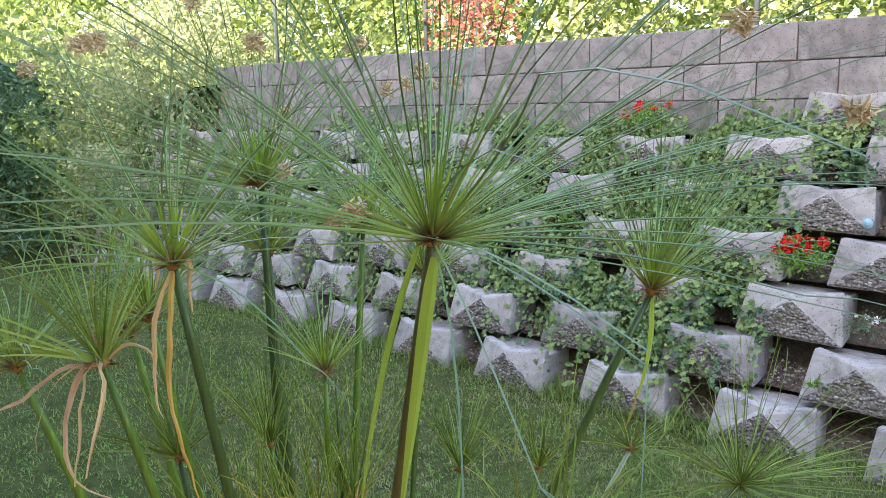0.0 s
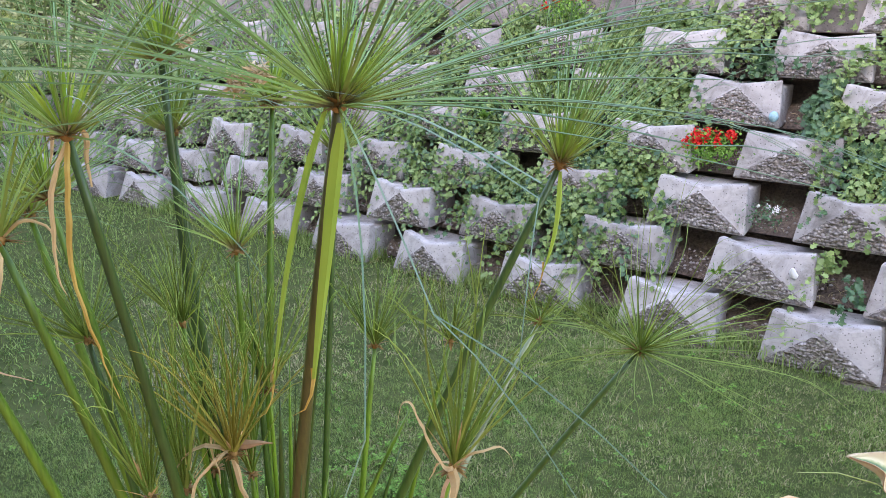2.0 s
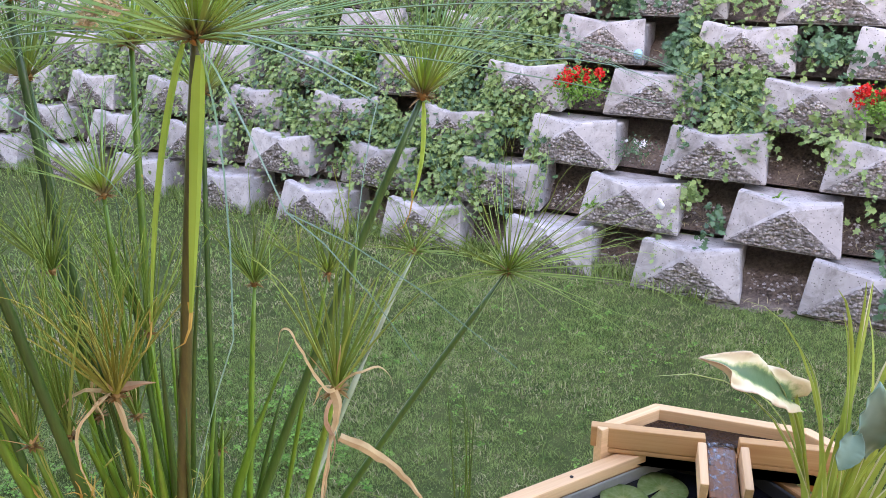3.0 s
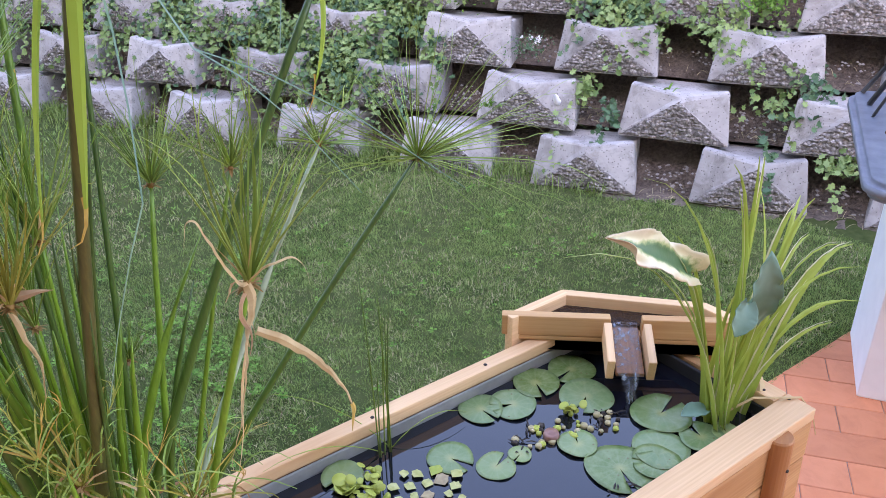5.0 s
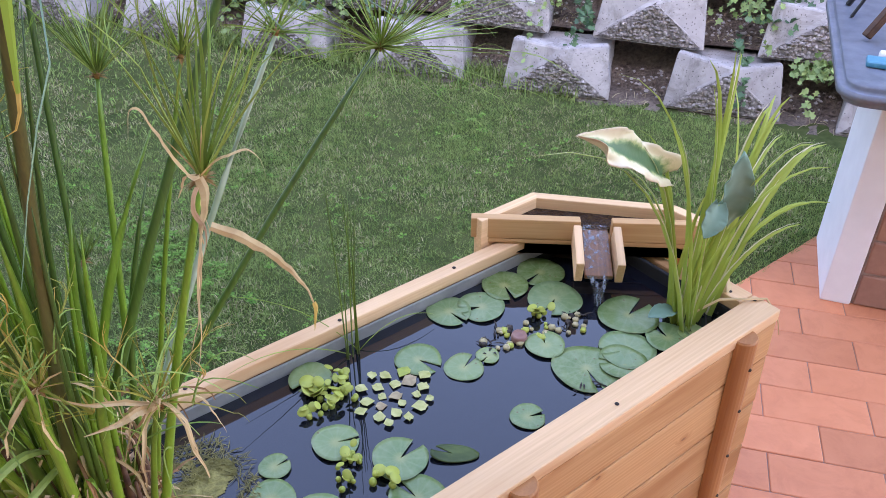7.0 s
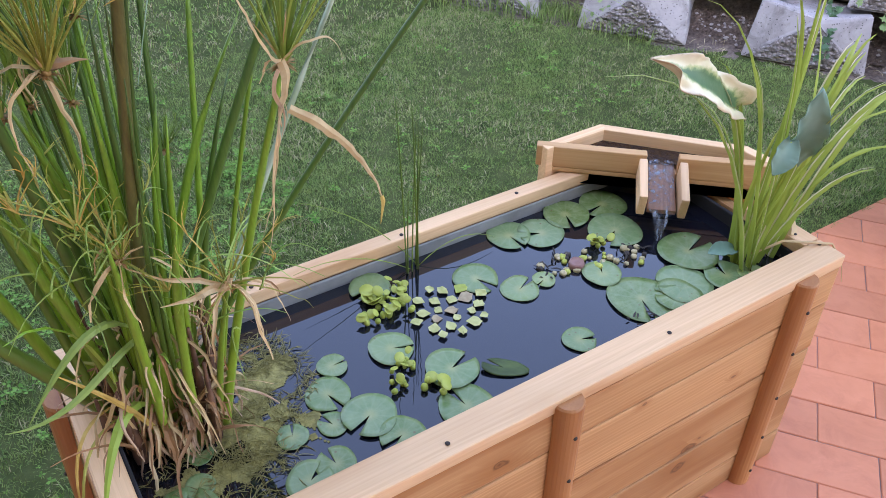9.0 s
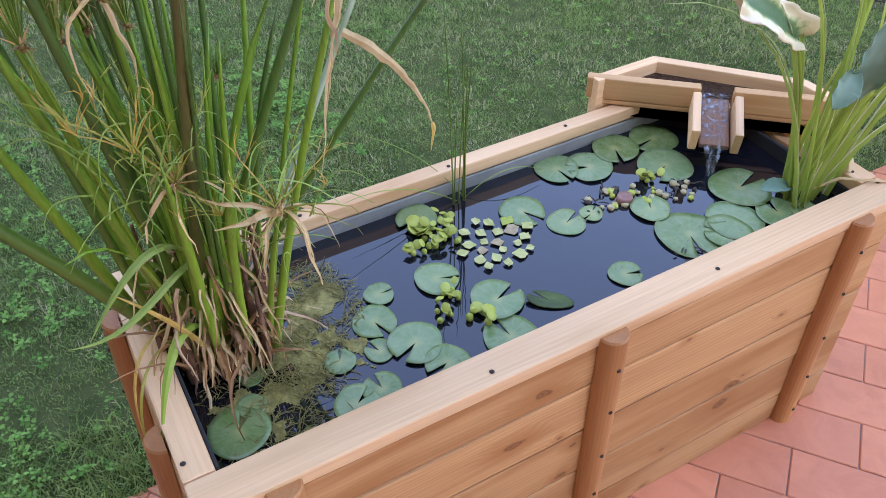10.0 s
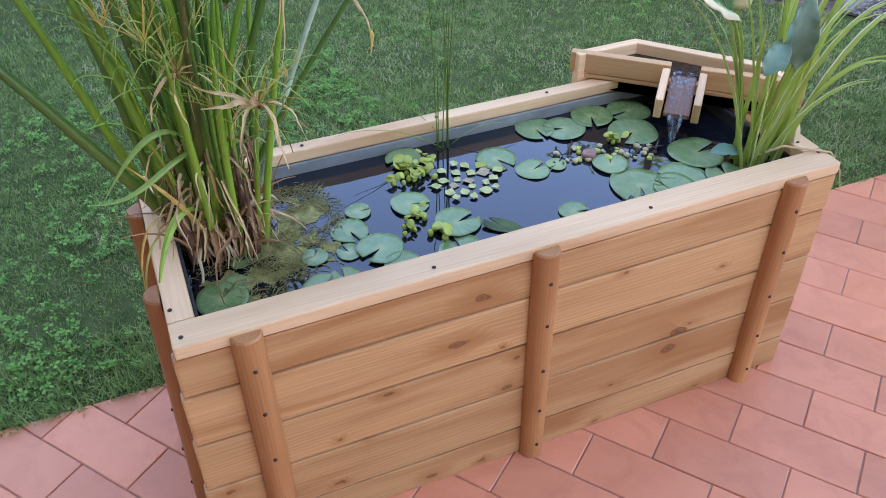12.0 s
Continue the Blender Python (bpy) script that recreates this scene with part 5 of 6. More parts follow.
def algae():
    rnd = random.Random(9)
    pcs = []
    # matted threads between the papyrus foot and open water
    for k in range(3000):
        a, r = rnd.uniform(0, 6.28), math.sqrt(rnd.random())
        if k % 4 == 0:
            x, y = rnd.uniform(.07, .28), rnd.uniform(.08, .26)
        else:
            x, y = .270 + .12 * r * math.cos(a) + .02 * math.sin(a), .325 + .17 * r * math.sin(a)
        if noise.noise(Vector((x * 22, y * 22, 0))) < -0.08 or y < .07 or y > .475:
            continue
        p = Vector((x, y, WATER + rnd.uniform(0, .004)))
        d = Vector((rnd.uniform(-1, 1), rnd.uniform(-1, 1), rnd.uniform(-.05, .1))).normalized() * rnd.uniform(.006, .030)
        pcs.append(tube(bez(p, p + d * .5 + Vector((rnd.uniform(-.005, .005), rnd.uniform(-.005, .005), .003)), p + d, 4), [.0005, .0009, .0008, .0003], 3, .7, False))
    n = 90
    vs, idx, fs = [], {}, []
    for j in range(n + 1):
        for i in range(n + 1):
            x, y = .06 + .38 * i / n, .07 + .40 * j / n
            q = Vector((x, y, 0))
            e = min(((x - .25) / .16) ** 2 + ((y - .33) / .21) ** 2, ((x - .15) / .13) ** 2 + ((y - .17) / .12) ** 2 + .12)
            f = noise.noise(q * 13) * .6 + noise.noise(q * 34) * .5 - (e - .42) * .75
            idx[i, j] = (len(vs), f)
            vs.append(Vector((x, y, WATER + .0012 + .0035 * max(0, noise.noise(q * 60)) * min(1, max(0, f * 3)))))
    for j in range(n):
        for i in range(n):
            c = [idx[i, j], idx[i + 1, j], idx[i + 1, j + 1], idx[i, j + 1]]
            if min(k[1] for k in c) > 0:
                fs.append(tuple(k[0] for k in c))
    pcs.append((vs, fs))
    tagged(part("algae", join(pcs), M_ALGAE, smooth=True), "matted yellow-green algae floating round the papyrus foot", "algae", kind="stuff")


algae()

# ---------------------------------------------------------------- plants at the far end
def blade(rnd, base, tip, w, sag=0.0, n=9):
    reach = math.hypot(tip.x - base.x, tip.y - base.y)
    mid = Vector((base.x * .66 + tip.x * .34, base.y * .66 + tip.y * .34, base.z + (tip.z - base.z) * (.72 + (.5 if tip.x < base.x else 1.0) * reach) + sag + .04))
    path = bez(base, mid, tip, n)
    ws = [w * (1 - (k / (n - 1)) ** 2.2 * .92) for k in range(n)]
    d = tip - base
    side = Vector((-d.y, d.x, 0.1)) if abs(d.x) + abs(d.y) > .02 else Vector((1, .2, 0))
    return path, ws, side.normalized()


def variegated_reed():
    base = Vector((1.345, .136, .52))
    root = empty("striped_reed_plant", PLANT @ Matrix.Translation(base), "clump of green and cream striped reed leaves in the pond", "reed")
    rnd = random.Random(31)
    tips = [(.888, .22, 1.052), (1.037, .2, 1.163), (1.07, .22, 1.05), (1.21, .15, 1.161), (1.255, .16, 1.10), (1.416, .1, 1.058), (1.512, .05, .952), (1.50, .0, .85),
            (1.44, .04, .98), (1.56, .05, .80), (1.60, .1, .90), (1.34, .18, 1.08), (1.47, .16, 1.0), (1.30, .04, .97), (1.52, .16, .97), (1.15, .22, 1.02), (1.15, .27, .93), (1.40, .22, 1.06), (1.24, .21, 1.0), (1.22, .10, .92), (1.37, .19, 1.12), (1.30, .16, 1.15)]
    for k in range(26):
        if k < len(tips):
            t = Vector(tips[k])
        else:
            an = rnd.uniform(-1.6, 1.2)
            t = base + Vector((math.cos(an) * .2, math.sin(an) * .16, rnd.uniform(.25, .48)))
        b = base + Vector((rnd.uniform(-.055, .055), rnd.uniform(-.035, .035), 0))
        w = rnd.uniform(.0052, .0092)
        path, ws, side = blade(rnd, b, t, w, rnd.uniform(-.02, .03))
        path = [p - base for p in path]
        leaf = part("leaf", ribbon(path, ws, side, .35), M_REED, root)
        if k % 2 == 0:
            off = side * (w * .62)
            part("stripe", ribbon([p + off + Vector((0, 0, .0012)) for p in path], [q * .27 for q in ws], side, .3), M_CREAM, leaf, "cream stripe along the leaf")


variegated_reed()


def heart_leaf(c, tip, up, width, ruffle, seed):
    """A broad arrow-shaped blade from stalk point c to its tip."""
    d = tip - c
    L = d.length
    x = d.normalized()
    y = (up.cross(x)).normalized()
    z = x.cross(y)
    n, m = 44, 27
    vs, fs, rim = [], [], []
    for i in range(n + 1):
        t = i / n
        w = width * (math.sin(math.pi * min(1, t * .86 + .14)) ** .75) * (1.0 if t > .12 else .75 + 2 * t)
        for j in range(m):
            s = (j / (m - 1)) * 2 - 1
            back = -.12 * L * (abs(s) ** 1.5) * max(0, 1 - t * 4)
            rip = ruffle * abs(s) ** 2 * (noise.noise(Vector((t * 5, s * 1.2, seed))) + .25 * noise.noise(Vector((t * 12, s * 1.5, seed))))
            vs.append(c + x * (t * L + back) + y * (s * w * (1 + .04 * noise.noise(Vector((t * 9, s, seed + 4))))) + z * (.30 * w * s * s + rip + .06 * L * math.sin(t * math.pi)))
            lim = .62 - .75 * max(0, t - .5) - (.16 if s > 0 else 0) + .25 * noise.noise(Vector((t * 6, s * 1.6, seed)))
            rim.append(abs(s) - lim)
    for i in range(n):
        for j in range(m - 1):
            a = i * m + j
            fs.append((a, a + 1, a + m + 1, a + m))
    return vs, fs, rim


def arum():
    base = Vector((1.30, .14, .52))
    root = empty("calla_plant", PLANT @ Matrix.Translation(base), "broad-leaved calla with one cream-edged and one blue-green leaf", "calla")
    V = Vector
    def leaf(c, tip, up, w, ruffle, seed, mats, name_label, stalk_mid):
        vs, fs, edge = heart_leaf(V(c), V(tip), V(up), w, ruffle, seed)
        me = bpy.data.meshes.new("leaf")
        me.from_pydata([p - base for p in vs], [], fs)
        me.materials.append(mats[0])
        me.attributes.new("rim", "FLOAT", "POINT").data.foreach_set("value", edge)
        me.polygons.foreach_set("use_smooth", [True] * len(fs))
        st = part("stalk", tube([p - base for p in bez(V((base.x, base.y, .52)), V(stalk_mid), V(c), 9)], [.0055 - .0003 * k for k in range(9)], 6), M_REED, root, smooth=True)
        ob = part("leaf", me, None, st, name_label)
        mod = ob.modifiers.new("thick", "SOLIDIFY")
        mod.thickness = .0012
    leaf((1.205, .191, .920), (.964, .20, 1.073), (.35, -.85, .62), .038, .042, 3, (M_VARIEG,), "cream-edged green ruffled leaf", (1.27, .17, .80))
    leaf((1.335, .12, .808), (1.308, .10, .978), (-.5, -.8, .2), .034, .022, 8, (M_TEAL,), "folded blue-green leaf", (1.33, .14, .68))
    leaf((1.287, .11, .868), (1.25, .10, .81), (-.3, -.8, .5), .026, .006, 5, (M_TEAL,), "small blue-green leaf", (1.31, .13, .70))
    leaf((1.29, .15, .575), (1.22, .16, .585), (0, -.2, 1), .02, .004, 6, (M_TEAL,), "small leaf over the water", (1.29, .15, .55))
    # long withered stalk that lies on the rim
    part("dry_stalk", tube([V(p) - base for p in ((1.31, .12, .575), (1.36, .09, .612), (1.41, .055, .612), (1.45, .035, .607), (1.468, .01, .57), (1.475, -.005, .52))], [.003, .003, .0028, .0025, .0018, .001], 5), M_DRY, root, "dry straw-coloured stalk over the rim")
    part("dry_leaf", strip(random.Random(2), V((1.40, .10, .606)) - base, V((.3, .3, .25)), .07, .014, .5, 7), M_DRY, root, "dead brown leaf on the rim")


arum()


def fine_rush():
    root = empty("fine_rush", (.695, .485, WATER), "three thin dark green upright rush stems in the pond", "rush")
    rnd = random.Random(4)
    for k in range(6):
        b = Vector((rnd.uniform(-.02, .02), rnd.uniform(-.012, .012), -.02))
        t = b + Vector((rnd.uniform(-.025, .025), rnd.uniform(-.02, .02), rnd.uniform(.24, .52)))
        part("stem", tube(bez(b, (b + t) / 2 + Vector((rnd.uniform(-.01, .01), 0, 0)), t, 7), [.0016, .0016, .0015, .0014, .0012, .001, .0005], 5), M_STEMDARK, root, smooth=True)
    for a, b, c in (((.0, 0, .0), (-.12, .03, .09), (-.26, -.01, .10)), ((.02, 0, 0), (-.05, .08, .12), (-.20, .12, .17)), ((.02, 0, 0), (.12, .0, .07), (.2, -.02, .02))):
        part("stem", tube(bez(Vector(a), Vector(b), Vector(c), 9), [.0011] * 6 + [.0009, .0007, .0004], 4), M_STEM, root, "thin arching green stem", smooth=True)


fine_rush()

# ---------------------------------------------------------------- masonry table


def garden_table():
    ux, vx = WB, WD                                 # depth, length
    o = Vector((2.427, .320, 0))                    # front foot of the white leg
    M = Matrix(((ux.x, vx.x, 0, o.x), (ux.y, vx.y, 0, o.y), (0, 0, 1, 0), (0, 0, 0, 1)))
    root = empty("masonry_table", M, "garden table with grey slab top on white plaster leg", "table")
    part("leg", box_bm(0, .40, 0, .095, 0, .775, .006, 2), M_PLASTER, root, "white plastered leg")
    bm = bmesh.new()
    pts = []
    x0, x1, y0, y1, r = -.225, .72, -.157, 1.3, .08
    for cx, cy, a0 in ((x0 + r, y0 + r, 180), (x1 - r, y0 + r, 270), (x1 - r, y1 - r, 0), (x0 + r, y1 - r, 90)):
        for k in range(8):
            a = radians(a0 + 90 * k / 7)
            pts.append((cx + r * math.cos(a), cy + r * math.sin(a), 0))
    f = bm.faces.new([bm.verts.new(p) for p in pts])
    g = bmesh.ops.extrude_face_region(bm, geom=[f])
    for v in g["geom"]:
        if isinstance(v, bmesh.types.BMVert):
            v.co.z = .058
    bmesh.ops.recalc_face_normals(bm, faces=bm.faces[:])
    bmesh.ops.bevel(bm, geom=[e for e in bm.edges if abs(e.verts[0].co.z - e.verts[1].co.z) < .001], offset=.018, segments=6, affect="EDGES")
    part("slab", bm, M_SLAB, root, "grey-blue polished slab with rounded corner", smooth=True, loc=(0, 0, .776))
    # brick pier inside the leg
    pier = part("pier", box_bm(.012, .38, .098, .25, 0, .772), M_GROUT, root, "brown brick pier")
    bk = box_bm(0, .19, 0, .13, 0, .118, .004, 1)
    me = bpy.data.meshes.new("brick")
    bk.to_mesh(me)
    bk.free()
    me.materials.append(M_BRICK)
    for c in range(6):
        for k in range(2):
            part("brick", me, None, pier, loc=(.004 + k * .19, .104, .004 + c * .128))
    return root, M


TABLE, TM = garden_table()


def table_things():
    z = .834
    root = empty("iron_stand", TM @ Matrix.Translation((.52, -.02, z)), "black iron stand with thin splayed legs on the table", "stand")
    for a, b, r in (((-.13, -.08, 0), (-.12, .02, .28), .0055), ((.003, -.083, 0), (-.05, .02, .28), .0095), ((.147, -.094, 0), (.05, .02, .28), .0085), ((-.10, .14, 0), (-.10, .06, .28), .0075), ((.12, .14, 0), (.05, .06, .28), .0075)):
        a, b = Vector(a), Vector(b)
        part("leg", tube([a, a + Vector((.001, .002, .004)), (a + b) / 2 + Vector((0, .008, 0)), b], [r, r, r * .95, r * .9], 8), M_IRON, root, smooth=True)
    part("plate", box_bm(-.15, .08, .0, .08, .277, .292, .004, 2), M_IRON, root)
    lean = Vector((.30, .55, .95)).normalized()
    m = TM @ Matrix.Translation(Vector((.172, -.075, z + .008)) + lean * .005) @ lean.to_track_quat("Z", "Y").to_matrix().to_4x4()
    tagged(part("wooden_prop", box_bm(-.013, .013, -.012, .012, 0, .32, .003, 1), M_PROP, loc=m), "dark brown slanted wooden prop on the table", "prop")
    blue = mottled("blue_plastic", (.03, .20, .30), (.06, .28, .38), 30, .4, .1, .001)
    tagged(part("blue_tray", box_bm(0, .06, 0, .22, 0, .018, .008, 3), blue, loc=TM @ pose(-.06, -.088, z + .001, 0, 0, 4)), "shallow blue plastic tray on the table", "tray")
    bm = bmesh.new()
    bmesh.ops.create_cone(bm, cap_ends=True, segments=18, radius1=.013, radius2=.013, depth=.12)
    bmesh.ops.bevel(bm, geom=[e for e in bm.edges if e.is_boundary or e.calc_face_angle(0) > 1], offset=.002, segments=1, affect="EDGES")
    tagged(part("white_roll", bm, M_PLASTER, smooth=False, loc=TM @ pose(.022, .012, z + .014, 90, 0, 0)), "small white roll lying on the table", "roll")


table_things()


# ---------------------------------------------------------------- scattered leaves
def scatter_mesh(name, verts, faces, mat, smooth=False):
    me = bpy.data.meshes.new(name)
    nv, nf, k = len(verts), len(faces), faces.shape[1]
    me.vertices.add(nv)
    me.vertices.foreach_set("co", np.ascontiguousarray(verts, dtype=np.float32).ravel())
    me.loops.add(nf * k)
    me.loops.foreach_set("vertex_index", np.ascontiguousarray(faces, dtype=np.int32).ravel())
    me.polygons.add(nf)
    me.polygons.foreach_set("loop_start", np.arange(nf, dtype=np.int32) * k)
    me.update(calc_edges=True)
    me.validate()
    for m in mat if isinstance(mat, (list, tuple)) else [mat]:
        me.materials.append(m)
    return me


def leaves(rs, centres, size, normal, shape, lift=0.25, spread=0.6):
    """Many copies of a flat leaf outline (folded along its middle), turned about, as arrays."""
    n = len(centres)
    shape = np.array(shape, float)
    k = len(shape)
    nn = normal + rs.normal(0, spread, (n, 3))
    nn /= np.linalg.norm(nn, axis=1)[:, None]
    t = rs.normal(0, 1, (n, 3))
    t -= nn * (t * nn).sum(1)[:, None]
    t /= np.linalg.norm(t, axis=1)[:, None]
    b = np.cross(nn, t)
    sz = size * rs.uniform(.6, 1.3, n)
    pts = centres[:, None, :] + sz[:, None, None] * (shape[None, :, 0:1] * t[:, None, :] + shape[None, :, 1:2] * b[:, None, :] + (np.abs(shape[None, :, 1:2]) * lift) * nn[:, None, :])
    return pts.reshape(-1, 3)


def leaf_faces(n, k, tris):
    tris = np.array(tris)
    return (np.arange(n)[:, None, None] * k + tris[None]).reshape(-1, 3)


IVY = [(-.5, 0), (-.25, .42), (.0, .25), (.2, .5), (.3, .15), (.75, 0), (.3, -.15), (.2, -.5), (0, -.25), (-.25, -.42)]
IVY_T = [(0, 1, 2), (0, 2, 4), (2, 3, 4), (0, 4, 5), (0, 5, 6), (0, 6, 8), (6, 7, 8), (0, 8, 9)]
OVAL = [(-.5, 0), (-.1, .3), (.3, .22), (.6, 0), (.3, -.22), (-.1, -.3)]
OVAL_T = [(0, 1, 2), (0, 2, 3), (0, 3, 4), (0, 4, 5)]

rs = np.random.RandomState(5)
WDn, WBn, WOn = np.array(WD), np.array(WB), np.array(WO)


def on_wall(s, z, off):
    """Places on the stepped face of the retaining wall, off metres in front of it."""
    s, z = s * SS, z * ZS
    r = np.maximum(0, z / RISE - .5)
    return WOn + WDn * s[:, None] + WBn * (BACK * r - off)[:, None] + np.array([0, 0, 1.0]) * z[:, None]


FACE = -WBn * .75 + np.array([0, 0, .65])


def ivy(name, patches, mat, size, label, seed):
    r = np.random.RandomState(seed)
    cs = []
    for s0, z0, ws, wz, n in patches:
        n = int(n * 1.9)
        a = r.normal(0, 1, (n, 2))
        s, z = s0 + a[:, 0] * ws, z0 + a[:, 1] * wz
        keep = np.array([noise.noise(Vector((p * 5.0, q * 5.0, seed))) > -.22 for p, q in zip(s, z)]) & (z > .02) & (z < 1.80)
        s, z = s[keep], z[keep]
        cs.append(on_wall(s, z, r.uniform(-.05, .10, len(s))))
        # shoots that trail down from the patch
        for k in range(max(1, n // 170)):
            m = r.randint(8, 26)
            s1, z1 = s0 + r.normal() * ws * 1.1, z0 + r.normal() * wz
            st = s1 + np.cumsum(r.normal(0, .009, m)) + np.linspace(0, r.uniform(-.05, .05), m)
            zt = z1 - np.linspace(0, m * .0125, m)
            ok = (zt > .03) & (zt < 1.8)
            cs.append(on_wall(st[ok] + r.normal(0, .016, ok.sum()), zt[ok] + r.normal(0, .01, ok.sum()), .06 + r.uniform(0, .05, ok.sum())))
    c = np.concatenate(cs)
    v = leaves(r, c, size, FACE, IVY, .2, .5)
    ob = new(name, scatter_mesh(name, v, leaf_faces(len(c), len(IVY), IVY_T), mat))
    return tagged(ob, label, "ivy", kind="stuff")


ivy("ivy", [(-1.16, .98, .22, .15, 2000), (-.90, .92, .12, .14, 800), (-1.08, .66, .16, .14, 900), (-.88, .50, .12, .10, 520), (-1.2, .36, .18, .10, 420), (-1.62, .80, .22, .20, 900),
            (-1.65, .50, .20, .10, 420), (-2.0, 1.02, .28, .18, 900), (-2.2, .6, .25, .14, 600), (-2.5, 1.2, .4, .10, 700), (-3.0, .9, .5, .24, 1800), (-3.8, .85, .5, .26, 1500),
            (-4.6, .9, .6, .28, 1500), (-5.6, .8, .6, .3, 1200), (-6.5, .9, .5, .35, 900), (-7.3, .9, .4, .4, 1300), (-8.1, 1.0, .35, .4, 1000), (-7.5, 1.55, .6, .12, 1000), (-2.9, .35, .6, .10, 300),
            (.05, 1.14, .05, .10, 420), (.07, .94, .05, .10, 360), (.20, .80, .10, .05, 420), (.30, .88, .05, .05, 160), (.36, .66, .05, .08, 120), (.14, .74, .04, .06, 120),
            (.66, .76, .12, .05, 160), (.55, 1.04, .08, .04, 120), (.72, .68, .05, .05, 70), (.92, .58, .05, .08, 90), (1.0, .48, .04, .05, 50), (1.28, .22, .07, .02, 60),
            (-.72, 1.34, .16, .06, 420), (-1.0, 1.41, .18, .05, 420), (-.42, 1.50, .16, .06, 360), (-1.2, 1.32, .18, .05, 360), (-1.7, 1.38, .5, .07, 800), (-2.6, 1.40, .6, .07, 800), (-3.6, 1.42, .6, .07, 700),
            (.1, 1.58, .5, .06, 700), (.5, 1.34, .2, .07, 420), (.13, .42, .03, .04, 40)],
    M_IVY, .033, "yellow-green ivy trailing over the concrete blocks", 1)
ivy("dark_ivy", [(-.09, 1.08, .035, .08, 240), (-.04, .98, .04, .05, 140), (.22, .80, .09, .05, 260), (.26, .72, .06, .03, 100), (-.86, .50, .14, .08, 200), (-1.25, .42, .14, .08, 200), (-.40, 1.22, .08, .04, 120),
                 (.60, 1.05, .10, .04, 160), (-1.55, .72, .3, .2, 360), (-2.1, .7, .3, .2, 300), (-1.1, .82, .2, .2, 360), (.26, .31, .04, .03, 40), (1.0, .29, .03, .04, 50), (1.12, .5, .05, .03, 40), (-2.8, .8, .5, .2, 400)],
    M_IVYDARK, .036, "dark green ivy hanging between the blocks", 2)


def geranium(s, z, n, seed, off=.08):
    rnd = random.Random(seed)
    c = Vector(on_wall(np.array([s]), np.array([z]), np.array([off]))[0])
    root = empty("geranium", c, "red-flowered geranium with ferny green leaves on the wall", "geranium", "geraniums on the wall")
    r = np.random.RandomState(seed)
    cc = np.array(r.normal(0, 1, (800, 3)) * [.075, .075, .045]) + [0, 0, -.02]
    v = leaves(r, cc, .020, FACE, OVAL, .2, .9)
    part("foliage", scatter_mesh("foliage", v, leaf_faces(800, 6, OVAL_T), M_CLOVER), None, root, "fine dark green foliage")
    for k in range(n):
        p = Vector((rnd.uniform(-.14, .14), rnd.uniform(-.10, .06), rnd.uniform(.0, .08)))
        p = WD * p.x + WB * p.y + Vector((0, 0, p.z))
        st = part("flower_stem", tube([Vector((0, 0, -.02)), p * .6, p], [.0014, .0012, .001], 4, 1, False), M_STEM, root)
        rr = np.random.RandomState(seed * 50 + k)
        q = rr.normal(0, 1, (26, 3)) * .012
        v = leaves(rr, q, .023, np.array([-.3, -.6, .5]), OVAL, .3, .8)
        part("bloom", scatter_mesh("bloom", v, leaf_faces(26, 6, OVAL_T), M_RED), None, st, "bright red bloom", loc=tuple(p))


geranium(-.535, .845, 15, 61)
geranium(.85, .85, 13, 62)
geranium(-1.63, 1.49, 7, 63)


def white_flowers():
    c = Vector(on_wall(np.array([-.185]), np.array([.565]), np.array([.05]))[0])
    root = empty("white_flower_plant", c, "small white-flowered plant growing between the blocks", "flower")
    r = np.random.RandomState(8)
    cc = r.normal(0, 1, (260, 3)) * [.06, .05, .035]
    part("foliage", scatter_mesh("foliage", leaves(r, cc, .014, FACE, OVAL, .2, .9), leaf_faces(260, 6, OVAL_T), M_IVYDARK), None, root, "grey-green thin foliage")
    for k in range(7):
        q = np.array([r.uniform(-.07, .07), r.uniform(-.06, .02), r.uniform(.02, .06)]) + r.normal(0, 1, (12, 3)) * .006
        part("bloom", scatter_mesh("bloom", leaves(r, q, .011, np.array([0, -.6, .6]), OVAL, .2, .6), leaf_faces(12, 6, OVAL_T), M_WHITEP), None, root, "white bloom")


white_flowers()


def wall_weeds(s, z, n, L, mat, seed, label):
    rnd = random.Random(seed)
    c = Vector(on_wall(np.array([s]), np.array([z]), np.array([.05]))[0])
    root = empty("weed", c, label, "weed", "weeds on the wall")
    for k in range(n):
        d = Vector((rnd.uniform(-1, 1), rnd.uniform(-1, .4), rnd.uniform(.3, 1.2))).normalized() * L * rnd.uniform(.5, 1.1)
        p = Vector((rnd.uniform(-.03, .03), rnd.uniform(-.03, .03), 0))
        part("leaf", ribbon(bez(p, p + d * .55 + Vector((0, 0, .02)), p + d - Vector((0, 0, L * .2)), 6), [L * .05, L * .09, L * .11, L * .09, L * .05, .0005], d.cross(Vector((0, 0, 1))).normalized(), .3), mat, root)


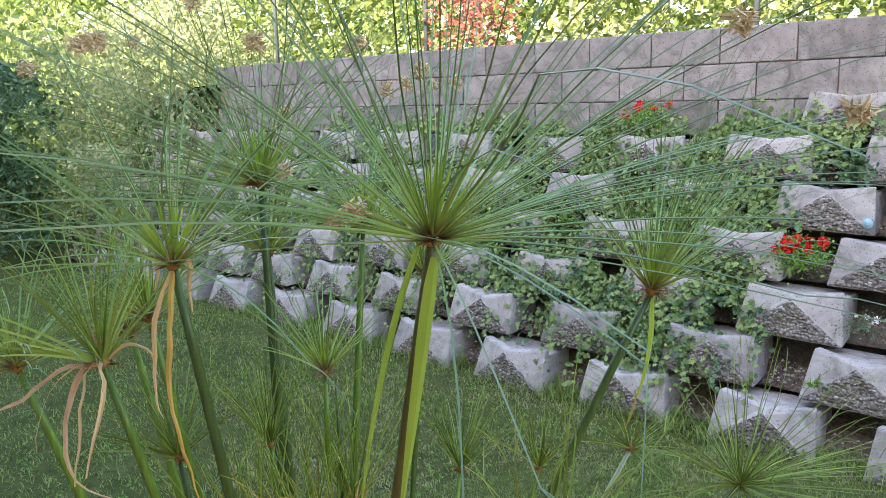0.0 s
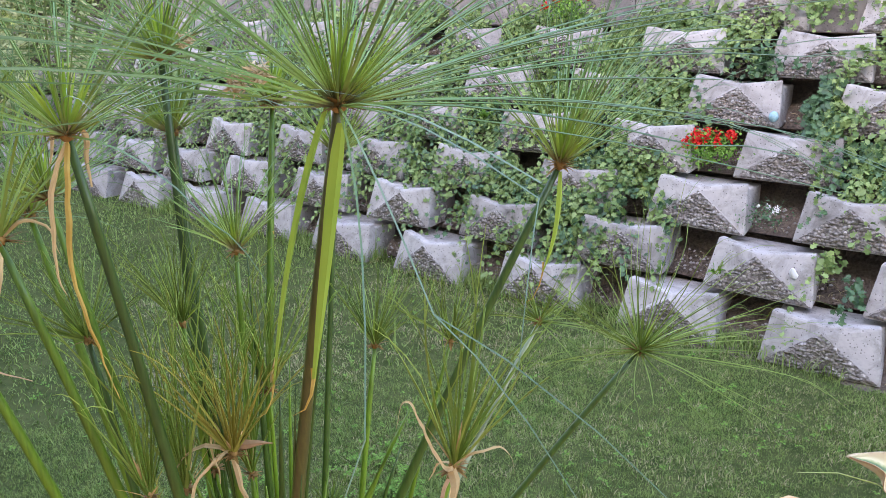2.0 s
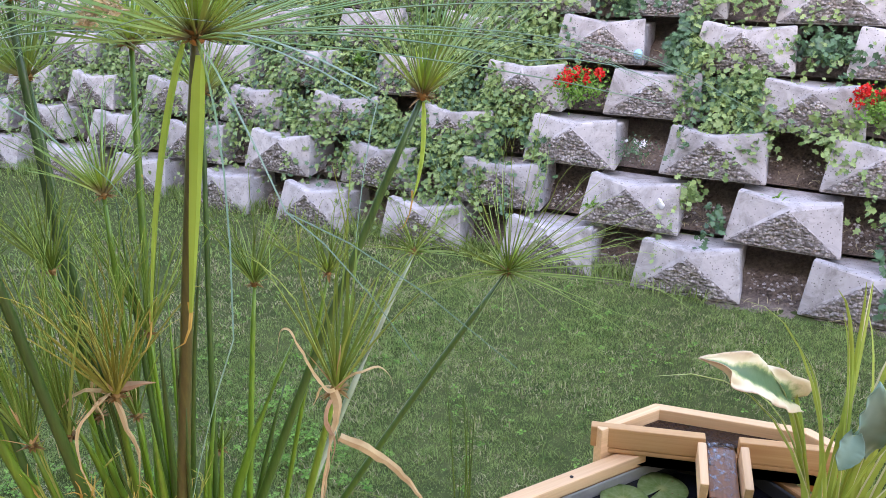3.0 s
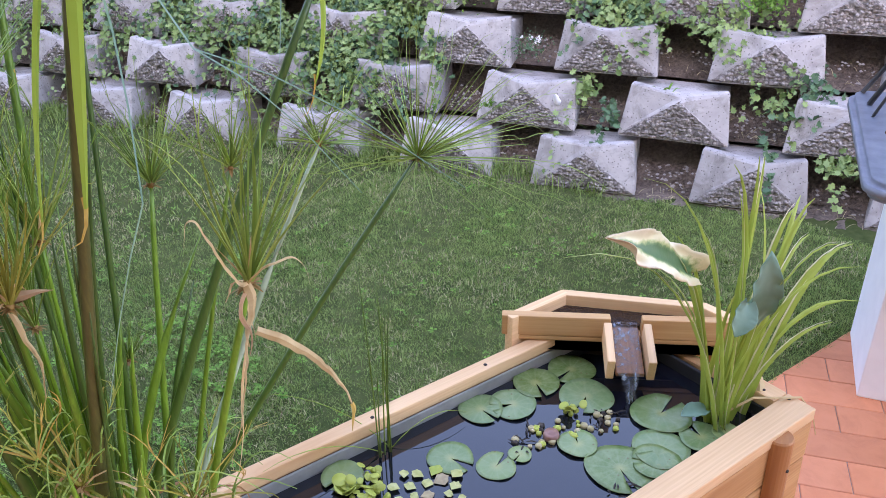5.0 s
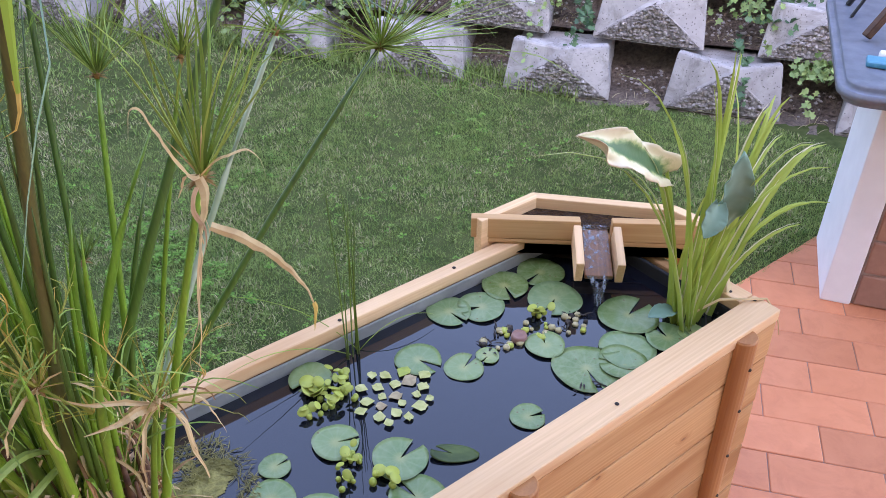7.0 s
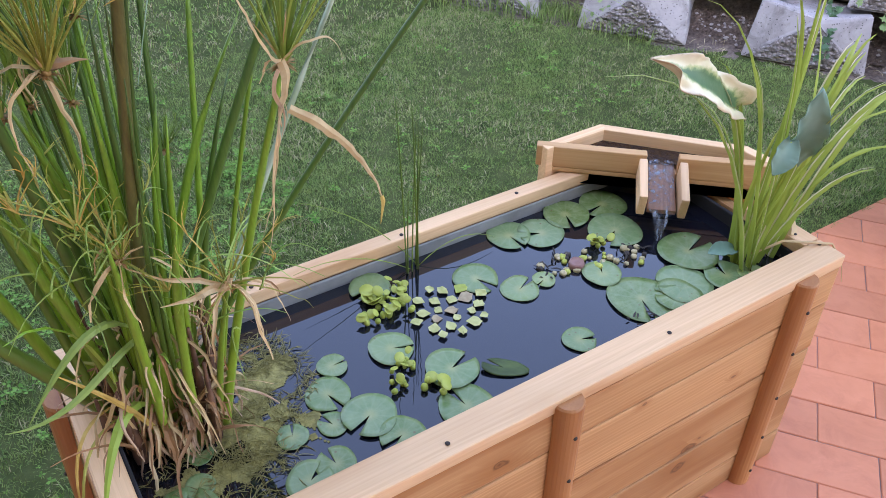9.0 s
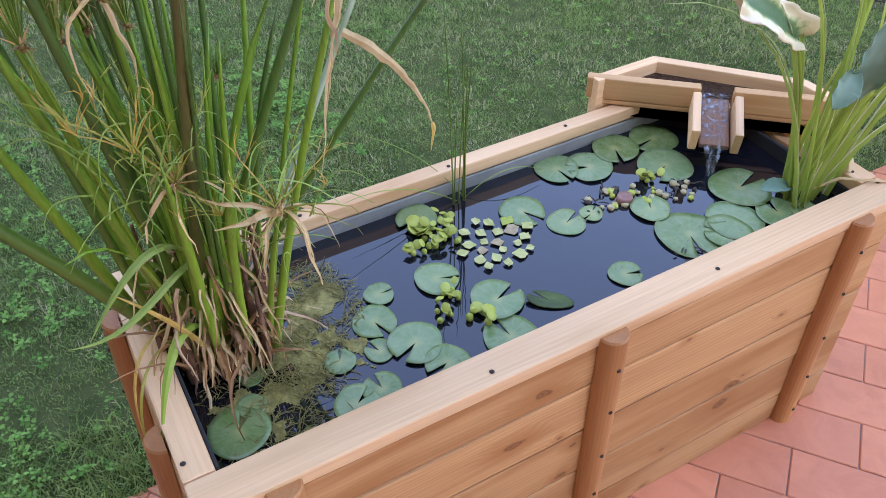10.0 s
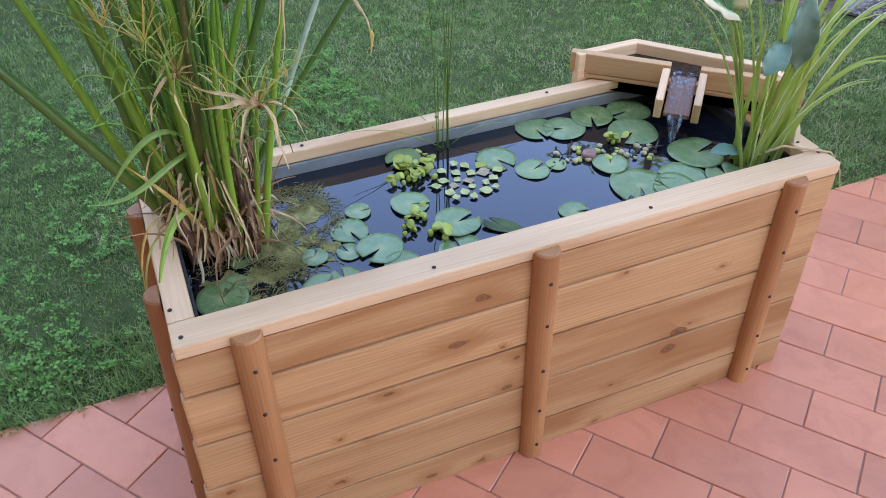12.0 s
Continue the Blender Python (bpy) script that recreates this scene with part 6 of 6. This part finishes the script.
wall_weeds(-.40, 1.23, 16, .13, M_IVYDARK, 71, "dark green leafy weed between the blocks")
wall_weeds(.50, .42, 10, .07, M_CLOVER, 72, "small green weed between the blocks")
wall_weeds(-.30, .30, 12, .08, M_CLOVER, 73, "small green weed between the blocks")
wall_weeds(1.05, .36, 14, .08, M_IVYDARK, 74, "small green weed between the blocks")
wall_weeds(-1.0, .85, 18, .12, M_CLOVER, 75, "broad light green weed between the blocks")
wall_weeds(-1.9, .85, 18, .12, M_CLOVER, 76, "broad light green weed between the blocks")
wall_weeds(.15, .62, 10, .07, M_CLOVER, 77, "small green weed between the blocks")
wall_weeds(.85, 1.05, 16, .10, M_CLOVER, 78, "broad light green weed between the blocks")


def wall_bits():
    m = mottled("turquoise_glass", (.10, .32, .40), (.45, .62, .66), 60, .2, .2, .002)
    bm = bmesh.new()
    bmesh.ops.create_uvsphere(bm, u_segments=16, v_segments=10, radius=.026)
    for v in bm.verts:
        v.co.z *= 1.15
    c = Vector(on_wall(np.array([-.27]), np.array([.985]), np.array([.065]))[0])
    tagged(part("glass_ball", bm, m, smooth=True, loc=c), "small turquoise marbled ball on a block's corner", "ball")
    bm = bmesh.new()
    bmesh.ops.create_uvsphere(bm, u_segments=12, v_segments=8, radius=.03)
    for v in bm.verts:
        v.co = Vector((v.co.x * .55, v.co.y * .3, v.co.z * (1.0 if v.co.z < 0 else 1.4)))
        v.co.x += .012 * noise.noise(v.co * 60)
    c = Vector(on_wall(np.array([.024]), np.array([.36]), np.array([.088]))[0])
    tagged(part("white_ornament", bm, M_PLASTER, smooth=True, loc=Matrix.Translation(c) @ pose(0, 0, 0, 10, -25, -30)), "small white ornament leaning on a concrete block", "ornament")


wall_bits()


# ---------------------------------------------------------------- behind the parapet
def hedge(name, s0, s1, b0, b1, z0, z1, n, mat, size, label, seed, lumps=.5):
    r = np.random.RandomState(seed)
    s, b, z = r.uniform(s0, s1, n), r.uniform(b0, b1, n) , z0 + (z1 - z0) * r.random_sample(n) ** .8
    keep = np.array([noise.noise(Vector((a * 1.1, c * 1.5, e * 1.6 + seed))) > -.18 + lumps * max(0, (e - z0) / (z1 - z0) - .55) for a, c, e in zip(s, b, z)])
    c = (WOn + WDn * s[:, None] + WBn * b[:, None] + np.array([0, 0, 1.0]) * z[:, None])[keep]
    v = leaves(r, c, size, FACE, OVAL, .2, .9)
    ob = new(name, scatter_mesh(name, v, leaf_faces(len(c), 6, OVAL_T), mat))
    return tagged(ob, label, "hedge", kind="stuff")


hedge("hedge", -9.9, 4.4, 2.6, 4.2, 2.03, 4.43, 42000, M_HEDGE, .085, "loose sunlit green hedge behind the parapet", 3)
hedge("yellow_hedge", -4.4, 4.4, 2.2, 2.9, 2.03, 3.43, 7000, M_HEDGE_HAZY, .07, "yellow-green sunlit bushes behind the parapet", 4)
hedge("far_trees", -70, 15.4, 9, 14, 2.23, 9.23, 80000, M_HEDGE, .30, "tall green trees behind the garden", 5, .8)
hedge("far_bushes", -42, -13, 1, 9, 0, 3.2, 34000, M_HEDGE, .20, "green bushes beyond the garden's end", 15)
hedge("red_bush", -4.35, -3.60, 1.5, 2.05, 2.15, 2.75, 800, M_REDLEAF, .055, "red-leaved bush in sun behind the parapet", 6)
# stands in shade; its pale leaf colour stands in for hazy sunlight
hedge("green_bush", -8.8, -6.6, 0, 1.15, 0.1, 1.35, 8000, M_HEDGE_HAZY, .06, "green bush beside the wall's end, leaves paled as if sunlit", 17)
hedge("dark_bush", -10.7, -9.1, -0.75, .3, 0.05, 2.35, 9500, M_IVYDARK, .07, "dark green bush at the end of the wall", 7)
hedge("tall_grass_bush", -11.55, -7.15, .6, 2.6, 1.1, 3.1, 19000, M_HEDGE_HAZY, .07, "sunlit yellow-green bush at the wall's end", 8)
hedge("side_hedge", -17.6, -9.9, -3.5, 1, 0, 3.4, 26000, M_HEDGE, .10, "green hedge closing the lawn's far end", 9)


def fence():
    root = empty("fence", wall_point(0, 1.6, 2.0), "thin grey metal garden fence behind the parapet", "fence")
    steel = mottled("grey_green_steel", (.06, .08, .085), (.12, .14, .14), 40, .5, .1, .001)
    for s in (-6.6, -4.35, -1.32, 1.5):
        p = WD * s
        part("post", tube([p + Vector((0, 0, -.1)), p + Vector((0, 0, .8)), p + Vector((0, 0, 1.7))], [.022, .022, .022], 8), steel, root, smooth=True)
    for z in (.25, .85, 1.45):
        part("wire", tube([WD * -8 + Vector((0, 0, z)), WD * -2 + Vector((0, 0, z - .01)), WD * 3 + Vector((0, 0, z))], [.002] * 3, 4), steel, root)


fence()


# ---------------------------------------------------------------- lawn
def lawn_blades(name, n, x0, x1, y0, y1, h, w, mat, label, seed, patchy=-1.0, lean=.5):
    r = np.random.RandomState(seed)
    x, y = r.uniform(x0, x1, n), r.uniform(y0, y1, n)
    back = (x - WO.x) * WB.x + (y - WO.y) * WB.y
    keep = (back < .10) & ~((y < .575) & (x > -.06) & (x < 1.47)) & (y > EDGE - .012)
    along = (x - WO.x) * WD.x + (y - WO.y) * WD.y
    keep &= ~((along > -.55) & (back > -.10 + np.array([.07 * noise.noise(Vector((q * 7, 2, 0))) for q in along])))
    x, y = x[keep], y[keep]
    if patchy > -1:
        k2 = np.array([noise.noise(Vector((a * 2.1, b * 2.1, seed))) + .7 * noise.noise(Vector((a * 11, b * 11, seed))) > patchy for a, b in zip(x, y)])
        x, y = x[k2], y[k2]
    n = len(x)
    hh = h * r.uniform(.45, 1.25, n) * np.array([max(.55, 1 + .35 * noise.noise(Vector((a * 1.6, b * 1.6, 3))) + .55 * noise.noise(Vector((a * 14, b * 14, 8)))) for a, b in zip(x, y)])
    a = r.uniform(0, 6.283, n)
    tilt = np.abs(r.normal(0, lean, n))
    d = np.stack([np.cos(a) * np.sin(tilt), np.sin(a) * np.sin(tilt), np.cos(tilt)], 1)
    t = np.stack([-np.sin(a), np.cos(a), np.zeros(n)], 1)
    b = np.stack([x, y, np.full(n, -.008)], 1)
    ww = w * r.uniform(.6, 1.3, n)[:, None]
    H1 = hh[:, None]
    bend = np.stack([np.cos(a), np.sin(a), np.full(n, -.6)], 1) * H1 * .22
    v = np.stack([b - t * ww, b + t * ww, b + d * H1 * .55 - t * ww * .8, b + d * H1 * .55 + t * ww * .8, b + d * H1 + bend], 1).reshape(-1, 3)
    f = (np.arange(n)[:, None, None] * 5 + np.array([(0, 1, 3), (0, 3, 2), (2, 3, 4)])[None]).reshape(-1, 3)
    ob = new(name, scatter_mesh(name, v, f, mat))
    return tagged(ob, label, "grass", kind="stuff")


lawn_blades("grass", 430000, -1.6, 3.5, .53, 2.9, .0215, .0012, M_GRASS, "short mown green lawn grass", 1, -1.0, .85)
lawn_blades("far_grass", 110000, -4.0, 3.0, 2.9, 9.0, .034, .0028, M_GRASS, "short mown green lawn grass further off", 2, -1, .8)
lawn_blades("dry_grass", 105000, -.2, 3.5, .6, 4.5, .026, .0015, M_GRASSDRY, "dry straw-coloured grass blades in the lawn", 3, .0, 1.1)
lawn_blades("edge_grass", 9000, -1.6, .05, .53, .78, .055, .0018, M_GRASS, "longer grass along the patio edge", 4, -1, .7)


def wall_foot_grass():
    r = np.random.RandomState(12)
    n = 8000
    s = r.uniform(-5.5, .35, n)
    bk = -np.abs(r.normal(0, .10, n)) + .05
    k = np.array([noise.noise(Vector((q * 3.0, 4, 0))) > -.15 for q in s])
    s, bk = s[k], bk[k]
    n = len(s)
    c = WOn + WDn * s[:, None] + WBn * bk[:, None]
    h = r.uniform(.035, .11, n)[:, None]
    a = r.uniform(0, 6.283, n)
    t = np.stack([-np.sin(a), np.cos(a), np.zeros(n)], 1)
    d = np.stack([np.cos(a) * .35, np.sin(a) * .35, np.ones(n)], 1)
    w = .0020
    v = np.stack([c - t * w, c + t * w, c + d * h * .6 - t * w, c + d * h * .6 + t * w, c + d * h + np.stack([np.cos(a), np.sin(a), np.zeros(n)], 1) * h * .35], 1).reshape(-1, 3)
    f = (np.arange(n)[:, None, None] * 5 + np.array([(0, 1, 3), (0, 3, 2), (2, 3, 4)])[None]).reshape(-1, 3)
    tagged(new("wall_foot_grass", scatter_mesh("wall_foot_grass", v, f, M_GRASS)), "longer grass tufts at the foot of the wall", "grass", kind="stuff")


wall_foot_grass()


def foot_litter():
    """Dry straw and pebbles along the foot of the wall and in its gaps."""
    r = np.random.RandomState(33)
    pcs = []
    for k in range(900):
        row = r.choice([0, 0, 0, 1, 1, 2, 3, 4])
        s = r.uniform(-3.5, 1.9)
        b = BACK * row + (r.uniform(-.14, .06) if row == 0 else r.uniform(-.06, .08))
        z = RISE * row + (.006 if row == 0 else .03 + max(0, b - BACK * row) * .7)
        p = wall_point(s, b, z)
        q = p + Vector((r.uniform(-.05, .05), r.uniform(-.05, .05), r.uniform(.0, .03)))
        pcs.append(tube(bez(p, (p + q) / 2 + Vector((0, 0, .015)), q, 4), [.0012, .0014, .0012, .0005], 3, 1, False))
    tagged(part("straw_litter", join(pcs), M_GRASSDRY), "dry straw litter along the foot of the wall", "litter", kind="stuff")
    pcs = []
    for k in range(3000):
        row = r.choice([0, 0, 1, 1, 1, 2, 2, 3, 4, 5])
        s = r.uniform(-3.5, 1.9)
        off = r.uniform(.0, .12)
        p = wall_point(s, BACK * row + off, RISE * row + .02 + off * .8)
        a = r.uniform(.005, .014)
        o = [Vector((1, 0, 0)), Vector((0, 1, 0)), Vector((-1, 0, 0)), Vector((0, -1, 0)), Vector((0, 0, .8)), Vector((0, 0, -.7))]
        vs = [p + Vector((v.x * r.uniform(.7, 1.2), v.y * r.uniform(.7, 1.2), v.z * r.uniform(.6, 1.1))) * a for v in o]
        pcs.append((vs, [(0, 1, 4), (1, 2, 4), (2, 3, 4), (3, 0, 4), (1, 0, 5), (2, 1, 5), (3, 2, 5), (0, 3, 5)]))
    tagged(part("pebbles", join(pcs), M_PALESTONE), "small pale stones in the soil between the blocks", "pebbles", kind="stuff")


M_PALESTONE = mottled("pale_stone", (0.20, 0.17, 0.15), (0.42, 0.38, 0.34), 60, 0.9, 0.3, 0.002)
foot_litter()


def foot_soil():
    vs, fs = [], []
    n = 90
    for i in range(n + 1):
        s = -.75 + 2.7 * i / n
        for j in range(7):
            u = j / 6
            b = -.13 - .06 * noise.noise(Vector((s * 6, 1, 0))) + (.25 + .06 * noise.noise(Vector((s * 6, 1, 0)))) * u
            q = wall_point(s, b, 0)
            vs.append(q + Vector((0, 0, -.006 + .02 * u + .014 * noise.noise(q * 14) + .006 * noise.noise(q * 45))))
    for i in range(n):
        for j in range(6):
            a = i * 7 + j
            fs.append((a, a + 7, a + 8, a + 1))
    tagged(part("soil_strip", (vs, fs), M_SOIL), "strip of bare dry soil along the wall's foot", "soil", kind="structure")


foot_soil()


def clover():
    r = np.random.RandomState(15)
    cs = []
    for x0, x1, y0, y1, n, th in ((-1.4, .9, .55, 2.2, 7600, .0), (.3, 2.6, .6, 2.6, 3000, .18), (-2.5, 1.5, 2.0, 4.5, 2200, .15)):
        x, y = r.uniform(x0, x1, n), r.uniform(y0, y1, n)
        k = np.array([.5 * noise.noise(Vector((a * 3.3, b * 3.3, 9))) + .7 * noise.noise(Vector((a * 15, b * 15, 4))) > th for a, b in zip(x, y)]) & ((x - WO.x) * WB.x + (y - WO.y) * WB.y < .05)
        cs.append(np.stack([x[k], y[k], r.uniform(.018, .042, k.sum())], 1))
    c = np.concatenate(cs)
    n = len(c)
    up = np.array([0, 0, 1.0]) + r.normal(0, .25, (n, 3))
    up /= np.linalg.norm(up, axis=1)[:, None]
    a0 = r.uniform(0, 6.283, n)
    size = .0088 * r.uniform(.5, 1.6, n)
    vs = []
    for j in range(3):
        a = a0 + j * 2.094
        t = np.stack([np.cos(a), np.sin(a), np.zeros(n)], 1)
        t -= up * (t * up).sum(1)[:, None]
        b = np.cross(up, t)
        for u, w in ((.05, 0), (.6, .42), (1.15, .38), (1.05, 0), (1.15, -.38), (.6, -.42)):
            vs.append(c + (t * u + b * w + up * abs(w) * .25) * size[:, None])
    v = np.stack(vs, 1).reshape(-1, 3)
    tr = np.array([(0, 1, 2), (0, 2, 3), (0, 3, 4), (0, 4, 5)])
    tri = np.concatenate([tr + 6 * j for j in range(3)])
    f = (np.arange(n)[:, None, None] * 18 + tri[None]).reshape(-1, 3)
    tagged(new("clover", scatter_mesh("clover", v, f, M_CLOVER)), "green clover and weeds in the lawn", "clover", kind="stuff")


clover()


# ---------------------------------------------------------------- patio tiles
def patio():
    root = empty("patio", (0, 0, 0), "terracotta tile patio laid diagonally in half bond", "patio", kind="structure")
    bm = box_bm(-6, 7, -7, EDGE - .006, -.06, -.0035)
    part("bed", bm, M_GROUT, root, "grey mortar bed")
    pn, pl = .1372, .2942
    gap = .0026
    def tile_mesh():
        bm = box_bm(gap / 2, pl - gap / 2, gap / 2, pn - gap / 2, -.012, .0, .0022, 1)
        for v in bm.verts:
            v.co.z += .0005 * noise.noise(v.co * 20)
        return bm
    bm = tile_mesh()
    whole = bpy.data.meshes.new("tile")
    bm.to_mesh(whole)
    bm.free()
    whole.materials.append(M_TILE)
    rnd = random.Random(2)
    av = Vector((math.cos(-.915), math.sin(-.915), 0))
    nv = Vector((-av.y, av.x, 0))
    vs, fs = [], []
    for m in range(-70, 70):
        n0 = -.0085 + pn * m
        a_off = -.612 if m % 2 == 0 else -.464
        for k in range(-40, 40):
            a0 = a_off + pl * k
            at = Matrix(((av.x, nv.x, 0, 0), (av.y, nv.y, 0, 0), (0, 0, 1, 0), (0, 0, 0, 1))) @ pose(a0, n0, .001 + rnd.uniform(-.0007, .0007), rnd.uniform(-.15, .15), rnd.uniform(-.15, .15), 0)
            cs = [at @ Vector((x, y, 0)) for x in (0, pl) for y in (0, pn)]
            if max(c.x for c in cs) < -1.3 or min(c.x for c in cs) > 3.2 or max(c.y for c in cs) < -1.15 or min(c.y for c in cs) > EDGE - .02:
                if max(c.y for c in cs) < EDGE and min(c.x for c in cs) > -6 and max(c.x for c in cs) < 7 and min(c.y for c in cs) > -7:
                    g2, n0v = gap / 2, len(vs)
                    vs += [at @ Vector((x, y, z)) for z in (-.012, -.0005) for x, y in ((g2, g2), (pl - g2, g2), (pl - g2, pn - g2), (g2, pn - g2))]
                    fs += [tuple(n0v + q for q in f) for f in ((4, 5, 6, 7), (0, 1, 5, 4), (1, 2, 6, 5), (2, 3, 7, 6), (3, 0, 4, 7))]
                continue
            if max(c.y for c in cs) <= EDGE:
                part("tile", whole, None, root, loc=at)
            else:
                bm = tile_mesh()
                inv = at.inverted()
                co, no = inv @ Vector((0, EDGE, 0)), inv.to_3x3() @ Vector((0, 1, 0))
                g = bmesh.ops.bisect_plane(bm, geom=bm.verts[:] + bm.edges[:] + bm.faces[:], plane_co=co, plane_no=no, clear_outer=True)
                if len(bm.faces) > 2:
                    bmesh.ops.holes_fill(bm, edges=bm.edges[:])
                    part("tile", bm, M_TILE, root, loc=at)
                else:
                    bm.free()

    tagged(part("outer_tiles", (vs, fs), M_TILE, root, "terracotta tiles of the outer patio"), kind="stuff")


patio()
